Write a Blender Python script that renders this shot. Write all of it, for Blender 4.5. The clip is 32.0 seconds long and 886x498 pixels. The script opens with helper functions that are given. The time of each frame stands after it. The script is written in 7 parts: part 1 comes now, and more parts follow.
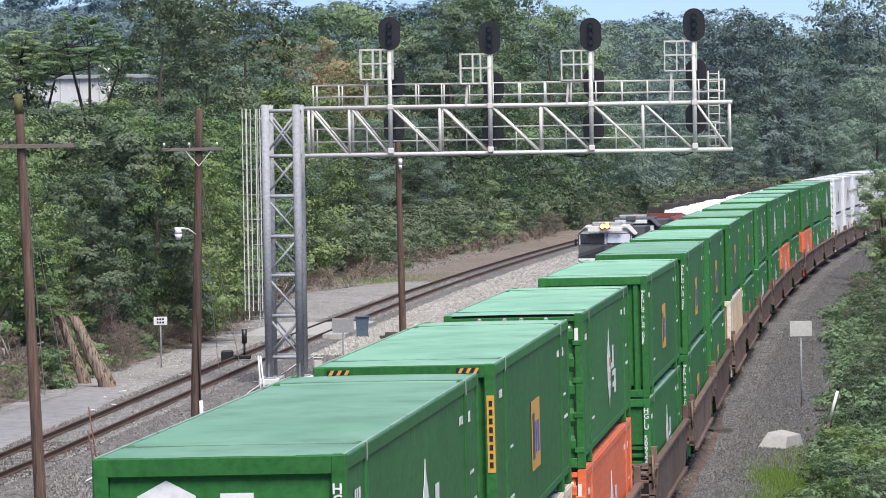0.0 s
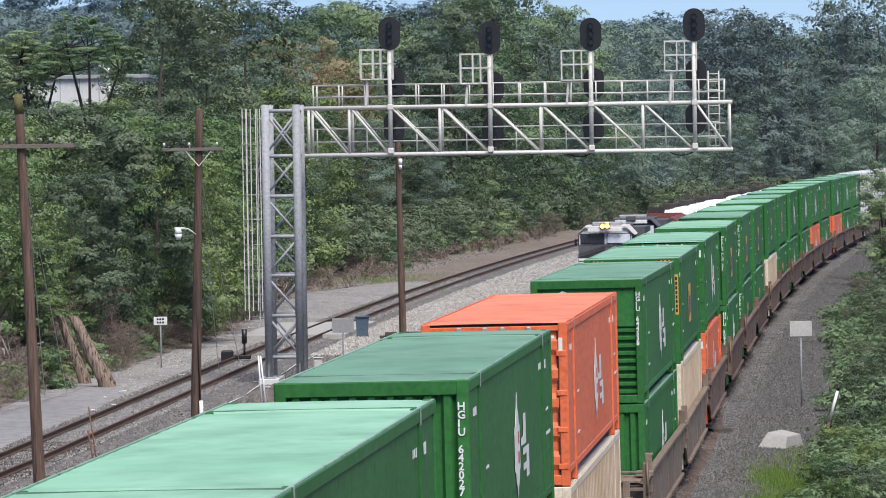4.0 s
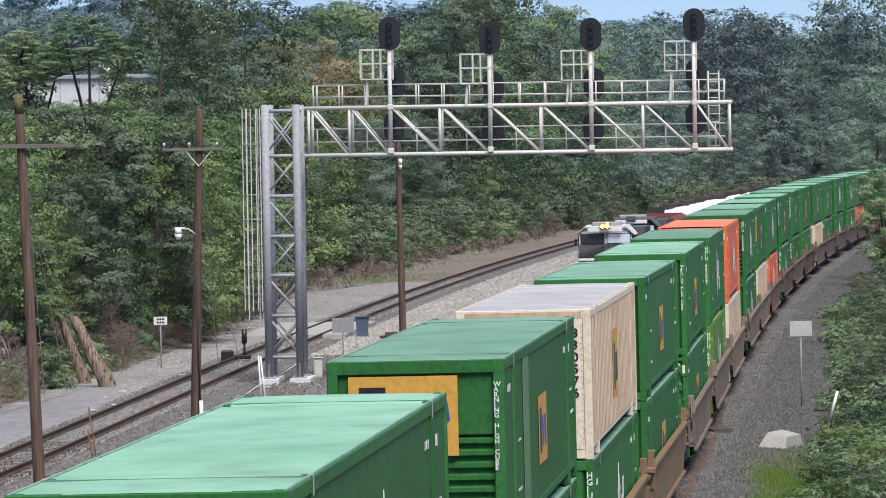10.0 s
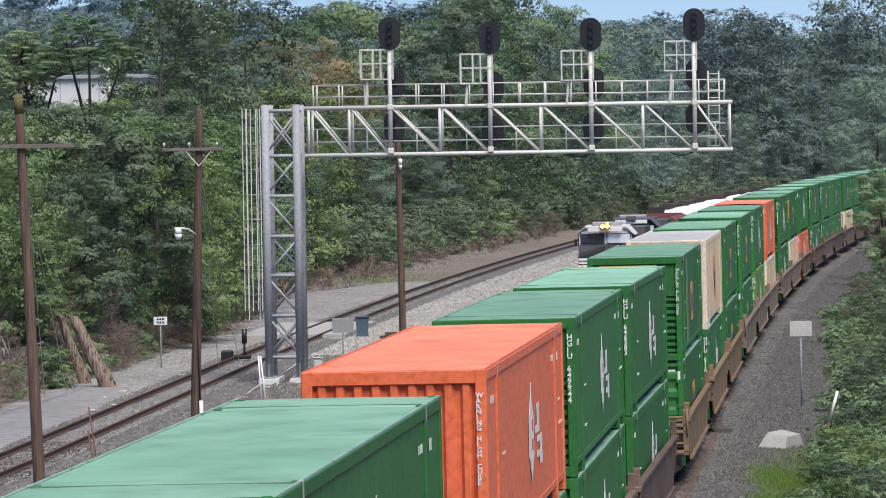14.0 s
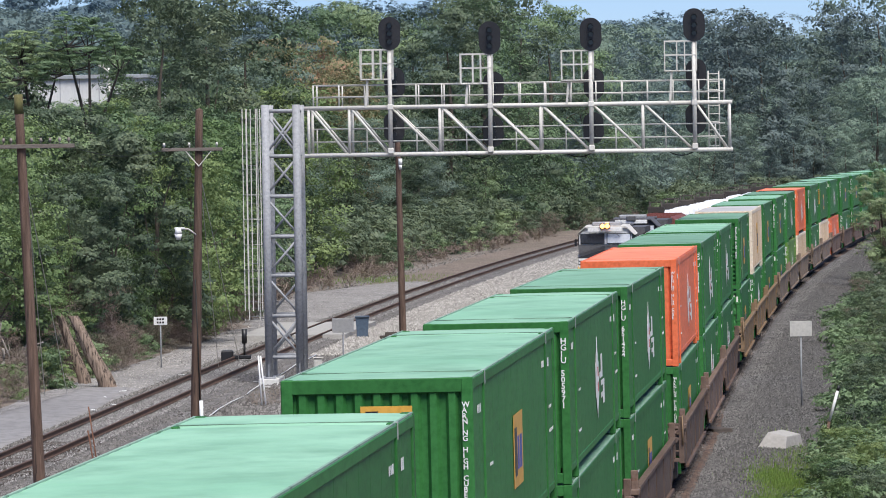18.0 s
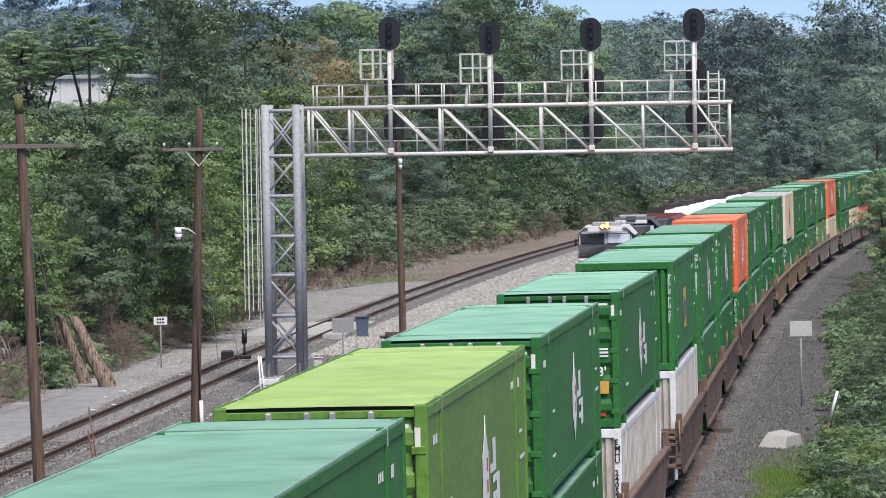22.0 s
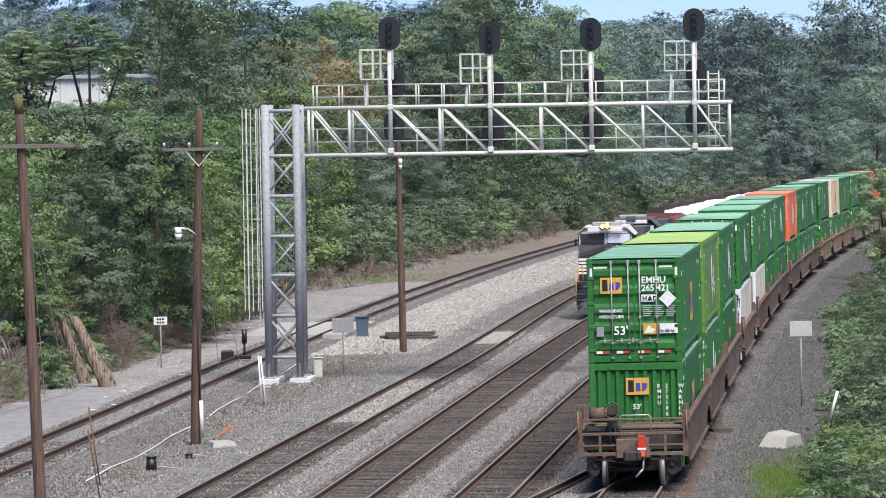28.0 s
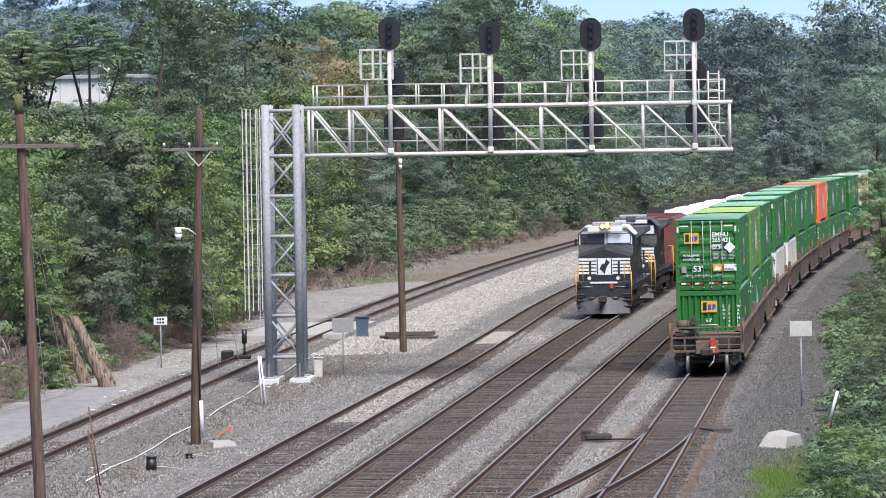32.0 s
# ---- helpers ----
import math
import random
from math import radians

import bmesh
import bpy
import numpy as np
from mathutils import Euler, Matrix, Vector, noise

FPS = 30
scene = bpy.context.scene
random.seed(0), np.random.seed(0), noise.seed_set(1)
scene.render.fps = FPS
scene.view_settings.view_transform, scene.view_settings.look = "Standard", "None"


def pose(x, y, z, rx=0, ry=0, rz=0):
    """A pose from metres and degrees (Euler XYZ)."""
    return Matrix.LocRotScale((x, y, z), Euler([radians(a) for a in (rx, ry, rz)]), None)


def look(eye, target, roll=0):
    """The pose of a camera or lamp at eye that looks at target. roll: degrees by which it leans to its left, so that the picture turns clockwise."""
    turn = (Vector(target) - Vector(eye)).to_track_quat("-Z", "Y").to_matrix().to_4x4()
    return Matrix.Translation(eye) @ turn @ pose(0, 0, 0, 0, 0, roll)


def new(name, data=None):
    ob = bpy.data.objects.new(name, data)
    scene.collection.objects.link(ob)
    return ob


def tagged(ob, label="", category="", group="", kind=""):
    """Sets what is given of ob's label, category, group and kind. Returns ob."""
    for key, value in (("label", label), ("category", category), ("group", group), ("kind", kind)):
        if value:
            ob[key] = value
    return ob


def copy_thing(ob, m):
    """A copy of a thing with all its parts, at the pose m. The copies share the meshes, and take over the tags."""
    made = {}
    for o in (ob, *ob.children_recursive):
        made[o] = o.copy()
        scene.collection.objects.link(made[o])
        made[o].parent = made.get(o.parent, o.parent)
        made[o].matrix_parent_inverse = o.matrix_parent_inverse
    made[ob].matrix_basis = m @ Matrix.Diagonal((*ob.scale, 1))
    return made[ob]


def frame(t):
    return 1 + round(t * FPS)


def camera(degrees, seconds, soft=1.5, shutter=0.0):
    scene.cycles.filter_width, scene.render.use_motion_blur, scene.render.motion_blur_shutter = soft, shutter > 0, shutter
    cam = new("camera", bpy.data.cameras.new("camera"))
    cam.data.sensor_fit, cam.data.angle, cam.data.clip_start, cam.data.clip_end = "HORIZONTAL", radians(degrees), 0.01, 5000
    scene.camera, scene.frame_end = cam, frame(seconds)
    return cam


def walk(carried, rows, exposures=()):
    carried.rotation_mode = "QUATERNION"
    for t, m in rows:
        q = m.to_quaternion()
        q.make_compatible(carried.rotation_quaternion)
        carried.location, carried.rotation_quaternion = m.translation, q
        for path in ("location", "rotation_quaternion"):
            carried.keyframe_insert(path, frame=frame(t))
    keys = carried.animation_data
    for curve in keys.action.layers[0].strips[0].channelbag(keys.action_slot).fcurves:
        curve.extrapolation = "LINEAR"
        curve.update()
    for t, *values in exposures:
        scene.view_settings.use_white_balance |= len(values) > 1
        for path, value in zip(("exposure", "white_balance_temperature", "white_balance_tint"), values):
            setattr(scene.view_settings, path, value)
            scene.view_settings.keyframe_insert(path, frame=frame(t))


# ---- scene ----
cam = camera(11.07, 32.0, soft=0.95)
EYE = Vector((0.0, 0.0, 9.314))
VIEW = look(EYE, EYE + Vector((0, 100, -100 * math.tan(0.02256))), -0.905)
walk(cam, [(0.0, VIEW), (32.0, VIEW)], [(0.0, 0.9), (1.0, 0.87), (2.0, 0.75), (3.0, 0.69), (5.0, 0.71), (9.0, 0.69), (14.0, 0.62), (18.0, 0.7), (20.0, 0.73), (25.0, 0.78), (28.0, 0.92), (32.0, 1.02)])

# ---- light: hazy evening daylight, soft ----
SUN_ELEV, SUN_ROT = radians(57), radians(158)
world = bpy.data.worlds.new("sky")
scene.world = world
world.use_nodes = True
wn = world.node_tree
sky = wn.nodes.new("ShaderNodeTexSky")
sky.sky_type = "NISHITA"
sky.sun_disc = False
sky.sun_elevation, sky.sun_rotation = SUN_ELEV, SUN_ROT
sky.dust_density, sky.air_density, sky.ozone_density = 0.2, 1.0, 3.0
sky.altitude = 2500
haze = wn.nodes.new("ShaderNodeMix")
haze.data_type, haze.blend_type = "RGBA", "MULTIPLY"
haze.inputs[0].default_value = 1.0
haze.inputs[7].default_value = (0.68, 0.78, 1.06, 1)
wn.links.new(sky.outputs[0], haze.inputs[6])
wn.links.new(haze.outputs[2], wn.nodes["Background"].inputs[0])
wn.nodes["Background"].inputs[1].default_value = 0.068
sun_data = bpy.data.lights.new("sun", "SUN")
sun_data.energy, sun_data.angle, sun_data.color = 3.5, radians(40), (1.0, 0.965, 0.92)
sun = new("sun", sun_data)
sun.matrix_world = look((0, 0, 60), Vector((0, 0, 60)) - Vector((math.sin(SUN_ROT) * math.cos(SUN_ELEV), math.cos(SUN_ROT) * math.cos(SUN_ELEV), math.sin(SUN_ELEV))))


# ---- materials ----
def nodes_of(name):
    m = bpy.data.materials.new(name)
    m.use_nodes = True
    nt = m.node_tree
    return m, nt, nt.nodes["Principled BSDF"]


def add(nt, kind, **values):
    n = nt.nodes.new(kind)
    for k, v in values.items():
        n.inputs[k].default_value = v
    return n


def mixed(nt, fac, a, b, mode="MIX"):
    """A colour mix of a and b, each a socket or a colour."""
    n = nt.nodes.new("ShaderNodeMix")
    n.data_type, n.blend_type = "RGBA", mode
    for i, v in ((0, fac), (6, a), (7, b)):
        if isinstance(v, bpy.types.NodeSocket):
            nt.links.new(v, n.inputs[i])
        else:
            n.inputs[i].default_value = (*v, 1) if i else v
    return n.outputs[2]


def ramp(nt, value, lo, hi):
    n = add(nt, "ShaderNodeMapRange")
    nt.links.new(value, n.inputs[0])
    n.inputs[1].default_value, n.inputs[2].default_value = lo, hi
    n.clamp = True
    return n.outputs[0]


def noise_of(nt, scale, detail=4.0, stretch=(1, 1, 1)):
    tc = nt.nodes.new("ShaderNodeTexCoord")
    mp = nt.nodes.new("ShaderNodeMapping")
    mp.inputs[3].default_value = stretch
    nt.links.new(tc.outputs["Object"], mp.inputs[0])
    n = add(nt, "ShaderNodeTexNoise", Scale=scale, Detail=detail, Roughness=0.62)
    nt.links.new(mp.outputs[0], n.inputs["Vector"])
    return n.outputs["Fac"]


def paint(name, col, worn, rough=0.55, metal=0.0, big=0.5, fine=9.0, stretch=(1, 1, 1), bump=0.15, bscale=60.0, vary=0.12, rust=None, rust_at=0.66, gloss=0.5):
    """A surface with broad fading, fine dirt, optional rust spots, relief, and a tone of its own per object."""
    m, nt, bs = nodes_of(name)
    c = mixed(nt, ramp(nt, noise_of(nt, big, 5, stretch), 0.35, 0.7), col, worn)
    c = mixed(nt, ramp(nt, noise_of(nt, fine, 6, stretch), 0.42, 0.75), c, tuple(0.72 * v for v in col))
    if rust:
        c = mixed(nt, ramp(nt, noise_of(nt, 2.3, 9, stretch), rust_at, rust_at + 0.09), c, rust)
    info = nt.nodes.new("ShaderNodeObjectInfo")
    hsv = nt.nodes.new("ShaderNodeHueSaturation")
    mr = add(nt, "ShaderNodeMapRange")
    mr.inputs[3].default_value, mr.inputs[4].default_value = 1 - vary, 1 + vary
    nt.links.new(info.outputs["Random"], mr.inputs[0])
    nt.links.new(mr.outputs[0], hsv.inputs["Value"])
    nt.links.new(c, hsv.inputs["Color"])
    nt.links.new(hsv.outputs[0], bs.inputs["Base Color"])
    bs.inputs["Roughness"].default_value, bs.inputs["Metallic"].default_value = rough, metal
    bs.inputs["Specular IOR Level"].default_value = gloss
    b = add(nt, "ShaderNodeBump", Strength=bump, Distance=0.02)
    nt.links.new(noise_of(nt, bscale, 3, stretch), b.inputs["Height"])
    nt.links.new(b.outputs[0], bs.inputs["Normal"])
    return m


def gravel(name, dark, light, tint, scale=13.0, patch=0.25):
    """Loose stones: each cell its own grey, with dirt lying in patches."""
    m, nt, bs = nodes_of(name)
    tc = nt.nodes.new("ShaderNodeTexCoord")
    vor = add(nt, "ShaderNodeTexVoronoi", Scale=scale, Randomness=1.0)
    mp = nt.nodes.new("ShaderNodeMapping")
    mp.inputs[3].default_value = (1, 0.7, 1)
    nt.links.new(tc.outputs["Object"], mp.inputs[0])
    nt.links.new(mp.outputs[0], vor.inputs["Vector"])
    sep = nt.nodes.new("ShaderNodeSeparateColor")
    nt.links.new(vor.outputs["Color"], sep.inputs[0])
    pw = nt.nodes.new("ShaderNodeMath")
    pw.operation = "POWER"
    nt.links.new(sep.outputs[0], pw.inputs[0])
    pw.inputs[1].default_value = 1.7
    c = mixed(nt, pw.outputs[0], dark, light)
    c = mixed(nt, ramp(nt, noise_of(nt, patch, 7), 0.4, 0.72), c, tint)
    c = mixed(nt, ramp(nt, noise_of(nt, 1.1, 8), 0.45, 0.8), c, tuple(0.6 * v for v in dark))
    nt.links.new(c, bs.inputs["Base Color"])
    bs.inputs["Roughness"].default_value = 0.95
    b = add(nt, "ShaderNodeBump", Strength=0.9, Distance=0.05)
    nt.links.new(vor.outputs["Distance"], b.inputs["Height"])
    b.invert = True
    nt.links.new(b.outputs[0], bs.inputs["Normal"])
    return m


def stones(name, dark, light):
    """Loose stones, each with a tone of its own."""
    m, nt, bs = nodes_of(name)
    geo = nt.nodes.new("ShaderNodeNewGeometry")
    pw = nt.nodes.new("ShaderNodeMath")
    pw.operation = "POWER"
    nt.links.new(geo.outputs["Random Per Island"], pw.inputs[0])
    pw.inputs[1].default_value = 1.5
    c = mixed(nt, pw.outputs[0], dark, light)
    c = mixed(nt, ramp(nt, noise_of(nt, 0.35, 7), 0.45, 0.75), c, tuple(0.5 * v for v in light))
    nt.links.new(c, bs.inputs["Base Color"])
    bs.inputs["Roughness"].default_value = 0.9
    return m


def leaves(name, a, b, c, through_light=0.32):
    """Foliage: tone by leaf and by plant, with light passing through."""
    m, nt, bs = nodes_of(name)
    geo = nt.nodes.new("ShaderNodeNewGeometry")
    info = nt.nodes.new("ShaderNodeObjectInfo")
    col = mixed(nt, geo.outputs["Random Per Island"], a, b)
    col = mixed(nt, ramp(nt, noise_of(nt, 0.6, 3), 0.42, 0.72), col, c)
    hsv = nt.nodes.new("ShaderNodeHueSaturation")
    mr = add(nt, "ShaderNodeMapRange")
    mr.inputs[3].default_value, mr.inputs[4].default_value = 0.68, 1.3
    nt.links.new(info.outputs["Random"], mr.inputs[0])
    nt.links.new(mr.outputs[0], hsv.inputs["Value"])
    mh = add(nt, "ShaderNodeMapRange")
    mh.inputs[3].default_value, mh.inputs[4].default_value = 0.525, 0.47
    nt.links.new(info.outputs["Random"], mh.inputs[0])
    nt.links.new(mh.outputs[0], hsv.inputs["Hue"])
    nt.links.new(col, hsv.inputs["Color"])
    nt.links.new(hsv.outputs[0], bs.inputs["Base Color"])
    bs.inputs["Roughness"].default_value = 0.6
    tr = nt.nodes.new("ShaderNodeBsdfTranslucent")
    nt.links.new(hsv.outputs[0], tr.inputs[0])
    mx = nt.nodes.new("ShaderNodeMixShader")
    mx.inputs[0].default_value = through_light
    nt.links.new(bs.outputs[0], mx.inputs[1])
    nt.links.new(tr.outputs[0], mx.inputs[2])
    nt.links.new(mx.outputs[0], nt.nodes["Material Output"].inputs[0])
    return m


def glow(name, col, strength):
    m, nt, bs = nodes_of(name)
    bs.inputs["Base Color"].default_value = (*col, 1)
    bs.inputs["Emission Color"].default_value = (*col, 1)
    bs.inputs["Emission Strength"].default_value = strength
    return m


# coloured roofs: the faded wall paint, lightened further for the sky they reflect
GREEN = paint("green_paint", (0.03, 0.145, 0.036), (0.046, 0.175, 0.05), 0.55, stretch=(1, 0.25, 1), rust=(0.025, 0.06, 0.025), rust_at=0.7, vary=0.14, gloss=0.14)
GREEN_ROOF = paint("faded_skylit_green_roof", (0.19, 0.385, 0.255), (0.29, 0.48, 0.35), 0.65, stretch=(0.7, 0.5, 1), big=0.3, fine=1.1, vary=0.26, rust=(0.085, 0.17, 0.12), rust_at=0.74, gloss=0.3, bump=0.05)
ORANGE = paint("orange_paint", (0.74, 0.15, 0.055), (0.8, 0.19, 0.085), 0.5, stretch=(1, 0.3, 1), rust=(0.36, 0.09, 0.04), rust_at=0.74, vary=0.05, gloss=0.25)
ORANGE_ROOF = paint("faded_skylit_orange_roof", (0.8, 0.235, 0.125), (0.86, 0.31, 0.19), 0.6, stretch=(0.7, 0.6, 1), big=0.3, fine=1.2, vary=0.05, gloss=0.3, bump=0.05)
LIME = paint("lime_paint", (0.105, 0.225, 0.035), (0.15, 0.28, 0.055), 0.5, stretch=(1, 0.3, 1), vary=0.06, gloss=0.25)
LIME_ROOF = paint("faded_skylit_lime_roof", (0.36, 0.51, 0.14), (0.43, 0.57, 0.2), 0.6, stretch=(0.7, 0.6, 1), big=0.3, fine=1.2, vary=0.05, gloss=0.3, bump=0.05)
TAN = paint("tan_paint", (0.53, 0.385, 0.25), (0.62, 0.475, 0.335), 0.6, stretch=(1, 0.5, 0.3), rust=(0.33, 0.16, 0.08), rust_at=0.64, vary=0.06, gloss=0.3)
TAN_ROOF = paint("weathered_grey_roof", (0.47, 0.455, 0.45), (0.58, 0.565, 0.555), 0.65, stretch=(0.7, 0.5, 1), big=0.3, fine=1.2, rust=(0.3, 0.24, 0.2), rust_at=0.76, vary=0.06, gloss=0.3, bump=0.05)
BEIGE = paint("weathered_beige_paint", (0.42, 0.36, 0.29), (0.62, 0.58, 0.52), 0.6, stretch=(1, 0.8, 0.3), rust=(0.3, 0.15, 0.08), rust_at=0.7, vary=0.05)
CREAM = paint("cream_paint", (0.74, 0.62, 0.46), (0.8, 0.7, 0.56), 0.5, big=1.2, rust=(0.36, 0.17, 0.08), rust_at=0.66, vary=0.05, gloss=0.3)
WHITE = paint("white_paint", (0.78, 0.78, 0.77), (0.7, 0.69, 0.66), 0.4, vary=0.03, rust=(0.4, 0.32, 0.26), rust_at=0.74)
DECAL = paint("white_decal", (0.8, 0.8, 0.77), (0.72, 0.72, 0.7), 0.5, vary=0.03, bump=0.02)
PALE_BAND = paint("patched_pale_green", (0.1, 0.21, 0.085), (0.13, 0.25, 0.11), 0.6, vary=0.03, rust=(0.12, 0.13, 0.06), rust_at=0.68)
CREAM_TAPE = paint("cream_reflective_tape", (0.82, 0.8, 0.7), (0.78, 0.76, 0.66), 0.4, vary=0.02, bump=0.0)
FADED_DECAL = paint("faded_white_decal", (0.42, 0.5, 0.43), (0.34, 0.43, 0.36), 0.6, vary=0.03, bump=0.02)
YELLOW = paint("yellow_decal", (0.66, 0.36, 0.05), (0.58, 0.32, 0.07), 0.5, vary=0.04, bump=0.02)
RED = paint("red_decal", (0.55, 0.035, 0.02), (0.48, 0.06, 0.04), 0.45, vary=0.04, bump=0.02)
BLUE = paint("blue_decal", (0.04, 0.06, 0.32), (0.07, 0.1, 0.36), 0.5, vary=0.04, bump=0.02)
BLACK = paint("black_paint", (0.012, 0.012, 0.014), (0.025, 0.024, 0.024), 0.45, vary=0.1)
RUBBER_AND_SHADE = paint("black_seal_and_gap_shade", (0.012, 0.014, 0.013), (0.02, 0.02, 0.02), 0.8, vary=0.1)
ROD = paint("galvanised_rod", (0.46, 0.46, 0.44), (0.34, 0.335, 0.32), 0.45, 0.5, vary=0.1)
WELL_BROWN = paint("weathered_brown_steel", (0.125, 0.083, 0.064), (0.19, 0.132, 0.104), 0.75, stretch=(1, 0.6, 1), rust=(0.13, 0.055, 0.03), rust_at=0.6, vary=0.2, gloss=0.25)
WELL_TAN = paint("weathered_tan_steel", (0.17, 0.125, 0.09), (0.24, 0.18, 0.135), 0.75, stretch=(1, 0.6, 1), rust=(0.16, 0.07, 0.035), rust_at=0.6, vary=0.15)
WELL_OCHRE = paint("faded_ochre_steel", (0.24, 0.145, 0.065), (0.2, 0.14, 0.09), 0.7, stretch=(1, 0.6, 1), rust=(0.17, 0.07, 0.03), rust_at=0.6, vary=0.1)
GRIME = paint("greasy_dark_steel", (0.035, 0.03, 0.027), (0.07, 0.055, 0.045), 0.75, vary=0.2)
RUST = paint("rusty_steel", (0.14, 0.06, 0.035), (0.2, 0.1, 0.06), 0.85, rust=(0.07, 0.04, 0.03), vary=0.15)
RAILHEAD = paint("worn_rail_head", (0.34, 0.31, 0.285), (0.25, 0.22, 0.2), 0.45, 0.35, vary=0.05)
RAILSIDE = paint("rusty_rail", (0.085, 0.05, 0.036), (0.13, 0.078, 0.055), 0.85, vary=0.1)
TIE = paint("weathered_tie_wood", (0.05, 0.04, 0.034), (0.12, 0.1, 0.088), 0.95, stretch=(0.6, 4, 4), fine=5, vary=0.45, bump=0.5)
BALLAST = gravel("grey_ballast", (0.07, 0.066, 0.063), (0.31, 0.293, 0.28), (0.14, 0.128, 0.118))
BED = gravel("brown_dirty_ballast", (0.055, 0.046, 0.04), (0.24, 0.21, 0.19), (0.09, 0.074, 0.064))
STONE_GREY = stones("grey_stones", (0.05, 0.047, 0.045), (0.4, 0.382, 0.368))
STONE_DIRT = stones("dirty_stones", (0.032, 0.028, 0.025), (0.3, 0.28, 0.26))
STONE_PALE = stones("pale_spilled_stones", (0.19, 0.176, 0.158), (0.5, 0.475, 0.44))
STONE_BROWN = stones("brown_stained_stones", (0.035, 0.029, 0.026), (0.24, 0.21, 0.19))
# bank ballast: dirty stone, its tone lowered further for the passing train's shade
BANK = gravel("fouled_train_shaded_ballast", (0.03, 0.028, 0.027), (0.105, 0.1, 0.097), (0.052, 0.049, 0.046))
STONE_BANK = stones("fouled_train_shaded_stones", (0.022, 0.021, 0.02), (0.178, 0.17, 0.165))
OILY = gravel("oily_black_mud", (0.022, 0.019, 0.017), (0.075, 0.065, 0.058), (0.035, 0.03, 0.026))
RUSTY_BED = gravel("rust_stained_ballast", (0.075, 0.045, 0.032), (0.24, 0.17, 0.13), (0.12, 0.07, 0.048))
FINE_GRAVEL = gravel("fine_gravel_road", (0.15, 0.143, 0.138), (0.42, 0.4, 0.39), (0.33, 0.31, 0.295), 15.0, 0.12)
DIRT = gravel("trampled_dirt", (0.09, 0.07, 0.054), (0.23, 0.18, 0.14), (0.09, 0.08, 0.05), 17.0, 0.1)
SOIL = gravel("brown_soil_and_dry_weeds", (0.15, 0.118, 0.096), (0.36, 0.29, 0.24), (0.17, 0.145, 0.112), 17.0, 0.1)
STEEL_GREY = paint("galvanised_grey_steel", (0.28, 0.287, 0.3), (0.35, 0.357, 0.37), 0.7, 0.0, vary=0.05)
STEEL_WHITE = paint("pale_galvanised_steel", (0.66, 0.635, 0.58), (0.56, 0.54, 0.49), 0.65, 0.0, vary=0.04, rust=(0.4, 0.33, 0.27), rust_at=0.72)
POLE_WOOD = paint("dark_pole_wood", (0.085, 0.052, 0.038), (0.17, 0.11, 0.08), 0.95, big=1.6, stretch=(5, 5, 0.35), fine=4, rust=(0.04, 0.028, 0.022), rust_at=0.58, bump=0.6, vary=0.25)
ARM_WOOD = paint("dark_weathered_arm_wood", (0.12, 0.1, 0.085), (0.18, 0.155, 0.135), 0.95, stretch=(0.5, 6, 6), bump=0.4)
MOSS = paint("moss", (0.1, 0.1, 0.035), (0.16, 0.14, 0.06), 1.0, big=3.0, vary=0.0)
GREY_WOOD = paint("weathered_grey_wood", (0.25, 0.22, 0.19), (0.33, 0.3, 0.27), 0.95, stretch=(0.5, 6, 6), bump=0.4)
CONCRETE = paint("pale_concrete", (0.4, 0.385, 0.36), (0.33, 0.315, 0.29), 0.9, bump=0.4, bscale=25, vary=0.06)
GLASS_DARK = paint("dark_cab_glass", (0.03, 0.035, 0.045), (0.05, 0.055, 0.07), 0.08, vary=0.05, bump=0.0)
BARK = paint("tree_bark", (0.09, 0.072, 0.055), (0.16, 0.13, 0.1), 0.95, stretch=(5, 5, 0.8), bump=0.6, vary=0.15)
DARK_BARK = paint("dark_brown_bark", (0.035, 0.03, 0.026), (0.07, 0.06, 0.05), 0.95, stretch=(5, 5, 0.8), bump=0.6, vary=0.1)
SPLIT_BARK = paint("split_dry_bark", (0.2, 0.145, 0.11), (0.34, 0.26, 0.2), 0.95, big=2.0, fine=3.0, stretch=(7, 7, 0.5), rust=(0.05, 0.035, 0.028), rust_at=0.5, bump=0.9, bscale=5, vary=0.1)
LEAF_MID = leaves("broadleaf_green", (0.112, 0.172, 0.080), (0.255, 0.366, 0.182), (0.148, 0.220, 0.120))
LEAF_DARK = leaves("dark_green_foliage", (0.072, 0.108, 0.066), (0.165, 0.218, 0.12), (0.1, 0.145, 0.09))
LEAF_LIGHT = leaves("yellow_green_foliage", (0.105, 0.167, 0.055), (0.218, 0.313, 0.123), (0.136, 0.212, 0.078))
# farther trees: air haze is mixed into these paler, bluer leaf colours
LEAF_BLUE_HAZE = leaves("blue_hazed_foliage", (0.128, 0.184, 0.168), (0.204, 0.27, 0.238), (0.16, 0.219, 0.197))
LEAF_HAZE = leaves("haze_tinted_green_foliage", (0.13, 0.19, 0.148), (0.218, 0.292, 0.216), (0.16, 0.224, 0.172))
# distant woods: leaf colours hold the blue haze of the air
LEAF_FAR = leaves("haze_tinted_far_foliage", (0.128, 0.19, 0.186), (0.16, 0.228, 0.218), (0.142, 0.206, 0.2))
LEAF_RIDGE = leaves("haze_blue_ridge_foliage", (0.118, 0.185, 0.222), (0.138, 0.21, 0.245), (0.126, 0.196, 0.232))
LEAF_RUST = leaves("reddish_dry_foliage", (0.132, 0.165, 0.072), (0.396, 0.264, 0.144), (0.132, 0.182, 0.078))
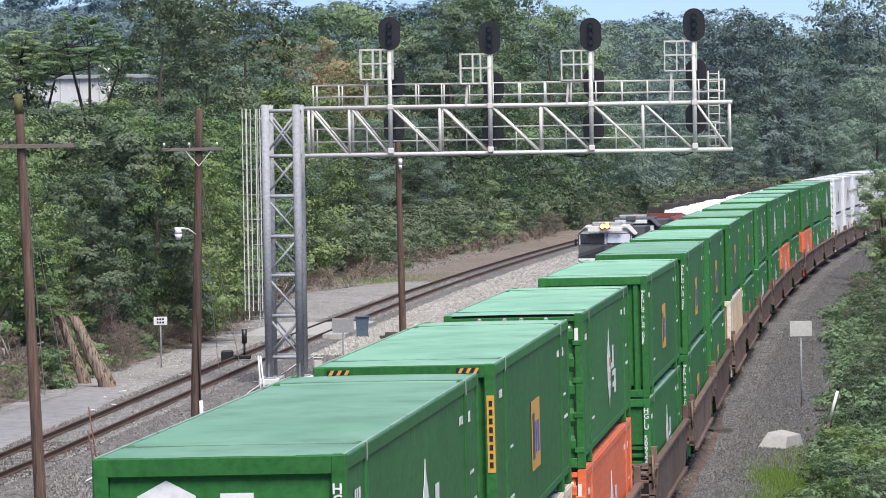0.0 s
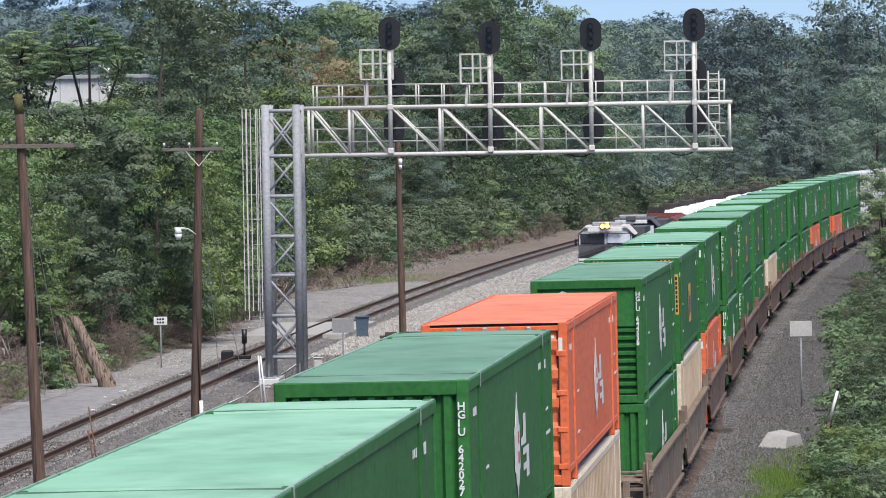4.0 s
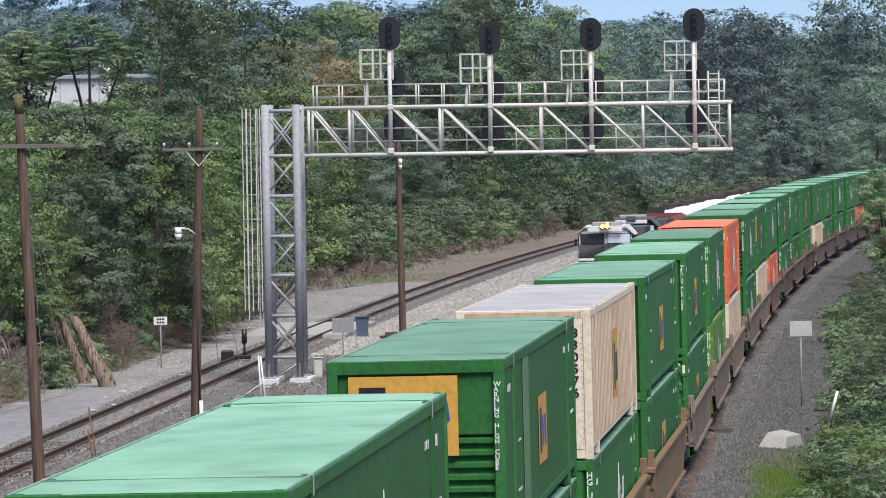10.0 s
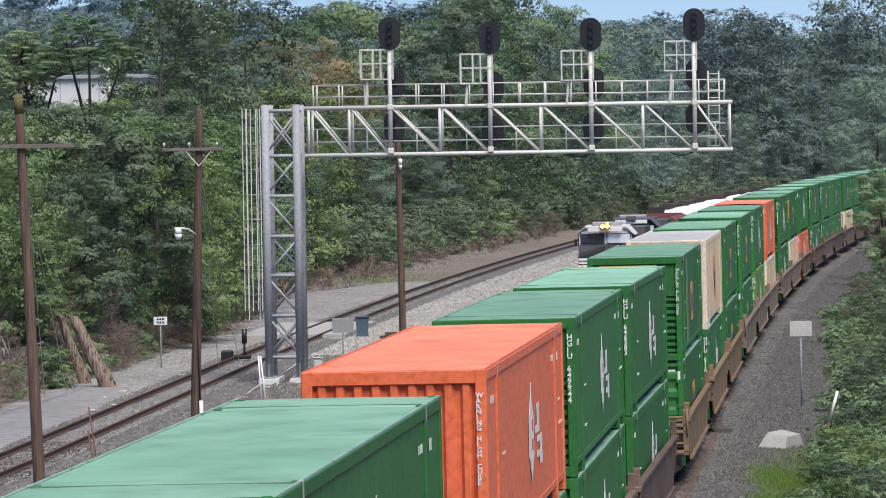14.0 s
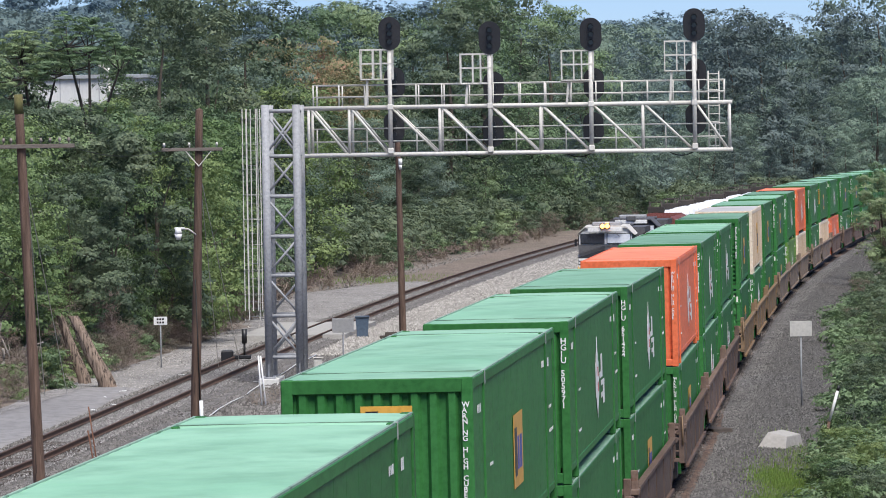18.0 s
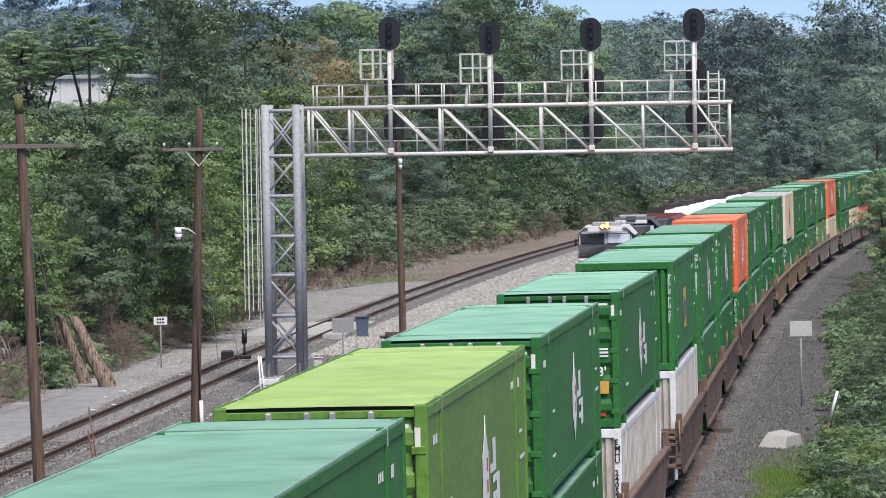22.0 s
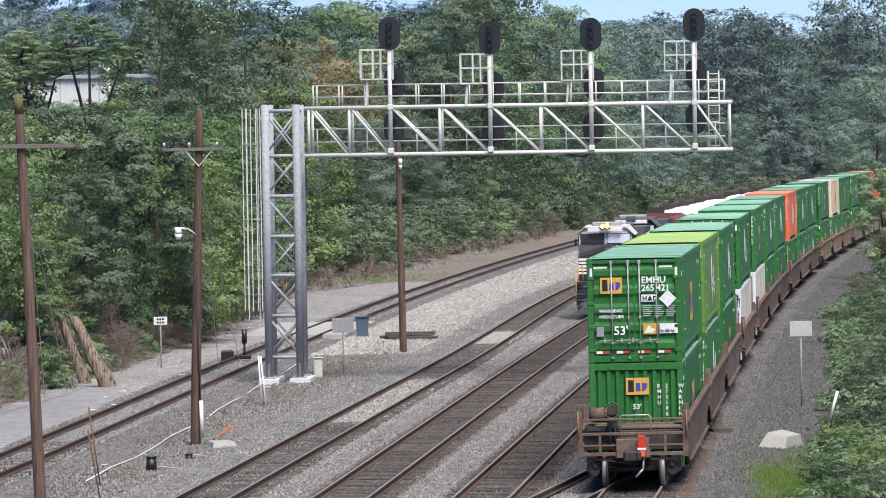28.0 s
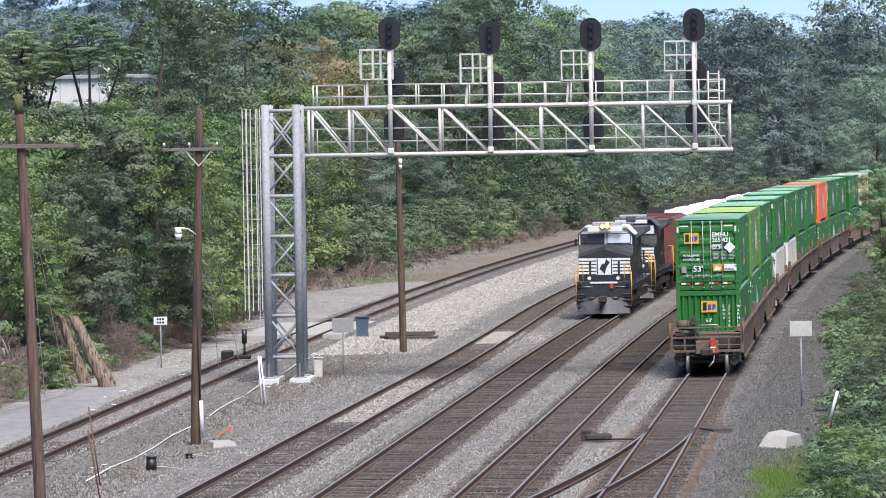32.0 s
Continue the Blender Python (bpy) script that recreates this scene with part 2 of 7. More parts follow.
TWIG = leaves("dry_brown_brush", (0.13, 0.105, 0.085), (0.29, 0.23, 0.185), (0.15, 0.13, 0.085), 0.2)
GRASS = leaves("fresh_grass", (0.09, 0.19, 0.03), (0.2, 0.32, 0.07), (0.14, 0.22, 0.05))


# ---- mesh tools ----
def finish(bm, name, material):
    me = bpy.data.meshes.new(name)
    bm.to_mesh(me)
    bm.free()
    for m in material if isinstance(material, (list, tuple)) else [material]:
        me.materials.append(m)
    return me


def part(name, bm, material, parent=None, label=""):
    """One mesh object, under a thing or a part; bm may be a ready mesh."""
    me = bm if isinstance(bm, bpy.types.Mesh) else finish(bm, name, material)
    ob = new(name, me)
    if parent:
        ob.parent = parent
    return tagged(ob, label)


def thing(name, label, category, group="", m=None):
    ob = new(name)
    ob.empty_display_size = 0.2
    if m is not None:
        ob.matrix_basis = m
    return tagged(ob, label, category, group)


def box(bm, a, b, bevel=0.0, mat=0):
    """A block from corner a to corner b."""
    lo, hi = [min(p) for p in zip(a, b)], [max(p) for p in zip(a, b)]
    vs = [bm.verts.new((x, y, z)) for x in (lo[0], hi[0]) for y in (lo[1], hi[1]) for z in (lo[2], hi[2])]
    fs = [bm.faces.new([vs[i] for i in q]) for q in ((0, 1, 3, 2), (4, 6, 7, 5), (0, 4, 5, 1), (2, 3, 7, 6), (0, 2, 6, 4), (1, 5, 7, 3))]
    for f in fs:
        f.material_index = mat
    if bevel:
        es = {e for f in fs for e in f.edges}
        r = bmesh.ops.bevel(bm, geom=list(es), offset=bevel, segments=1, affect="EDGES", profile=0.5)
        for f in r["faces"]:
            f.material_index = mat
    return bm


def bx(a, b, bevel=0.0):
    return box(bmesh.new(), a, b, bevel)


def tube(bm, a, b, r, r2=None, n=8, caps=True, mat=0):
    """A round bar from a to b, tapered to r2."""
    a, b = Vector(a), Vector(b)
    d = (b - a).normalized()
    u = d.orthogonal().normalized()
    v = d.cross(u)
    r2 = r if r2 is None else r2
    rings = []
    for p, q in ((a, r), (b, r2)):
        rings.append([bm.verts.new(p + (u * math.cos(k) + v * math.sin(k)) * q) for k in (2 * math.pi * i / n for i in range(n))])
    for i in range(n):
        f = bm.faces.new((rings[0][i], rings[0][(i + 1) % n], rings[1][(i + 1) % n], rings[1][i]))
        f.smooth, f.material_index = True, mat
    if caps:
        bm.faces.new(rings[0][::-1]).material_index = mat
        bm.faces.new(rings[1]).material_index = mat
    return bm


def bar(a, b, r, r2=None, n=8):
    return tube(bmesh.new(), a, b, r, r2, n)


def beam(bm, a, b, w, h=None):
    """A square bar from a to b."""
    a, b = Vector(a), Vector(b)
    h = w if h is None else h
    d = (b - a).normalized()
    side = d.cross(Vector((0, 1, 0)) if abs(d.y) < 0.9 else Vector((0, 0, 1))).normalized()
    up = side.cross(d)
    rings = [[bm.verts.new(p + side * (w / 2 * i) + up * (h / 2 * j)) for i, j in ((-1, -1), (1, -1), (1, 1), (-1, 1))] for p in (a, b)]
    for i in range(4):
        bm.faces.new((rings[0][i], rings[0][(i + 1) % 4], rings[1][(i + 1) % 4], rings[1][i]))
    bm.faces.new(rings[0][::-1])
    bm.faces.new(rings[1])
    return bm


def poly(points, axis, at, depth):
    """A flat shape of that outline, standing across an axis ('x' or 'y'), with a little thickness."""
    bm = bmesh.new()
    put = (lambda p, k: (k, p[0], p[1])) if axis == "x" else (lambda p, k: (p[0], k, p[1]))
    a = [bm.verts.new(put(p, at)) for p in points]
    b = [bm.verts.new(put(p, at + depth)) for p in points]
    bm.faces.new(a)
    bm.faces.new(b[::-1])
    for i in range(len(a)):
        j = (i + 1) % len(a)
        bm.faces.new((a[i], b[i], b[j], a[j]))
    bmesh.ops.recalc_face_normals(bm, faces=bm.faces)
    return bm


def sweep(pts, r, n=6):
    """One bent round bar through the points."""
    bm = bmesh.new()
    pts = [Vector(p) for p in pts]
    rings = []
    for i, p in enumerate(pts):
        d = (pts[min(i + 1, len(pts) - 1)] - pts[max(i - 1, 0)]).normalized()
        u = d.cross(Vector((0.13, 0.31, 0.94))).normalized()
        v = d.cross(u)
        rings.append([bm.verts.new(p + (u * math.cos(k) + v * math.sin(k)) * r) for k in (2 * math.pi * j / n for j in range(n))])
    for a, b in zip(rings, rings[1:]):
        for j in range(n):
            bm.faces.new((a[j], a[(j + 1) % n], b[(j + 1) % n], b[j])).smooth = True
    bm.faces.new(rings[0][::-1])
    bm.faces.new(rings[-1])
    return bm


WORDS = {}


def lettering(text, size, spread=1.0):
    """The mesh of a line of writing, upright in the xz plane, facing -y, from its lower left corner."""
    key = (text, size, spread)
    if key not in WORDS:
        cu = bpy.data.curves.new("writing", "FONT")
        cu.body, cu.size, cu.extrude, cu.space_character, cu.resolution_u = text, size, 0.004, spread, 2
        cu.offset = size * 0.02
        ob = new("writing", cu)
        me = bpy.data.meshes.new_from_object(ob.evaluated_get(bpy.context.evaluated_depsgraph_get()))
        bpy.data.objects.remove(ob)
        me.transform(pose(0, 0, 0, 90))
        me.materials.clear()
        WORDS[key] = me
    return WORDS[key]


def write(text, size, material, parent, m, spread=1.0, name="lettering"):
    me = lettering(text, size, spread).copy()
    me.materials.append(material)
    ob = part(name, me, material, parent)
    ob.matrix_basis = m
    return ob


for size_, chars in ((0.17, "HGIU0123456789WARNCBE"), (0.12, "WARNIGHCUBE"), (0.15, "EMHU273196WARNIG"), (0.18, "HD")):
    for ch in chars:
        lettering(ch, size_)


# ---- the lines of the tracks ----
def main_x(y):
    """The middle of the main track on which the stack train runs."""
    def curve(v):
        q = (v - 200) / 100
        return 12.08 + 9.443 * q + 0.5825 * q ** 2 + 0.286 * q ** 3 - 0.0605 * q ** 4
    near = float(np.interp(y, [30, 42, 48, 54, 60, 72, 84, 98, 112, 122], [0.36, 0.23, 0.16, 0.1, 0.03, -0.07, -0.12, -0.15, -0.06, 0.0]))
    if y < 60:
        return curve(60) + (y - 60) * (curve(61) - curve(60)) + near
    if y > 430:
        e = y - 430
        return curve(430) + e * (curve(430) - curve(429)) + 0.00028 * e * e
    return curve(y) + near


def rise(y):
    """The slight rise of the line towards the camera."""
    return float(np.interp(y, [48, 72, 86, 100], [0.08, 0.065, 0.03, 0.0]))


def ease(a, b, v):
    k = min(1, max(0, (v - a) / (b - a)))
    return k * k * (3 - 2 * k)


def track_x(track, y):
    """The middle of a track: 4 is the stack train's, 1 the one by the signal bridge, 0 the rusty siding, 5 the crossover."""
    m = main_x(y)
    if track == 3:
        return m - 3.9
    if track == 2:
        return m - 7.76 - (y - 137) * 0.0025
    if track == 1:
        return m - 11.5 - 1.7 * ease(190, 310, y)
    if track == 0:
        return m - 19.8 - (y - 142) * 0.0235 * (1 if y > 142 else 0.4)
    if track == 5:
        return m - 3.9 * ease(150, 88, y)
    return m


LINE_Y = [-330 + 1.0 * i for i in range(1500)]
LINE_X = [main_x(y) for y in LINE_Y]
LINE_S = np.concatenate([[0], np.cumsum(np.hypot(np.diff(LINE_X), np.diff(LINE_Y)))])
LINE_S = LINE_S - np.interp(0, LINE_Y, LINE_S)


def on_line(s):
    """The point of the main track s metres along it."""
    return float(np.interp(s, LINE_S, LINE_X)), float(np.interp(s, LINE_S, LINE_Y))


def edge_x(y):
    """The foot of the woods beyond the siding."""
    return float(np.interp(y, [-400, 100, 178, 195, 220, 245, 290, 325, 350, 385, 440, 510, 580, 640, 740, 850, 1400],
                           [-40, -20, -17, -15.2, -13.2, -11.4, -11, -9.5, -6.5, -3.0, 3.5, 13, 25, 38, 65, 100, 330]))


def bush_x(y):
    """The foot of the bushes on the near side of the main track."""
    return main_x(y) + float(np.interp(y, [-400, 100, 120, 140, 165, 195, 240, 300, 360, 1400], [6, 5.2, 5.2, 5.4, 5.7, 5.5, 4.8, 4.6, 5.0, 8]))


def ground_z(x, y):
    left, right = edge_x(y) - x, x - bush_x(y)
    z = -0.42
    if left > 0:
        z += min(1.6, 0.28 * left) + 0.045 * max(0, left - 8) + 3.5 * ease(60, 700, left)
    elif right > 0:
        z += 0.05 * min(right, 20)
    z += 0.06 * noise.noise((x * 0.3, y * 0.15, 0))
    return z


def sheet(name, xs_of, ys, material, label, category, smooth=True):
    """A strip of ground: rows of points, xs_of(y) giving (x, z) across."""
    verts, faces = [], []
    n = 0
    for j, y in enumerate(ys):
        row = xs_of(y)
        n = len(row)
        verts += [(x, y, z) for x, z in row]
        if j:
            a, b = (j - 1) * n, j * n
            faces += [(a + i, a + i + 1, b + i + 1, b + i) for i in range(n - 1)]
    me = bpy.data.meshes.new(name)
    me.from_pydata(verts, [], faces)
    for p in me.polygons:
        p.use_smooth = smooth
    me.materials.append(material)
    return tagged(new(name, me), label, category, kind="structure")


def span(a, b, step):
    return [a + (b - a) * i / round((b - a) / step) for i in range(round((b - a) / step) + 1)]


FAR_Y = [-4000, -1500, -600] + span(-330, 100, 43) + span(104, 420, 4) + span(440, 1100, 30) + [1300, 1700, 2400, 4000]


def ground_row(y):
    e, b = edge_x(y), bush_x(y)
    xs = [-4000, -1500, -700, -350] + [e - d for d in (200, 120, 80, 55, 40, 30, 22, 16, 11, 8, 5.5, 3.5, 2, 1, 0.3)]
    xs += [e + (b - e) * i / 12 for i in range(1, 12)] + [b + d for d in (0.2, 1, 2, 4, 7, 12, 20, 40, 90, 250, 700, 1700, 4000)]
    return [(x, ground_z(x, y)) for x in xs]


sheet("ground", ground_row, FAR_Y, SOIL, "brown soil with dry weeds and trodden dirt", "ground")


def yard_row(y):
    a, b = track_x(1, y) - 2.7, main_x(y) + 2.3
    hump = lambda x: 0.03 * noise.noise((x * 0.7, y * 0.4, 3))
    w = track_x(0, y) + 2.2
    row = [(min(w, a - 1), -0.36), (min(w, a - 1) * 0.5 + a * 0.5, -0.33), (a - 0.6, -0.3)]
    row += [(a + (b - a) * i / 26, -0.25 + hump(a + (b - a) * i / 26)) for i in range(27)]
    return row + [(b + 0.5, -0.4)]


RAIL_Y = span(-330, 116, 18) + span(118, 330, 2) + span(335, 620, 5) + span(640, 1100, 20)
sheet("ballast_yard", yard_row, RAIL_Y, BALLAST, "pale grey crushed-stone ballast between the tracks", "ballast")
sheet("ballast_bank", lambda y: [(main_x(y) + 1.9 + 0.3 * noise.noise((3, y * 0.2, 5)), -0.27), (main_x(y) + 2.4, -0.24), (main_x(y) * 0.5 + bush_x(y) * 0.5 + 1.2, -0.32), (bush_x(y) + 0.4, -0.38), (bush_x(y) + 1.2, -0.6)], RAIL_Y, BANK,
      "fouled grey ballast bank beside the main track, darkened for train shade", "ballast")
sheet("ballast_siding", lambda y: [(track_x(0, y) + d, z) for d, z in ((-2.4, -0.5), (-1.6, -0.29), (0, -0.27), (1.6, -0.29), (2.6, -0.4), (3.0, -0.5))], RAIL_Y, BALLAST,
      "grey ballast of the rusty siding", "ballast")


def road_row(y):
    w = float(np.interp(y, [-400, 110, 140, 175, 215, 235, 250, 300, 325], [5, 5, 4.6, 3.6, 3.0, 4.0, 6.4, 6.6, 2.5]))
    r = track_x(0, y) - 2.0
    r = r - 0.4 + 0.25 * noise.noise((0, y * 0.1, 8))
    l = max(r - w, edge_x(y) + 0.2) + 0.25 * noise.noise((4, y * 0.12, 8))
    return [(l - 0.5, -0.5)] + [(l + (r - l) * i / 6, -0.335 + 0.02 * noise.noise((i, y * 0.2, 2))) for i in range(7)] + [(r + 0.5, -0.5)]


sheet("access_road", road_row, span(-300, 100, 20) + span(102, 326, 2), FINE_GRAVEL, "pale grey gravel service road along the woods", "road")


PAVING = paint("worn_pale_paving", (0.235, 0.225, 0.22), (0.29, 0.278, 0.272), 0.95, big=0.25, fine=2.5, stretch=(1, 0.5, 1), bump=0.3, bscale=30, vary=0.0)


def apron_row(y):
    r = track_x(0, y) - 2.0 - 0.9 * ease(170, 187, y) + 0.12 * noise.noise((0, y * 0.35, 8))
    l = max(r - 3.4 + 1.6 * ease(165, 187, y), edge_x(y) + 0.9) + 0.2 * noise.noise((4, y * 0.3, 8))
    return [(l - 0.05, -0.4)] + [(l + (r - l) * i / 5, -0.3 + 0.008 * noise.noise((i, y * 0.2, 2))) for i in range(6)] + [(r + 0.05, -0.4)]


sheet("paved_apron", apron_row, span(60, 186, 2), PAVING, "worn smooth pale paving of the service road", "road")


# ---- tracks ----
def rail_mesh(track, side, ys, name):
    """A rail: head, web and foot swept along the line."""
    prof = [(-0.036, 0.0), (0.036, 0.0), (0.036, -0.04), (0.012, -0.055), (0.012, -0.145), (0.07, -0.165), (0.07, -0.178), (-0.07, -0.178), (-0.07, -0.165), (-0.012, -0.145), (-0.012, -0.055), (-0.036, -0.04)]
    verts, faces, mats = [], [], []
    n = len(prof)
    for j, y in enumerate(ys):
        sl = track_x(track, y + 0.5) - track_x(track, y - 0.5)
        c = 1 / math.hypot(1, sl)
        x0 = track_x(track, y) + side * 0.753 * c
        y0 = y - side * 0.753 * c * sl
        verts += [(x0 + p * c, y0 - p * c * sl, q) for p, q in prof]
        if j:
            a, b = (j - 1) * n, j * n
            for i in range(n):
                k = (i + 1) % n
                faces.append((a + i, b + i, b + k, a + k))
                mats.append(0 if i == 0 else 1)
    me = bpy.data.meshes.new(name)
    me.from_pydata(verts, [], faces)
    me.materials.append(RAILSIDE if track == 0 else RAILHEAD)
    me.materials.append(RAILSIDE)
    me.polygons.foreach_set("material_index", mats)
    me.update()
    return me


TRACKS = {}
for number, said in ((0, "rusty little-used siding track on wooden ties"), (1, "main track with worn rails on dirty wooden ties"), (2, "main track with dark oily ties"),
                     (3, "main track with bright rails on dark ties"), (4, "main track with rusty brown ballast"), (5, "crossover rails leading between two main tracks")):
    t_ob = thing("railway_track", said, "track", "railway tracks")
    TRACKS[number] = t_ob
    ys = RAIL_Y if number != 5 else span(60, 149, 1.5)
    for side in (-1, 1):
        part("rail", rail_mesh(number, side, ys, "rail"), None, t_ob)
    if number != 5:
        bed = sheet("bed", lambda y: [(track_x(number, y) + d * (1.36 - 0.3 * ease(146, 172, y) if number == 4 else 1), z) for d, z in ((-1.3, -0.3), (-1.02, -0.212), (0, -0.225), (1.02, -0.212), (1.3, -0.3))], RAIL_Y, RUSTY_BED if number == 4 else BED if number else BALLAST, "", "")
        for key in ("kind", "category", "label"):
            if key in bed:
                del bed[key]
        bed.parent = t_ob
        if number == 4:
            mud = sheet("mud", lambda y: [(track_x(4, y) + d + 0.08 * noise.noise((d, y * 0.6, 4)), z) for d, z in ((-0.66, -0.23), (-0.6, -0.197), (0.6, -0.197), (0.66, -0.23))], span(140, 210, 2), OILY, "", "")
            for key in ("kind", "category", "label"):
                if key in mud:
                    del mud[key]
            mud.parent = t_ob


# ---- the stack train ----
ROOF_EDGE = paint("worn_roof_edge", (0.3, 0.43, 0.35), (0.2, 0.34, 0.25), 0.65, big=0.6, rust=(0.1, 0.18, 0.12), rust_at=0.56, gloss=0.3)
ROOF_SEAM = paint("grimy_roof_seam", (0.1, 0.17, 0.12), (0.16, 0.26, 0.18), 0.7, big=1.2)
CL, CW, CH = 16.15, 2.59, 2.896
SPEED = 15.1
MOVING = []          # (object, place of its middle along the line at 16 s, height)
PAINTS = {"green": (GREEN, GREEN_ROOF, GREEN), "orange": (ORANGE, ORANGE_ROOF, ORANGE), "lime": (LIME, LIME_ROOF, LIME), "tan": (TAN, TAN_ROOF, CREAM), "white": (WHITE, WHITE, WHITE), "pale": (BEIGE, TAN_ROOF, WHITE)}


def ribbed(width, height, ribs, depth, vertical=True, share=0.5):
    """A pressed sheet in the xz plane with ribs standing out towards -y, from (0, 0) to (width, height)."""
    bm = bmesh.new()
    run, across = (width, height) if vertical else (height, width)
    pitch = run / ribs
    ss = [(0.0, 0.0)]
    for i in range(ribs):
        a = i * pitch
        e = pitch * (1 - share) / 2
        ss += [(a + e * 0.6, 0.0), (a + e * 1.3, -depth), (a + pitch - e * 1.3, -depth), (a + pitch - e * 0.6, 0.0)]
    ss.append((run, 0.0))
    rows = []
    for s, d in ss:
        rows.append([bm.verts.new((s, d, k) if vertical else (k, d, s)) for k in (0.0, across)])
    for a, b in zip(rows, rows[1:]):
        bm.faces.new((a[0], b[0], b[1], a[1]))
    bmesh.ops.recalc_face_normals(bm, faces=bm.faces)
    return bm


def moved(bm, m):
    bmesh.ops.transform(bm, matrix=m, verts=bm.verts)
    return bm


CACHE = {}


def cached(key, maker):
    if key not in CACHE:
        CACHE[key] = maker()
    return CACHE[key]


def spire():
    """The outline of the tall pointed mark on the long sides."""
    half = [(0.0, 2.26), (0.12, 2.02), (0.26, 1.9), (0.34, 1.78), (0.48, 1.74), (0.5, 1.1), (0.34, 1.06), (0.26, 0.9), (0.12, 0.84), (0.0, 0.66)]
    return [(0.4 + a, b) for a, b in half] + [(0.4 - a, b) for a, b in half[-2:0:-1]]


LETTERS = ([(1.2, 1.4), (2.12, 1.4), (2.12, 1.86), (1.66, 1.86), (1.66, 1.52), (1.2, 1.52)],
           [(1.6, 1.0), (2.2, 1.0), (2.2, 0.86), (2.7, 0.86), (2.7, 1.34), (1.6, 1.34), (1.6, 1.24), (2.25, 1.24), (2.25, 1.1), (1.6, 1.1)])


def container(colour, rear, mark, label):
    """A 53-foot domestic container; its origin is the middle of its floor, its rear end looks to -y. rear: ribs, doors or panel."""
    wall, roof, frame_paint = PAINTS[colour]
    ob = thing("shipping_container", label, "container", "containers of the stack train")
    h, l, w = CH, CL / 2, CW / 2
    put = 12.192 / 2
    ribs_n = 34 if colour in ("tan", "pale") else 0
    # long walls
    for side in (-1, 1):
        if ribs_n:
            me = cached(("wall", colour, side), lambda: finish(moved(ribbed(CL - 0.3, h - 0.48, ribs_n, 0.05), pose(side * (w - 0.055), -side * (l - 0.15), 0.32, 0, 0, side * 90)), "side_wall", wall))
        else:
            def plain():
                return finish(moved(ribbed(CL - 0.3, h - 0.49, 14, 0.003, share=0.985), pose(side * (w - 0.033), -side * (l - 0.15), 0.32, 0, 0, side * 90)), "side_wall", wall)
            me = cached(("wall", colour, side), plain)
        part("side_wall", me, None, ob)
        part("top_rail", cached(("top", colour, side), lambda: finish(bx((side * (w - 0.1), -l + 0.18, h - 0.17), (side * w, l - 0.18, h - 0.02), 0.012), "top_rail", frame_paint)), None, ob)
        part("bottom_rail", cached(("bot", colour, side), lambda: finish(bx((side * (w - 0.14), -l + 0.18, 0.2), (side * (w - 0.02), l - 0.18, 0.33), 0.01), "bottom_rail", frame_paint)), None, ob)
        for end in (-1, 1):
            part("corner_post", cached(("post", colour, side, end), lambda: finish(bx((side * (w - 0.16), end * (l - 0.19), 0.0), (side * w, end * l, h), 0.015), "corner_post", frame_paint)), None, ob)
            part("side_post", cached(("spost", colour, side, end), lambda: finish(bx((side * (w - 0.12), end * put - 0.09, 0.0), (side * (w + 0.0), end * put + 0.09, h - 0.0), 0.012), "side_post", frame_paint)), None, ob)
            part("corner_casting", cached(("cast", side, end), lambda: finish(bx((side * (w - 0.05), end * put - 0.04, h - 0.2), (side * (w + 0.006), end * put + 0.04, h + 0.006), 0.006), "corner_casting", ROD)), None, ob)

    def floor():
        bm = bmesh.new()
        box(bm, (-w + 0.14, -l + 0.1, 0.16), (w - 0.14, l - 0.1, 0.3))
        for i in range(20):
            y = -l + 0.6 + i * (CL - 1.2) / 19
            box(bm, (-w + 0.16, y - 0.05, 0.05), (w - 0.16, y + 0.05, 0.16))
        return finish(bm, "floor_frame", GRIME)
    part("floor_frame", cached("floor", floor), None, ob)

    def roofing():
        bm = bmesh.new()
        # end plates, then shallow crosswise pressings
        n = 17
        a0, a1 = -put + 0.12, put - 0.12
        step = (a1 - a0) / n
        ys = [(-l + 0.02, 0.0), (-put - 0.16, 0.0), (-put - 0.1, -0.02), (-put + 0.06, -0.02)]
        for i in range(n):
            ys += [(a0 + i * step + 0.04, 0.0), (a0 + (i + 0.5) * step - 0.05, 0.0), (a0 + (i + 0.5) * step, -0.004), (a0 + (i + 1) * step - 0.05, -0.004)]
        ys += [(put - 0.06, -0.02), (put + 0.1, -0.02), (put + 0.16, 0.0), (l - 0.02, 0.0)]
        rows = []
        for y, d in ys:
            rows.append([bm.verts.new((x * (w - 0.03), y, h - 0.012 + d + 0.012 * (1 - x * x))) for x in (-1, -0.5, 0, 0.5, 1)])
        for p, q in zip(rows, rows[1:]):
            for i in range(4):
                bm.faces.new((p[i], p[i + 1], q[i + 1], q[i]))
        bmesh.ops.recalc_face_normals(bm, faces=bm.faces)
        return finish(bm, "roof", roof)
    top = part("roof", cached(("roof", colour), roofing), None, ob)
    # worn bright edges and the seams at the lifting posts
    for s in (-1, 1):
        part("roof_edge", cached(("roofedge", s, colour), lambda: finish(bx((s * (w - 0.042), -l + 0.05, h - 0.03), (s * (w - 0.012), l - 0.05, h + 0.004)), "roof_edge", ROOF_EDGE if colour == "green" else frame_paint)), None, top)
        part("roof_seam", cached(("roofseam", s, colour), lambda: finish(bx((-w + 0.06, s * (put + 0.2) - 0.022, h - 0.03), (w - 0.06, s * (put + 0.2) + 0.022, h + 0.004)), "roof_seam", ROOF_SEAM if colour == "green" else roof)), None, top)
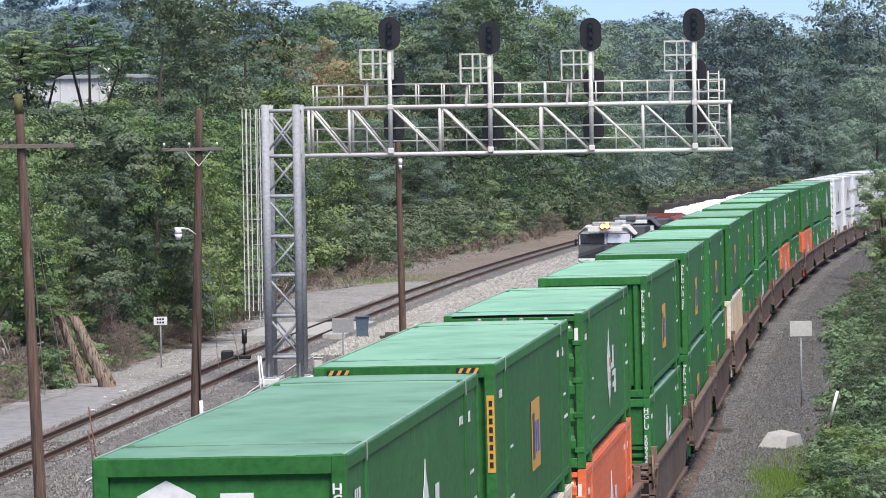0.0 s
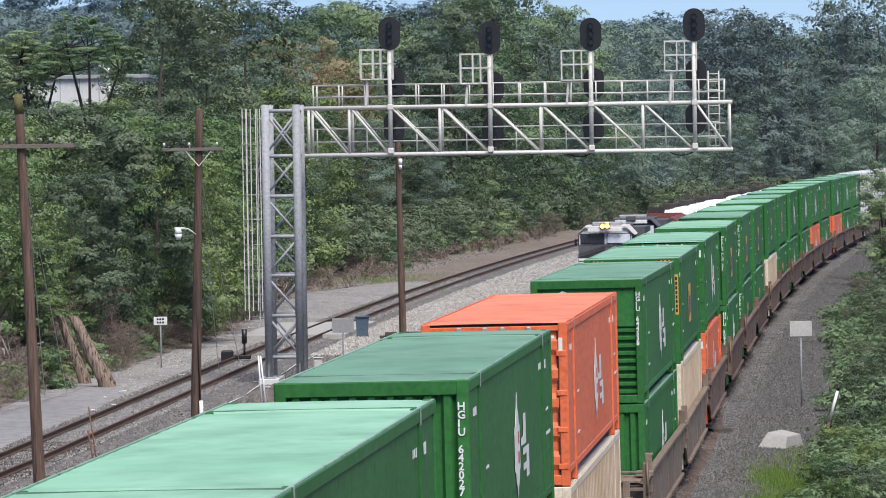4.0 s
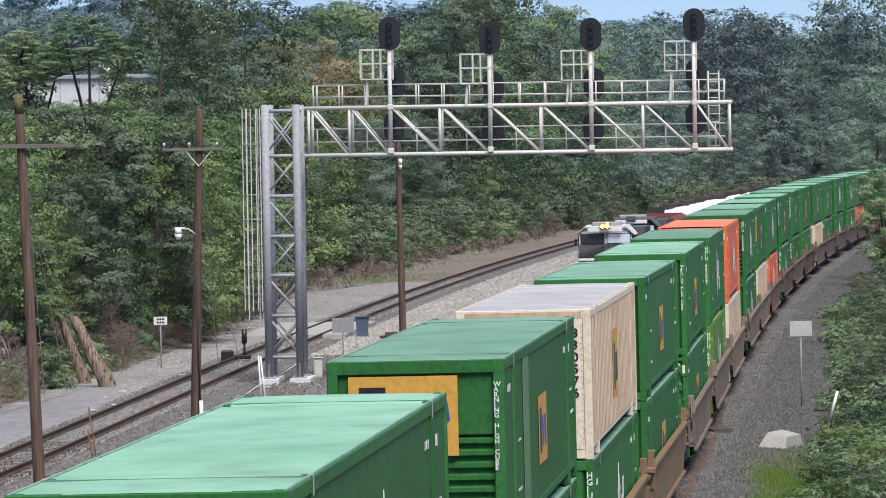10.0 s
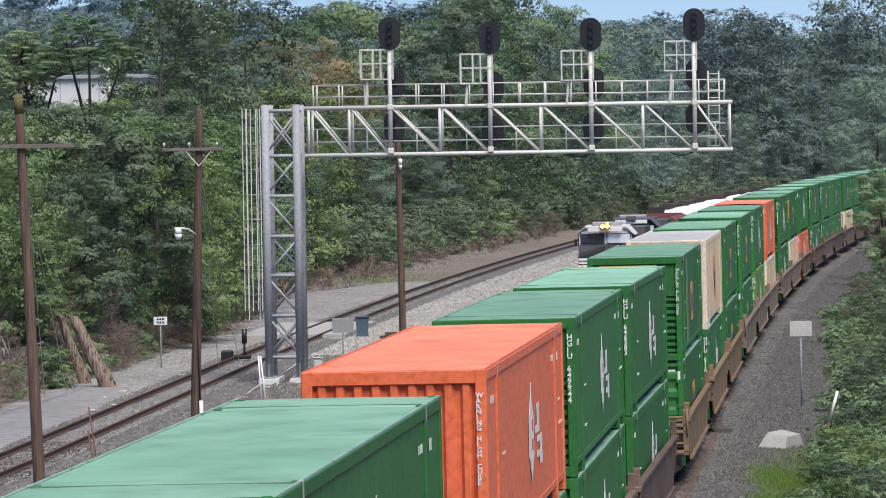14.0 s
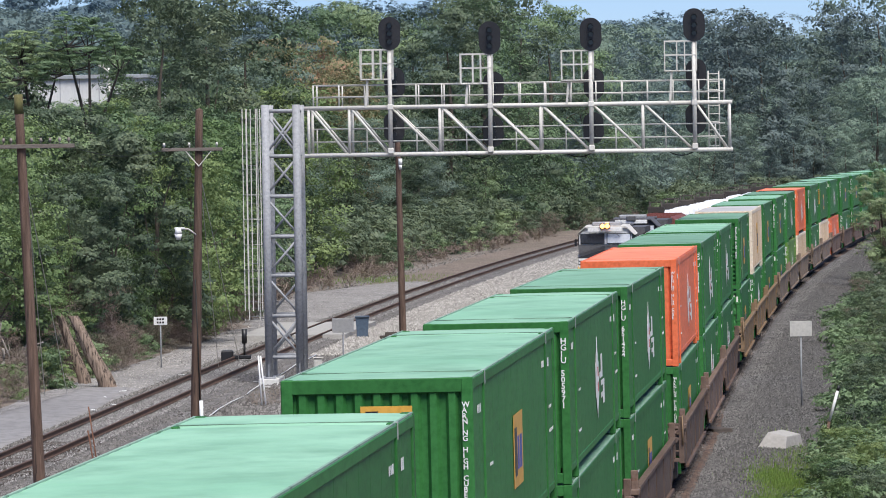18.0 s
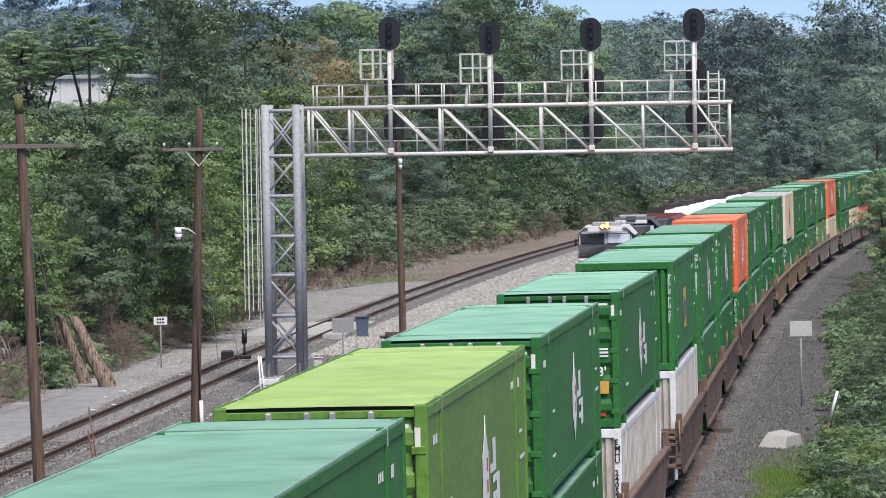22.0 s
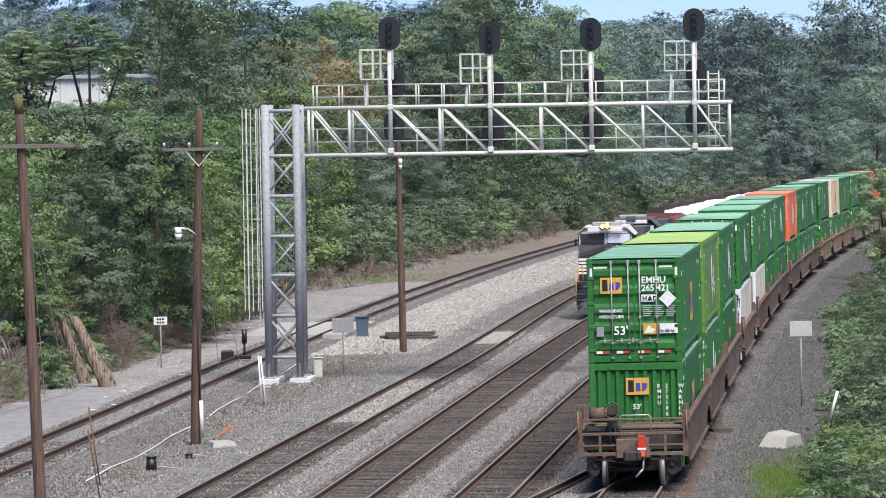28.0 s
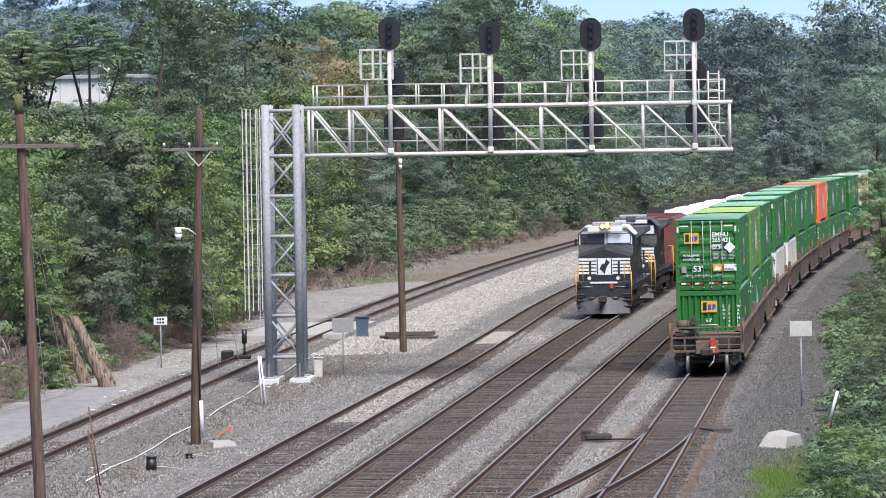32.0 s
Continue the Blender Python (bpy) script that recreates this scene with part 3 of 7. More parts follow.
    # far end
    part("front_wall", cached(("front", colour), lambda: finish(bx((-w + 0.15, l - 0.1, 0.15), (w - 0.15, l - 0.05, h - 0.1)), "front_wall", wall)), None, ob)
    # near end
    part("sill", cached(("sill", colour), lambda: finish(bx((-w + 0.14, -l + 0.01, 0.02), (w - 0.14, -l + 0.16, 0.2), 0.012), "sill", frame_paint)), None, ob)
    if rear == "ribs":
        part("header", cached(("head", colour), lambda: finish(bx((-w + 0.14, -l + 0.005, h - 0.2), (w - 0.14, -l + 0.15, h - 0.005), 0.012), "header", frame_paint)), None, ob)
        part("end_wall", cached(("ribs", colour), lambda: finish(moved(ribbed(CW - 0.32, h - 0.38, 9, 0.07), pose(-w + 0.16, -l + 0.1, 0.19)), "end_wall", wall)), None, ob)
    elif rear == "panel":
        part("header", cached(("head", colour), lambda: finish(bx((-w + 0.14, -l + 0.005, h - 0.2), (w - 0.14, -l + 0.15, h - 0.005), 0.012), "header", frame_paint)), None, ob)
        part("end_wall", cached(("panel", colour), lambda: finish(bx((-w + 0.16, -l + 0.07, h * 0.62), (w - 0.16, -l + 0.12, h - 0.19), 0.01), "end_wall", wall)), None, ob)
        part("ribbed_wall", cached(("lower", colour), lambda: finish(moved(ribbed(CW - 0.32, h * 0.62 - 0.19, 9, 0.07, False), pose(-w + 0.16, -l + 0.14, 0.19)), "ribbed_wall", wall)), None, ob)
    else:
        # the set-back black strip above the header paints the shade under the roof edge
        part("header", cached(("dhead", colour), lambda: finish(box(bx((-w + 0.14, -l + 0.012, h - 0.15), (w - 0.14, -l + 0.15, h - 0.055), 0.01), (-w + 0.14, -l + 0.06, h - 0.06), (w - 0.14, -l + 0.15, h - 0.012), mat=1), "header", [frame_paint, RUBBER_AND_SHADE])), None, ob)
        part("meeting_strip", cached(("strip", colour), lambda: finish(bx((-0.03, -l + 0.045, 0.2), (0.03, -l + 0.07, h - 0.15)), "meeting_strip", frame_paint)), None, ob)
        for side in (-1, 1):
            x0, x1 = (-w + 0.17, -0.015) if side < 0 else (0.015, w - 0.17)

            def leaf():
                return finish(moved(ribbed(x1 - x0, h - 0.35, 5, 0.05, False, 0.45), pose(x0, -l + 0.065, 0.2)), "door", wall)
            door = part("door", cached(("door", colour, side), leaf), None, ob)
            part("seal", cached(("seal", side), lambda: finish(bx((x0 - 0.02 if side < 0 else x1 - 0.02, -l + 0.03, 0.2), (x0 + 0.02 if side < 0 else x1 + 0.02, -l + 0.06, h - 0.12)), "seal", RUBBER_AND_SHADE)), None, door)
            for j, f in enumerate((0.455, 0.874) if side < 0 else (0.126, 0.545)):
                x = x0 + (x1 - x0) * f

                def rod():
                    bm = tube(bmesh.new(), (x, -l - 0.02, 0.1), (x, -l - 0.02, h - 0.06), 0.017, n=8)
                    for z in (0.14, 0.55, 1.25, 1.95):
                        box(bm, (x - 0.035, -l - 0.04, z - 0.028), (x + 0.035, -l + 0.03, z + 0.028), 0.006)
                    box(bm, (x - 0.04, -l - 0.04, h - 0.2), (x + 0.04, -l + 0.02, h - 0.07), 0.012)
                    return finish(bm, "lock_rod", ROD)
                part("lock_rod", cached(("rod", side, j), rod), None, door)
                part("lock_handle", cached(("hand", side, j), lambda: finish(beam(beam(bmesh.new(), (x - 0.36, -l - 0.04, 0.62), (x, -l - 0.05, 0.64), 0.03), (x - 0.2, -l - 0.045, 0.57), (x - 0.2, -l - 0.045, 0.69), 0.045), "lock_handle", ROD)), None, door)
            for z in (0.35, 1.0, 1.65, 2.35):
                xh = x0 - 0.06 if side < 0 else x1 + 0.06
                part("hinge", cached(("hinge", colour, side, z), lambda: finish(bx((xh - 0.09, -l - 0.012, z - 0.05), (xh + 0.09, -l + 0.03, z + 0.05), 0.01), "hinge", frame_paint)), None, door)
            # bright tapes
            xa = x0 + 0.02 if side < 0 else x1 - 0.42
            part("reflector", cached(("tape", side), lambda: finish(bx((xa, -l + 0.044, h - 0.3), (xa + 0.36, -l + 0.05, h - 0.23)), "reflector", CREAM_TAPE)), None, ob)
            xa = -w + 0.085 if side < 0 else w - 0.155
            part("reflector", cached(("vtape", side), lambda: finish(bx((xa, -l - 0.006, h - 0.58), (xa + 0.07, -l + 0.01, h - 0.27)), "reflector", CREAM_TAPE)), None, ob)
            for f in (0.22, 0.72):
                x = x0 + (x1 - x0) * f
                part("reflector", cached(("redt", side, f), lambda: finish(bx((x, -l + 0.01, 0.26), (x + 0.17, -l + 0.019, 0.33)), "reflector", RED)), None, ob)
                part("reflector", cached(("wht", side, f), lambda: finish(bx((x - 0.19, -l + 0.01, 0.26), (x - 0.01, -l + 0.019, 0.33)), "reflector", DECAL)), None, ob)
    # marks on the long sides
    face = w - 0.018
    for side in (-1, 1):
        if mark == "tower":
            part("emblem", cached(("tower", side), lambda: finish(poly(spire(), "x", side * face, side * 0.006), "emblem", DECAL)), None, ob, "white spire-shaped mark")
            for z0, z1 in ((1.18, 1.36), (1.48, 1.66)):
                part("emblem_stripe", cached(("red", side, z0), lambda: finish(poly([(0.5, z0), (0.74, z0), (0.74, z1), (0.5, z1)], "x", side * (face + 0.006), side * 0.003), "emblem_stripe", RED)), None, ob)
            for i, pts in enumerate(LETTERS):
                part("emblem_bar", cached(("bar", side, i), lambda: finish(poly(pts, "x", side * face, side * 0.006), "emblem_bar", DECAL)), None, ob)
        elif mark == "block":
            part("sign_panel", cached(("blk", side), lambda: finish(bx((side * face, -1.0, 0.85), (side * (face + 0.006), 0.75, 1.95)), "sign_panel", YELLOW)), None, ob)
            for y0, z0, y1, z1 in ((-0.85, 1.02, -0.42, 1.75), (-0.3, 1.1, -0.02, 1.6), (0.14, 1.1, 0.5, 1.6)):
                part("sign_block", cached(("blkb", side, y0), lambda: finish(bx((side * (face + 0.006), y0, z0), (side * (face + 0.01), y1, z1)), "sign_block", BLACK if y0 < -0.5 else BLUE)), None, ob)
        # small unreadable notes
        if mark:
            def small_print():
                bm = bmesh.new()
                r = random.Random(4)
                for y0, z0, n, tall in ((5.2, 2.35, 3, 0.11), (6.55, 2.3, 2, 0.16), (-7.2, 2.35, 3, 0.12), (-6.0 + 0.5, 0.75, 4, 0.06), (6.7, 1.2, 5, 0.07), (6.7, 1.6, 3, 0.06), (-5.3, 1.5, 3, 0.05)):
                    for i in range(n):
                        box(bm, (side * face, y0 + i * 0.19, z0 + r.uniform(0, 0.02)), (side * (face + 0.005), y0 + i * 0.19 + r.uniform(0.08, 0.14), z0 + tall))
                return finish(bm, "small_print", DECAL)
            tagged(part("small_print", cached(("notes", side), small_print), None, ob), kind="stuff")
    return ob


# upper: colour, near end, mark, lower colour, near end, mark
TRAIN = [
    (-54.4, "green doors block", "green ribs block", "b"), (-35.6, "lime doors tower", "green ribs tower", "b"), (-16.2, "green doors tower", "green ribs block", "b"),
    (7.1, "green doors tower", "pale ribs", "b"),
    (31.3, "green ribs block", "pale ribs", "b"), (51.2, "green ribs tower", "green ribs block", "b"), (70.9, "green ribs tower", "green ribs block", "b"),
    (93.9, "orange ribs tower", "green ribs block", "b"), (113.3, "green panel tower", "green ribs tower", "b"), (132.1, "green ribs tower", "green ribs tower", "b"),
    (157.4, "green panel block", "green doors block", "o"), (178.5, "tan ribs", "green ribs tower", "o"), (198.3, "green ribs block", "green ribs block", "o"),
    (221.2, "green ribs block", "green doors block", "t"), (242.0, "green ribs tower", "lime ribs tower", "t"), (262.2, "orange doors tower", "tan ribs", "t"),
    (287.9, "green panel tower", "green ribs tower", "t"), (306.8, "green ribs block", "tan ribs", "t"), (327.0, "green doors tower", "orange doors tower", "b"),
    (350.6, "green ribs block", "green panel tower", "b"), (372.6, "green ribs block", "green ribs block", "b"), (392.4, "green ribs block", "green ribs block", "b"),
    (416.0, "green ribs block", "tan ribs", "b"), (436.0, "green ribs block", "green doors block", "b"), (459.0, "green panel tower", "green ribs tower", "b"),
    (482.0, "green ribs tower", "green ribs tower", "b"), (501.0, "green ribs tower", "orange ribs tower", "b"), (521.0, "green doors block", "green ribs tower", "b"),
    (545.0, "green ribs tower", "orange ribs tower", "b"), (564.5, "green ribs tower", "green ribs tower", "b"), (584.0, "green ribs tower", "green ribs tower", "b"),
    (608.0, "white doors block", "white doors block", "b"), (627.5, "white doors block", "white doors block", "b"), (647.0, "white doors block", "white doors block", "b"),
    (671.0, "white doors", "white doors", "b"), (690.5, "white doors", "white doors", "b"), (710.0, "green ribs tower", "green ribs block", "b"), (734.0, "green ribs tower", "green ribs block", "b")]
SAID = {"green": "dark green container with faded sky-lightened roof", "lime": "bright lime green steel container", "orange": "faded orange steel container",
        "tan": "tan corrugated container with weathered grey roof", "white": "white refrigerated container", "pale": "beige corrugated container with white corner posts"}
ENDS = {"ribs": "ribbed end wall", "doors": "double doors with lock rods", "panel": "framed end panel"}
TEMPLATES = {}
BOXES = {}


def load(code):
    colour, rear, *mark = code.split()
    if code not in TEMPLATES:
        TEMPLATES[code] = container(colour, rear, mark[0] if mark else "", SAID[colour] + ", " + ENDS[rear])
        return TEMPLATES[code]
    return copy_thing(TEMPLATES[code], Matrix())


WELL_PAINT = {"b": (WELL_BROWN, "weathered brown"), "t": (WELL_TAN, "weathered tan"), "o": (WELL_OCHRE, "faded ochre yellow")}
AXLES = []
LOCO_DUST = paint("dusty_black_steel", (0.07, 0.066, 0.062), (0.12, 0.112, 0.105), 0.6, vary=0.05)


def wheelset(parent, y, z=0.46):
    """Two wheels on an axle."""
    bm = tube(bmesh.new(), (-0.95, 0, 0), (0.95, 0, 0), 0.075, n=10)
    for s in (-1, 1):
        tube(bm, (s * 0.70, 0, 0), (s * 0.735, 0, 0), 0.485, n=24)
        tube(bm, (s * 0.735, 0, 0), (s * 0.85, 0, 0), 0.46, 0.45, n=24, mat=1)
        tube(bm, (s * 0.85, 0, 0), (s * 0.87, 0, 0), 0.36, 0.2, n=20)
    ob = part("wheelset", cached("wheelset", lambda: finish(bm, "wheelset", [GRIME, RAILHEAD])), None, parent)
    ob.matrix_basis = pose(0, y, z)
    return ob


def truck(parent, y):
    def frame_mesh():
        bm = bmesh.new()
        for s in (-1, 1):
            box(bm, (s * 0.98, -1.15, 0.5), (s * 1.1, 1.15, 0.72), 0.03)
            box(bm, (s * 0.98, -0.55, 0.22), (s * 1.1, 0.55, 0.5), 0.03)
            for e in (-0.89, 0.89):
                box(bm, (s * 0.92, e - 0.16, 0.34), (s * 1.16, e + 0.16, 0.62), 0.03)
            for k in (-0.25, 0, 0.25):
                tube(bm, (s * 1.04, k, 0.28), (s * 1.04, k, 0.62), 0.085, n=8)
        box(bm, (-1.0, -0.22, 0.42), (1.0, 0.22, 0.68), 0.03)
        return finish(bm, "truck_frame", GRIME)
    f = part("truck_frame", cached("truck", frame_mesh), None, parent)
    f.matrix_basis = pose(0, y, 0)
    return [wheelset(parent, y + d) for d in (-0.89, 0.89)]


def well_car(kind, rear_end, front_end):
    """One unit of a well car: origin above the rail at its middle; deep side sills with the box sunk between them. rear_end: 'coupler' or 'joint'."""
    mat, said = WELL_PAINT[kind]
    ob = thing("well_car", said + " steel well car carrying stacked containers", "railway car", "cars of the stack train")
    half = 8.35
    for side in (-1, 1):
        def sill():
            bm = bmesh.new()
            # plate with top and bottom flanges, its ends sloping up to the trucks
            out = [(-half, 1.72), (half, 1.72), (half, 0.95), (half - 1.1, 0.48), (-half + 1.1, 0.48), (-half, 0.95)]
            a = [bm.verts.new((side * 1.36, y, z)) for y, z in out]
            b = [bm.verts.new((side * 1.4, y, z)) for y, z in out]
            bm.faces.new(a)
            bm.faces.new(b[::-1])
            for i in range(6):
                j = (i + 1) % 6
                bm.faces.new((a[i], b[i], b[j], a[j]))
            box(bm, (side * 1.34, -half, 1.66), (side * 1.5, half, 1.76), 0.012)
            box(bm, (side * 1.34, -half + 1.15, 0.44), (side * 1.48, half - 1.15, 0.53), 0.012)
            for i in range(5):
                y = -half + 1.6 + i * (2 * half - 3.2) / 4
                box(bm, (side * 1.4, y - 0.02, 0.53), (side * 1.42, y + 0.02, 1.66))
            bmesh.ops.recalc_face_normals(bm, faces=bm.faces)
            return finish(bm, "side_sill", mat)
        part("side_sill", cached(("sill", kind, side), sill), None, ob)
        for end in (-1, 1):
            part("corner_guide", cached(("guide", kind, side, end), lambda: finish(box(bx((side * 1.3, end * (half + 0.02), 1.2), (side * 1.46, end * (half + 0.16), 2.12), 0.015), (side * 1.1, end * (half + 0.04), 1.6), (side * 1.5, end * (half + 0.5), 1.72), 0.012), "corner_guide", mat)), None, ob)
    part("well_floor", cached(("wfloor", kind), lambda: finish(bx((-1.35, -half + 1.1, 0.26), (1.35, half - 1.1, 0.33)), "well_floor", GRIME)), None, ob)
    reach = {-1: 1.35 if rear_end == "joint" else 2.35, 1: 1.35 if front_end == "joint" else 2.35}
    for end in (-1, 1):
        r = reach[end]

        def deck():
            bm = bmesh.new()
            box(bm, (-1.42, end * (half - 0.05), 0.95), (1.42, end * (half + 0.1), 1.6), 0.01)
            box(bm, (-1.4, end * (half + 0.1), 1.5), (1.4, end * (half + min(r, 1.2)), 1.56), 0.01)
            box(bm, (-0.45, end * (half + 0.1), 0.78), (0.45, end * (half + r), 1.3), 0.02)
            for s in (-1, 1):
                box(bm, (s * 0.7, end * (half + 0.1), 0.98), (s * 1.36, end * (half + min(r, 1.1)), 1.3), 0.02)
            return finish(bm, "end_deck", mat)
        part("end_deck", cached(("deck", kind, end, r), deck), None, ob)
    if rear_end == "coupler":
        axles = truck(ob, -half - 0.95)

        def end_frame():
            bm = bmesh.new()
            y = -half - 2.3
            for z, t in ((0.84, 0.1), (1.1, 0.05), (1.4, 0.08), (1.8, 0.06)):
                box(bm, (-1.5, y, z), (1.5, y + 0.08, z + t), 0.01)
            for s in (-1, 1):
                box(bm, (s * 1.36, y, 0.8), (s * 1.5, y + 0.2, 2.04), 0.01)
                box(bm, (s * 0.85, y, 0.9), (s * 0.92, y + 0.08, 1.42))
                box(bm, (s * 1.3, y, 1.56), (s * 1.45, -half, 1.64), 0.01)
            return finish(bm, "end_frame", mat)

        def end_plate():
            y = -half - 1.7
            bm = bx((-1.35, y, 0.95), (1.35, y + 0.1, 1.5), 0.02)
            box(bm, (-0.55, y - 0.35, 0.7), (0.5, y, 1.02), 0.04)
            for s in (-1, 1):
                box(bm, (s * 0.98, y - 0.3, 0.35), (s * 1.28, y + 0.5, 0.85), 0.05)
                tube(bm, (s * 1.06, y - 0.32, 0.46), (s * 1.06, y - 0.26, 0.46), 0.16, n=14)
            tube(bm, (-1.2, y - 0.5, 0.78), (0.1, y - 0.5, 0.6), 0.025, n=6)
            return finish(bm, "end_plate", GRIME)
        part("end_plate", cached("endplate", end_plate), None, ob, "greasy black end plate and brackets")
        part("crossover_hoop", cached("hoop", lambda: finish(sweep([(-0.33, -half - 2.28, 1.42), (-0.33, -half - 2.28, 1.88), (-0.27, -half - 2.28, 1.94), (0.44, -half - 2.28, 1.94), (0.5, -half - 2.28, 1.88), (0.5, -half - 2.28, 1.42)], 0.022), "crossover_hoop", ROD)), None, ob)
        part("end_frame", cached(("endf", kind), end_frame), None, ob)
        for s in (-1, 1):
            part("grab_rail", cached(("grab", kind, s), lambda: finish(tube(tube(tube(bmesh.new(), (s * 1.47, -half - 2.34, 1.3), (s * 1.47, -half - 2.34, 2.05), 0.022), (s * 1.47, -half - 2.34, 2.05), (s * 1.47, -half - 2.0, 2.05), 0.022), (s * 1.47, -half - 2.0, 2.05), (s * 1.47, -half - 2.0, 1.56), 0.022), "grab_rail", WELL_OCHRE)), None, ob, "ochre grab rail")

        def coupler():
            y = -half - 2.3
            bm = bmesh.new()
            box(bm, (-0.16, y - 0.35, 0.72), (0.16, y + 0.1, 1.0), 0.03)
            box(bm, (-0.24, y - 0.62, 0.7), (0.12, y - 0.3, 1.02), 0.06)
            box(bm, (0.1, y - 0.58, 0.72), (0.25, y - 0.4, 1.0), 0.05)
            return finish(bm, "coupler", GRIME)
        part("coupler", cached("coupler", coupler), None, ob, "greasy knuckle coupler")
        part("air_hose", cached("hose", lambda: finish(tube(tube(bmesh.new(), (0.3, -half - 2.4, 0.85), (0.28, -half - 2.6, 0.5), 0.03), (0.28, -half - 2.6, 0.5), (0.08, -half - 2.65, 0.28), 0.03), "air_hose", ROD)), None, ob)
        if kind in "b":
            def brake():
                bm = bmesh.new()
                y = -half - 1.9
                tube(bm, (-1.14, y + 0.2, 1.93), (-0.68, y + 0.2, 1.93), 0.2, n=16, mat=1)
                tube(bm, (-1.2, y + 0.2, 1.93), (-1.14, y + 0.2, 1.93), 0.12, n=12)
                box(bm, (-1.25, y, 1.5), (-0.35, y + 0.4, 1.62))
                box(bm, (-0.7, y - 0.1, 1.55), (-0.42, y + 0.15, 1.95), 0.03)
                for k in range(14):
                    g = 2 * math.pi * k / 14
                    e = 2 * math.pi * (k + 1) / 14
                    tube(bm, (-0.55 + 0.21 * math.cos(g), y - 0.3, 2.07 + 0.21 * math.sin(g)), (-0.55 + 0.21 * math.cos(e), y - 0.3, 2.07 + 0.21 * math.sin(e)), 0.022, n=6, mat=2)
                for k in range(5):
                    g = 2 * math.pi * k / 5 + 0.3
                    tube(bm, (-0.55, y - 0.28, 2.07), (-0.55 + 0.2 * math.cos(g), y - 0.3, 2.07 + 0.2 * math.sin(g)), 0.014, n=5)
                tube(bm, (-0.55, y - 0.3, 2.07), (-0.55, y + 0.1, 2.07), 0.13, n=14)
                for k in (-0.62, -0.48):
                    tube(bm, (k, y - 0.1, 1.1), (k, y - 0.1, 1.6), 0.03, n=6)
                return finish(bm, "brake_gear", [GRIME, WELL_BROWN, LOCO_DUST])
            part("brake_gear", cached("brake", brake), None, ob, "grimy brake cylinder and hand wheel")
    else:
        axles = truck(ob, -half - 1.1)
    AXLES.append((ob, axles))
    return ob


for k, (u, upper, lower, kind) in enumerate(TRAIN):
    gap_b = u - TRAIN[k - 1][0] if k else 99
    gap_f = TRAIN[k + 1][0] - u if k + 1 < len(TRAIN) else 99
    mid = u + CL / 2
    car_key = (kind, "joint" if gap_b < 21.2 else "coupler", "joint" if gap_f < 21.2 else "coupler")
    car = well_car(*car_key)
    MOVING.append((car, mid, 0.0))
    low = load(lower)
    MOVING.append((low, mid - (1.4 if k == 24 else 0.0), 0.335))
    up = load(upper)
    MOVING.append((up, mid, 0.345 + CH))
    BOXES[k] = (up, low)


# ---- writing and marks on single containers ----
def end_mark(ob, x, z, w, h, material, name, label=""):
    y = -CL / 2
    return part(name, bx((x, y - 0.012, z), (x + w, y - 0.004, z + h), 0.0), material, ob, label)


def end_word(ob, text, size, x, z, depth=0.02, spread=1.0, material=DECAL):
    return write(text, size, material, ob, pose(x, -CL / 2 - depth, z), spread)


def letter_block(ob, x, z, s):
    """The yellow sign with plain letter-like shapes in black and blue."""
    end_mark(ob, x, z, 0.82 * s, 0.6 * s, YELLOW, "sign_panel")
    y = -CL / 2 - 0.012
    for pts, m in (([(0.08, 0.1), (0.28, 0.1), (0.28, 0.52), (0.08, 0.52)], BLACK), ([(0.34, 0.13), (0.52, 0.13), (0.5, 0.42), (0.36, 0.42)], BLUE), ([(0.57, 0.13), (0.64, 0.13), (0.76, 0.27), (0.74, 0.42), (0.58, 0.42)], BLUE)):
        part("sign_block", poly([(x + p * s, z + q * s) for p, q in pts], "y", y - 0.006, 0.005), m, ob)


top0, low0 = BOXES[0]
letter_block(top0, -0.93, 1.92, 0.74)
end_word(top0, "EMHU", 0.25, 0.21, 2.2, 0.05, 1.0)
end_word(top0, "265 421", 0.25, 0.21, 1.98, 0.05, 0.95)
end_mark(top0, 0.2, 1.68, 0.42, 0.2, DECAL, "placard")
end_word(top0, "H", 0.18, 0.23, 1.71, 0.022, 1, BLACK)
part("placard_triangle", poly([(0.37, 1.71), (0.51, 1.71), (0.44, 1.85)], "y", -CL / 2 - 0.018, 0.005), BLACK, top0)
end_word(top0, "D", 0.18, 0.52, 1.71, 0.022, 1, BLACK)
part("diamond_placard", poly([(0.93, 1.52), (1.17, 1.76), (0.93, 2.0), (0.69, 1.76)], "y", -CL / 2 - 0.06, 0.01), DECAL, top0, "white diamond placard")
end_word(top0, "WARNING", 0.125, -0.97, 1.4, 0.025, 1.1)
end_word(top0, "HIGH CUBE", 0.125, -0.97, 1.24, 0.025, 1.05)
end_word(top0, "53'", 0.34, -0.58, 0.78, 0.03)
end_mark(top0, -1.05, 0.74, 0.2, 0.27, ROD, "id_plate", "grey metal plate")
end_mark(top0, 0.24, 0.78, 0.41, 0.3, YELLOW, "warning_label")
end_mark(top0, 0.69, 0.8, 0.5, 0.27, DECAL, "weight_label")
end_word(top0, "24 000 lbs", 0.095, 0.705, 0.84, 0.02, 1, BLACK)
part("label_figure", poly([(0.27, 0.82), (0.5, 0.82), (0.58, 0.92), (0.46, 0.95), (0.4, 1.03), (0.33, 0.93)], "y", -CL / 2 - 0.018, 0.005), DECAL, top0)
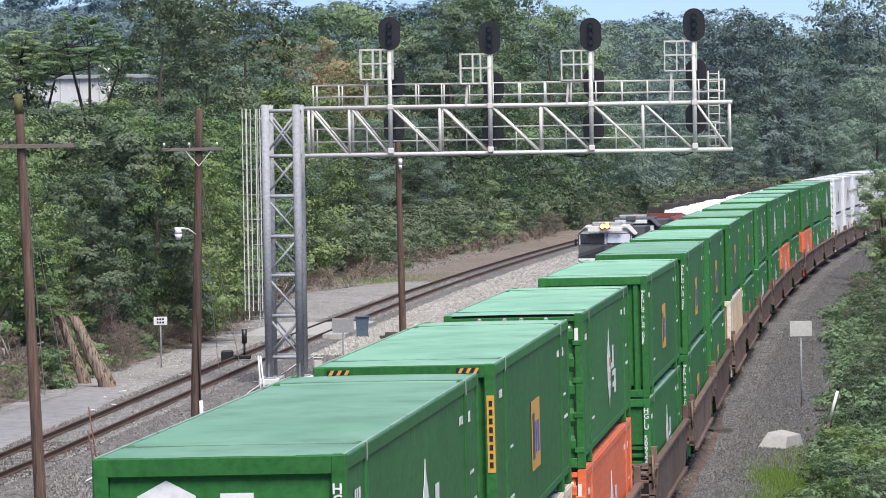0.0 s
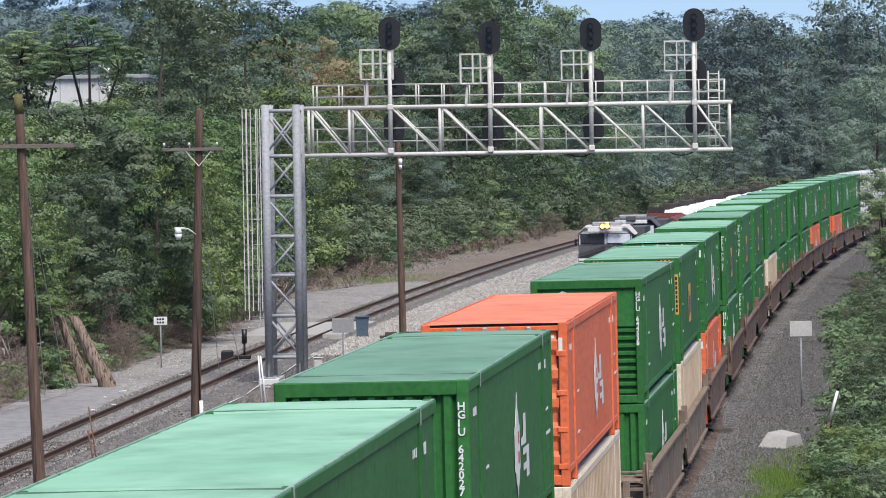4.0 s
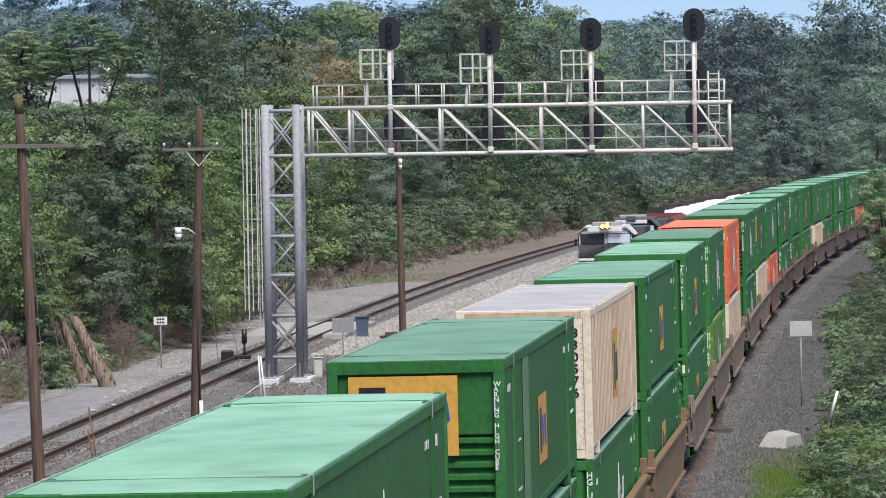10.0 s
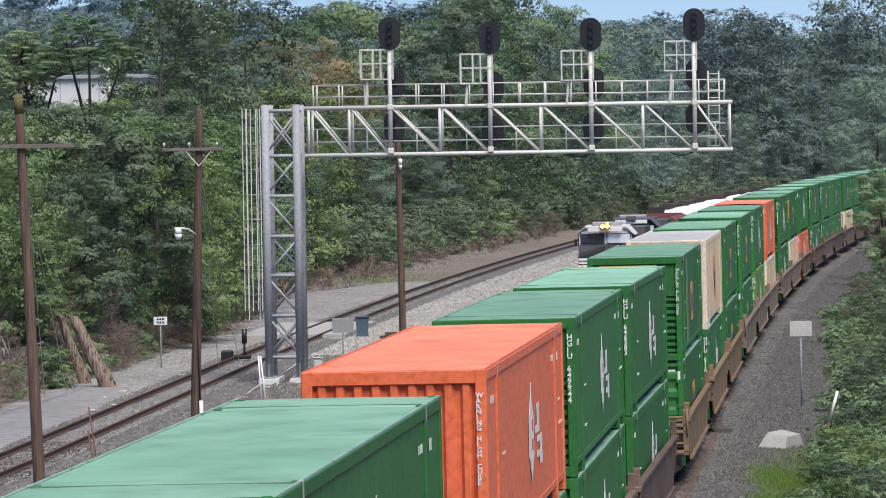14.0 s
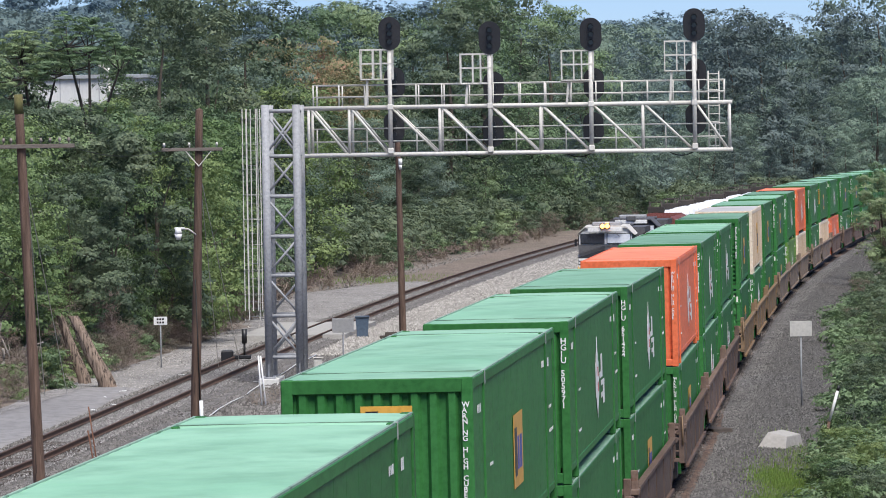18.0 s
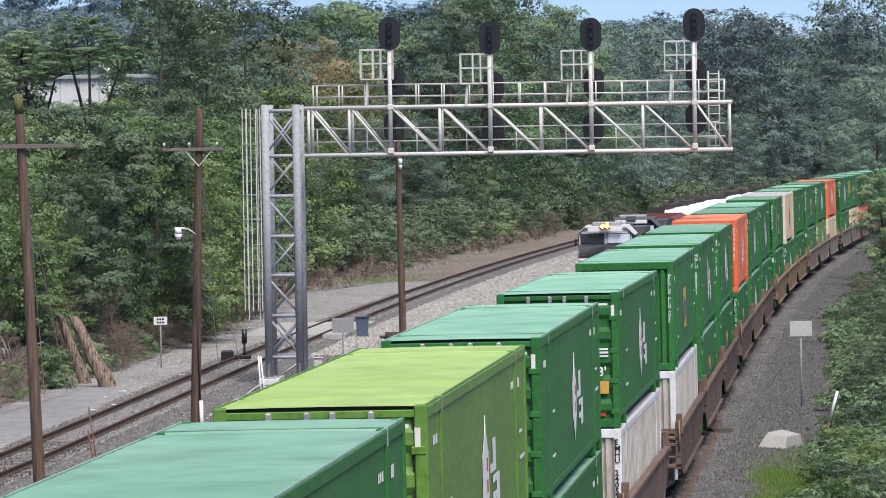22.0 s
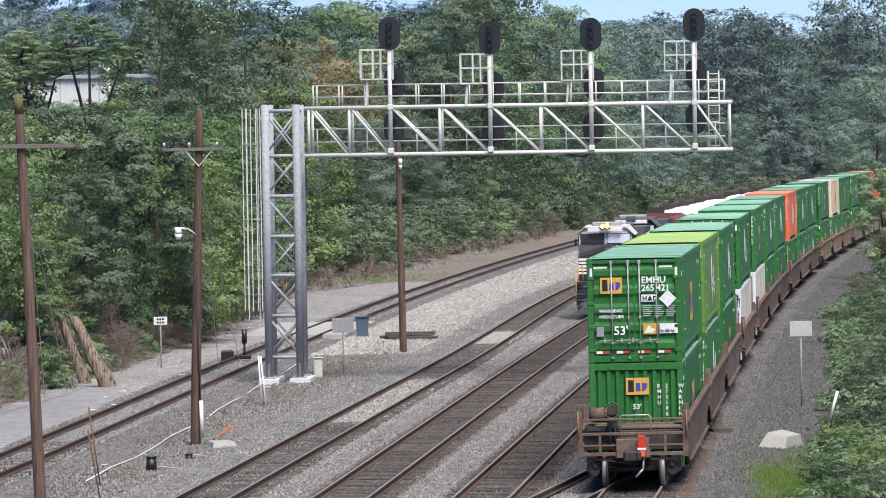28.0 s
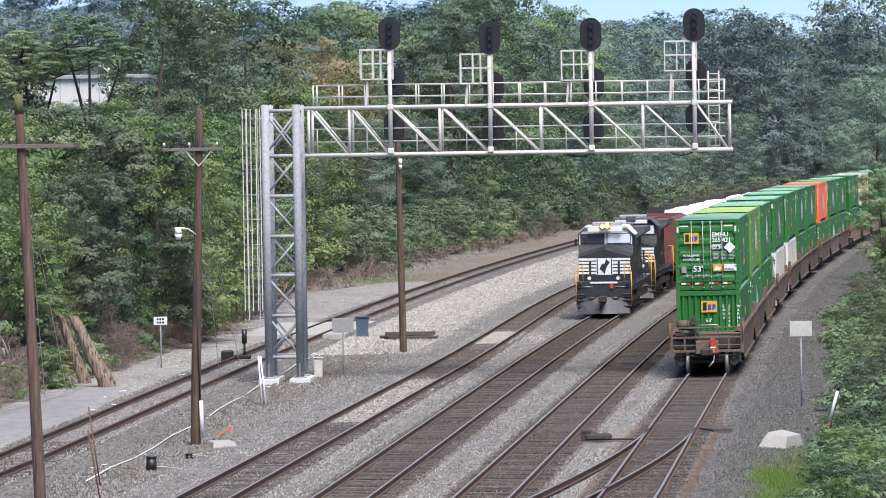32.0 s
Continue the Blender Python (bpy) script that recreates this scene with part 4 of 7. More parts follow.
for i in range(6):
    for j in range(3):
        end_mark(top0, 0.24 + j * 0.32, 1.28 + i * 0.055, 0.2 + 0.07 * ((i * 7 + j * 3) % 3) / 2, 0.024, FADED_DECAL, "text_bar")
letter_block(low0, -0.28, 2.02, 0.78)
end_word(low0, "53'", 0.2, -0.1, 1.62, -0.02)
for text, x, z in (("EMHU", 0.58, 2.2), ("273196", 0.8, 2.2), ("WARNING", 1.17, 2.2)):
    for i, ch in enumerate(text):
        end_word(low0, ch, 0.15, x, z - i * 0.155, -0.055 if x < 1 else 0.012)
letter_block(BOXES[10][0], -0.98, 1.5, 1.95)
letter_block(BOXES[4][0], -0.22, 2.02, 0.85)


t3 = BOXES[3][0]
end_word(t3, "GIU", 0.25, 0.36, 2.2, 0.03)
end_word(t3, "6751", 0.25, 0.42, 1.98, 0.03)
end_word(t3, "53'", 0.27, 0.7, 1.12, 0.03)
end_mark(t3, 0.78, 0.74, 0.28, 0.27, YELLOW, "warning_label")
for i in range(3):
    end_mark(t3, 0.76, 1.52 + i * 0.075, 0.3, 0.04, DECAL, "text_bar")


def post_word(ob, text, size, z, x=None):
    """Writing from top to bottom on the near corner post, facing the near end, and again on the long side."""
    x = CW / 2 - 0.15 if x is None else x
    for i, ch in enumerate(text):
        if ch != " ":
            write(ch, size, DECAL, ob, pose(x, -CL / 2 - 0.008, z - i * size * 0.76))


for k, text in ((5, "HGIU 505971"), (6, "HGIU 651424"), (8, "HGIU 649944"), (9, "HGIU 646383"), (14, "HGIU 642027"), (16, "HGIU 644538"), (4, "WARNING HIGH CUBE"), (10, "WARNING HIGH CUBE"), (13, "WARNING HIGH CUBE"), (19, "WARNING HIGH CUBE"), (20, "WARNING HIGH CUBE"), (7, "WARNING HIGH CUBE")):
    post_word(BOXES[k][0], text, 0.1 if len(text) > 12 else 0.15, 2.5)
for k, text in ((1, "HGIU 649083"), (11, "HGIU 671022"), (14, "HGIU 640160"), (19, "HGIU 509322"), (7, "WARNING HIGH CUBE"), (20, "WARNING HIGH CUBE"), (3, "EMHU 240576")):
    for i, ch in enumerate(text):
        if ch != " ":
            write(ch, 0.1 if len(text) > 12 else 0.17, BLACK if k == 3 else DECAL, BOXES[k][1], pose(CW / 2 - 0.15, -CL / 2 - 0.008, 2.55 - i * (0.076 if len(text) > 12 else 0.13)))
# the framed end of the container with a white house-like mark
t16 = BOXES[16][0]
part("end_emblem", poly([(-0.85, 2.35), (-0.85, 2.5), (-0.55, 2.66), (-0.25, 2.5), (-0.25, 2.35)], "y", -CL / 2 + 0.06, 0.008), DECAL, t16, "white gable-shaped mark")
part("text_bar", bx((0.0, -CL / 2 + 0.058, 2.4), (0.34, -CL / 2 + 0.066, 2.52)), DECAL, t16)
# hazard stripes and a long yellow label on one container
t17 = BOXES[17][0]
for x in (-1.1, 0.75):
    part("hazard_board", bx((x, -CL / 2 - 0.006, CH - 0.12), (x + 0.32, -CL / 2 + 0.003, CH - 0.05)), BLACK, t17)
    for i in range(3):
        part("hazard_stripe", poly([(x + 0.02 + i * 0.11, CH - 0.12), (x + 0.07 + i * 0.11, CH - 0.12), (x + 0.11 + i * 0.11, CH - 0.05), (x + 0.06 + i * 0.11, CH - 0.05)], "y", -CL / 2 - 0.012, 0.005), YELLOW, t17)
part("warning_strip", bx((1.17, -CL / 2 - 0.007, 1.35), (1.28, -CL / 2 + 0.0, 2.45)), YELLOW, t17, "long yellow warning strip")
for i in range(8):
    part("text_bar", bx((1.2, -CL / 2 - 0.012, 1.42 + 0.125 * i), (1.25, -CL / 2 - 0.007, 1.5 + 0.125 * i)), BLACK, t17)
# the tan container: inset brown band, pale framed panel, digits and the worn sign on its sides
t11 = BOXES[11][0]
part("end_band", bx((-1.12, -CL / 2 - 0.002, CH - 0.19), (1.12, -CL / 2 + 0.006, CH - 0.05)), TAN, t11, "brown stained band under the roof")
part("end_panel", bx((-1.13, -CL / 2 + 0.0, 0.2), (1.13, -CL / 2 + 0.03, CH - 0.2), 0.006), CREAM, t11, "pale cream sheet closing the end")
for i, ch in enumerate("830576"):
    end_word(t11, ch, 0.24, 0.93, 2.36 - i * 0.23, 0.012, 1.0, BLACK)
for k in range(22):
    part("rivet", cached("rivet", lambda: finish(tube(bmesh.new(), (0, 0, 0), (0, -0.008, 0), 0.014, n=6), "rivet", TAN)), None, t11).matrix_basis = pose(1.11, -CL / 2, 0.3 + k * 0.108)
for side in (-1, 1):
    f = side * (CW / 2 - 0.004)
    part("sign_panel", bx((f, -0.9, 0.8), (f + side * 0.006, 0.7, 2.2)), YELLOW, t11, "worn yellow sign panel")
    for y0, z0, y1, z1 in ((-0.7, 0.95, -0.3, 1.9), (-0.15, 1.1, 0.5, 1.7)):
        part("sign_block", bx((f + side * 0.006, y0, z0), (f + side * 0.01, y1, z1)), BLACK, t11)
# the pale green band on the side of the container behind it
t10 = BOXES[10][0]
part("faded_band", bx((CW / 2 - 0.02, -4.2, 0.34), (CW / 2 - 0.006, -3.1, CH - 0.17)), PALE_BAND, t10, "faded pale green band")
# the red lamp of the train's end
last_car = MOVING[0][0]
eot = part("end_of_train_lamp", bx((0.15, -8.35 - 2.62, 0.8), (0.36, -8.35 - 2.42, 1.4), 0.02), RED, last_car, "red end-of-train lamp box")
part("lamp_band", bx((0.14, -8.35 - 2.63, 1.02), (0.37, -8.35 - 2.41, 1.07)), DECAL, eot)
part("lamp_lens", bx((0.17, -8.35 - 2.632, 0.84), (0.34, -8.35 - 2.62, 1.0)), ORANGE, eot, "bright red-orange reflector")


# ---- the signal bridge ----
def lattice(parent, name, a, b, r, mat):
    return part(name, bar(a, b, r, n=8), mat, parent)


def signal_head(parent, x, y, z, wide, tall, facing=-1):
    """A dark oval backplate with three hooded lamps."""
    pts = []
    for i in range(24):
        k = 2 * math.pi * i / 24
        r = wide / 2
        pts.append((x + r * math.cos(k), z + r * math.sin(k) + (tall / 2 - r) * (1 if math.sin(k) > 0 else -1)))
    head = part("signal_head", poly(pts, "y", y, 0.04), BLACK, parent, "black oval signal backplate")
    part("lamp_case", bx((x - 0.16, y + 0.02, z - tall * 0.38), (x + 0.16, y + 0.3, z + tall * 0.38), 0.02), BLACK, head)
    for k in (-1, 0, 1):
        zc = z + k * tall * 0.24

        def hood():
            bm = bmesh.new()
            n = 12
            a, b = [], []
            for i in range(n + 1):
                g = -0.3 + (math.pi + 0.6) * i / n
                a.append(bm.verts.new((x + 0.115 * math.cos(g), y, zc + 0.115 * math.sin(g))))
                b.append(bm.verts.new((x + 0.115 * math.cos(g), y - 0.26, zc + 0.115 * math.sin(g))))
            for i in range(n):
                bm.faces.new((a[i], a[i + 1], b[i + 1], b[i]))
            return bm
        part("lamp_hood", hood(), BLACK, head)
        part("lens", tube(bmesh.new(), (x, y - 0.02, zc), (x, y + 0.01, zc), 0.1, n=14), GLASS_DARK, head, "dark unlit lens")


PALE_FOOT = paint("limewashed_concrete", (0.7, 0.69, 0.66), (0.58, 0.57, 0.54), 0.9, bump=0.4, bscale=25, vary=0.03)


def signal_bridge():
    gx, gy, gz = -6.58, 188.0, -0.32
    ob = thing("signal_bridge", "galvanised steel cantilever signal bridge spanning the tracks", "signal bridge", m=pose(gx, gy, gz))
    X = lambda x: x - gx
    Z = lambda z: z - gz
    front, back = -0.6, 1.4
    legs = (X(-7.2), X(-5.93))
    for x in legs:
        part("footing", bx((x - 0.42, front - 0.4, -0.25), (x + 0.42, back + 0.4, 0.2), 0.02), PALE_FOOT, ob, "pale concrete footing")
        for y in (front, back):
            leg = part("column", bar((x, y, 0.2), (x, y, Z(11.1)), 0.165, n=16), STEEL_GREY, ob)
            part("base_flange", bar((x, y, 0.2), (x, y, 0.26), 0.27, n=16), STEEL_GREY, leg)
            part("gusset", beam(bmesh.new(), (x, y - 0.2, 0.26), (x, y - 0.12, 0.8), 0.03, 0.14), STEEL_GREY, leg)
    levels = [0.75, 2.45, 4.1, 5.7, 7.35, 9.0, 10.85]
    for z in levels:
        for y in (front, back):
            lattice(ob, "crossbar", (legs[0], y, Z(z)), (legs[1], y, Z(z)), 0.075, STEEL_GREY)
        for x in legs:
            lattice(ob, "crossbar", (x, front, Z(z)), (x, back, Z(z)), 0.06, STEEL_GREY)
    for i, (za, zb) in enumerate(zip(levels, levels[1:])):
        for y in (front, back):
            flip = (i % 2 == 0) == (y == front)
            a, b = legs if flip else legs[::-1]
            lattice(ob, "brace", (a, y, Z(za) + 0.08), (b, y, Z(zb) - 0.08), 0.05, STEEL_GREY)
            if i in (0, 5):
                lattice(ob, "brace", (b, y, Z(za) + 0.08), (a, y, Z(zb) - 0.08), 0.05, STEEL_GREY)
    # caged ladder
    lx = X(-7.78)
    for s in (-0.22, 0.22):
        part("ladder_rail", beam(bmesh.new(), (lx + s, -0.3, 2.6), (lx + s, -0.3, Z(10.95)), 0.04, 0.05), STEEL_WHITE, ob)
    for i in range(27):
        part("rung", bar((lx - 0.22, -0.3, 2.75 + i * 0.31), (lx + 0.22, -0.3, 2.75 + i * 0.31), 0.008, n=5), STEEL_GREY, ob)
    for s in (-0.36, -0.2, 0.0, 0.2, 0.36):
        part("cage_strap", beam(bmesh.new(), (lx + s, -0.95 + abs(s) * 0.8, 3.0), (lx + s, -0.95 + abs(s) * 0.8, Z(10.95)), 0.035, 0.01), STEEL_WHITE, ob)
    for i in range(9):
        z = 2.62 + i * 1.03

        def hoop():
            bm = bmesh.new()
            pts = [(lx - 0.37, -0.3), (lx - 0.37, -0.66), (lx - 0.2, -0.8), (lx, -0.95), (lx + 0.2, -0.8), (lx + 0.37, -0.66), (lx + 0.37, -0.3)]
            for p, q in zip(pts, pts[1:]):
                beam(bm, (*p, z), (*q, z), 0.012, 0.05)
            return bm
        part("cage_hoop", hoop(), STEEL_WHITE, ob)
    # the truss
    x0, x1 = X(-5.6), X(11.95)
    zt, zb = Z(10.93), Z(8.99)
    for y in (front, back):
        for z in (zt, zb):
            part("chord", bar((x0, y, z), (x1, y, z), 0.085, n=12), STEEL_WHITE, ob)
    nodes = [X(v) for v in (-5.42, -3.76, -2.08, -0.05, 2.0, 4.08, 6.17, 8.27, 10.38, 11.83)]
    for i, x in enumerate(nodes):
        for y in (front, back):
            part("upright", bar((x, y, zb), (x, y, zt), 0.06, n=8), STEEL_WHITE, ob)
            if i + 1 < len(nodes):
                part("diagonal", bar((x + 0.12, y, zt - 0.08), (nodes[i + 1] - 0.12, y, zb + 0.08), 0.05, n=8), STEEL_WHITE, ob)
        part("cross_tie", bar((x, front, zb), (x, back, zb), 0.045, n=8), STEEL_WHITE, ob)
        part("cross_tie", bar((x, front, zt), (x, back, zt), 0.045, n=8), STEEL_WHITE, ob)
    part("walkway", bx((x0 + 0.1, -0.42, zb + 0.06), (x1 - 0.1, 0.42, zb + 0.1)), STEEL_GREY, ob, "grey steel grating walkway")
    for z in (zb + 0.55, zb + 1.08):
        part("handrail", bar((x0 + 0.3, 0.35, z), (x1 - 0.3, 0.35, z), 0.03, n=6), STEEL_WHITE, ob)
    for i in range(9):
        x = x0 + 0.45 + i * 2.05
        part("rail_post", bar((x, 0.35, zb + 0.1), (x, 0.35, zb + 1.08), 0.03, n=6), STEEL_WHITE, ob)
    # upper handrail
    for z in (zt + 0.45, zt + 0.93):
        for y in (front, back):
            part("handrail", bar((x0 + 0.35, y, z), (x1 - 0.3, y, z), 0.025, n=6), STEEL_WHITE, ob)
    for i in range(17):
        x = x0 + 0.38 + i * (x1 - x0 - 0.7) / 16
        for y in (front, back):
            part("rail_post", bar((x, y, zt), (x, y, zt + 0.93), 0.032, n=6), STEEL_WHITE, ob)
    # end ladder
    ex = X(11.2)
    for s in (-0.22, 0.22):
        part("ladder_rail", bar((ex + s, 0.5, zb), (ex + s, 0.5, zt + 1.3), 0.03, n=6), STEEL_WHITE, ob)
    for i in range(10):
        part("rung", bar((ex - 0.22, 0.5, zb + 0.15 + i * 0.33), (ex + 0.22, 0.5, zb + 0.15 + i * 0.33), 0.018, n=5), STEEL_WHITE, ob)
    # the four signals
    for k, (px, top) in enumerate(((-2.06, 14.62), (2.03, 14.38), (6.17, 14.46), (10.4, 14.78))):
        x = X(px)
        part("signal_mast", bar((x, front - 0.18, zb), (x, front - 0.18, Z(top - 1.1)), 0.092, n=12), STEEL_WHITE, ob)
        part("mast_clamp", bx((x - 0.12, front - 0.29, zt - 0.11), (x + 0.12, front + 0.05, zt + 0.11), 0.02), STEEL_WHITE, ob)
        part("mast_clamp", bx((x - 0.12, front - 0.29, zb + 0.04), (x + 0.12, front + 0.05, zb + 0.26), 0.02), STEEL_WHITE, ob)
        hood_y = front - 0.3
        signal_head(ob, x + 0.02, hood_y, Z(top - 0.68), 0.9, 1.36)
        signal_head(ob, x + 0.09, 0.85, Z(top - 2.68 + 0.0), 0.86, 1.3)
        signal_head(ob, x + 0.05, 0.85, Z(top - 4.5), 0.86, 1.3)
        # maintenance cage
        za, ze = Z(top - 2.52), Z(top - 1.33)
        xa, xb = x - 1.22, x + 0.12
        ya, yb = front - 0.25, front + 0.55
        part("platform", bx((xa, ya, za - 0.05), (xb, yb, za), 0.01), STEEL_WHITE, ob)
        for xx in (xa + 0.02, xa + 0.52, xb - 0.5, xb - 0.02):
            part("cage_post", beam(bmesh.new(), (xx, ya, za), (xx, ya, ze), 0.045), STEEL_WHITE, ob)
            part("cage_post", beam(bmesh.new(), (xx, yb, za), (xx, yb, ze), 0.045), STEEL_WHITE, ob)
        for zz in (ze, (za + ze) / 2 + 0.03):
            for y in (ya, yb):
                part("cage_rail", beam(bmesh.new(), (xa, y, zz), (xb, y, zz), 0.05), STEEL_WHITE, ob)
            part("cage_rail", beam(bmesh.new(), (xa + 0.02, ya, zz), (xa + 0.02, yb, zz), 0.05), STEEL_WHITE, ob)
        part("stay", beam(bmesh.new(), (x - 0.92, front - 0.1, za), (x - 1.0, front - 0.05, zt), 0.09), STEEL_WHITE, ob)

        part("cable", sweep([(x - 1.15 + 1.2 * i / 8, 0.2, zb - 0.02 - 0.2 * math.sin(math.pi * i / 8)) for i in range(9)], 0.022), RUBBER_AND_SHADE, ob, "drooping black cable")
    # the rear frame stands a little askew of the front one
    for child in ob.children_recursive:
        if child.type == "MESH":
            for vert in child.data.vertices:
                vert.co.x += 0.05 * (vert.co.y - front)


signal_bridge()


# ---- poles and wires ----
def wire(pts, r, name, label, material=RUBBER_AND_SHADE):
    return tagged(part(name, sweep(pts, r, 4), material), label, "wire", "overhead wires")


def utility_pole(foot, top, r, arm_z, arm_a, arm_b, label, pegs, brace=False, lamp=False):
    f, t = Vector(foot), Vector(top)
    ob = thing("utility_pole", label, "pole", "line-side poles", pose(*foot))
    t = t - f
    n = 10
    bm = bmesh.new()
    rings = []
    for i in range(n + 1):
        c = t * (i / n)
        rr = r * (1 - 0.3 * i / n) * (1 + 0.02 * math.sin(i * 7))
        rings.append([bm.verts.new(c + Vector((math.cos(k) * rr, math.sin(k) * rr, -0.5 if i == 0 else 0))) for k in (2 * math.pi * j / 12 for j in range(12))])
    for a, b in zip(rings, rings[1:]):
        for j in range(12):
            bm.faces.new((a[j], a[(j + 1) % 12], b[(j + 1) % 12], b[j])).smooth = True
    tip = bm.verts.new(t + Vector((0, 0, 0.08)))
    for j in range(12):
        bm.faces.new((rings[-1][j], rings[-1][(j + 1) % 12], tip))
    part("shaft", bm, POLE_WOOD, ob)
    if arm_z:
        z = arm_z - foot[2]
        xc = t.x * z / t.z
        a, b = xc + arm_a, xc + arm_b
        part("crossarm", bx((a, -0.22, z - 0.06), (b, -0.11, z + 0.05), 0.01), ARM_WOOD, ob, "weathered dark crossarm")
        for g in pegs:
            p = part("insulator", tube(tube(bmesh.new(), (xc + g, -0.165, z + 0.06), (xc + g, -0.165, z + 0.13), 0.018), (xc + g, -0.165, z + 0.12), (xc + g, -0.165, z + 0.22), 0.05, 0.03, n=10), STEEL_WHITE if brace else GREY_WOOD, ob)
        if brace:
            for s in (-1, 1):
                part("arm_brace", beam(bmesh.new(), (xc + s * 0.42, -0.18, z - 0.05), (xc, -0.15, z - 0.55), 0.03), STEEL_WHITE, ob, "pale steel brace")
    return ob


P1 = utility_pole((-10.9, 122.6, -0.4), (-11.32, 122.6, 10.8), 0.165, 9.48, -0.9, 1.45, "leaning brown wooden utility pole with one crossarm", (-0.7, -0.45, -0.25, 0.3, 0.55, 0.8, 1.05, 1.3))
part("moss_cap", bar((-0.405, 0, 10.75), (-0.425, 0, 11.27), 0.128, 0.12, n=12), MOSS, P1, "yellow-green mossy pole top")
P2 = utility_pole((-8.17, 148.8, -0.4), (-7.86, 148.8, 10.6), 0.17, 9.33, -1.2, 0.78, "dark wooden utility pole with crossarm, lamp and conduit", (-1.12, -0.3, 0.6), True)
P3 = utility_pole((-1.92, 213.1, -0.3), (-2.05, 213.1, 10.9), 0.17, 0, 0, 0, "plain dark wooden pole behind the signal bridge", ())
part("conduit", bar((0.24, -0.2, 0.35), (0.22, -0.2, 1.55), 0.065, n=10), WHITE, P2, "white plastic conduit")
part("riser", bar((0.19, -0.17, 1.5), (0.1, -0.15, 5.5), 0.02, n=6), RUBBER_AND_SHADE, P2)
lamp = part("lamp_arm", tube(tube(bmesh.new(), (0.15, -0.1, 6.95), (-0.1, -0.25, 7.15), 0.025), (-0.1, -0.25, 7.15), (-0.42, -0.3, 7.12), 0.025), STEEL_WHITE, P2)
part("lamp_head", tube(tube(bmesh.new(), (-0.42, -0.3, 6.98), (-0.42, -0.3, 7.18), 0.13, 0.09, n=12), (-0.42, -0.3, 6.8), (-0.42, -0.3, 6.98), 0.07, 0.13, n=12), WHITE, lamp, "white lamp head")
part("lamp_arm", bx((-0.55, -0.34, 7.14), (-0.2, -0.26, 7.2), 0.01), WHITE, lamp)
part("bracket_lamp", tube(tube(bmesh.new(), (0.0, -0.25, 8.75), (0.0, -0.25, 9.05), 0.09, n=10), (0.0, -0.25, 8.55), (0.0, -0.25, 8.75), 0.05, 0.09, n=10), WHITE, P3, "white insulator")
for a, b, sag in (((-12.0, 122.4, 9.6), (-40, 60, 9.3), 0.6), ((-11.5, 122.4, 9.2), (-40, 60, 9.0), 0.6), ((-10.4, 122.4, 9.6), (-8.4, 148.6, 9.5), 0.4)):
    A, B = Vector(a), Vector(b)
    wire([A.lerp(B, i / 10) - Vector((0, 0, sag * math.sin(math.pi * i / 10))) for i in range(11)], 0.008, "overhead_wire", "thin dark wire slung from pole to pole")
for a, b in (((-11.2, 122.8, 9.2), (-15.6, 178, -0.2)), ((-11.2, 122.8, 8.7), (-14.9, 180, -0.2)), ((-7.95, 149, 8.9), (-9.2, 205, -0.3)), ((-7.95, 149, 9.2), (-9.9, 200, -0.3))):
    wire([Vector(a), Vector(b)], 0.013, "guy_wire", "thin slanting guy wire from a pole to the ground", ROD)


# ---- the waiting freight train on the second track ----
def prism(sections, closed=True):
    """A body through cross-sections: each a (y, outline of (x, z))."""
    bm = bmesh.new()
    rings = [[bm.verts.new((x, y, z)) for x, z in out] for y, out in sections]
    n = len(rings[0])
    for a, b in zip(rings, rings[1:]):
        for i in range(n):
            bm.faces.new((a[i], a[(i + 1) % n], b[(i + 1) % n], b[i]))
    bm.faces.new(rings[0][::-1])
    bm.faces.new(rings[-1])
    bmesh.ops.recalc_face_normals(bm, faces=bm.faces)
    return bm


def on_second(y):
    sl = track_x(2, y + 0.5) - track_x(2, y - 0.5)
    return pose(track_x(2, y), y, 0, 0, 0, -math.degrees(math.atan(sl)))


LOCO_BLACK = paint("locomotive_black", (0.028, 0.029, 0.033), (0.05, 0.05, 0.053), 0.38, vary=0.05)
LOCO_GREY = paint("dusty_dark_grey", (0.09, 0.09, 0.095), (0.13, 0.125, 0.125), 0.6, vary=0.05)
HEADLIGHT = glow("lit_headlight", (1.0, 0.3, 0.06), 6.0)
# near-white base colour paints a bright reflection onto one windscreen
PANE = paint("windscreen_painted_reflection", (0.72, 0.75, 0.8), (0.64, 0.68, 0.74), 0.12, vary=0.0, bump=0.0)


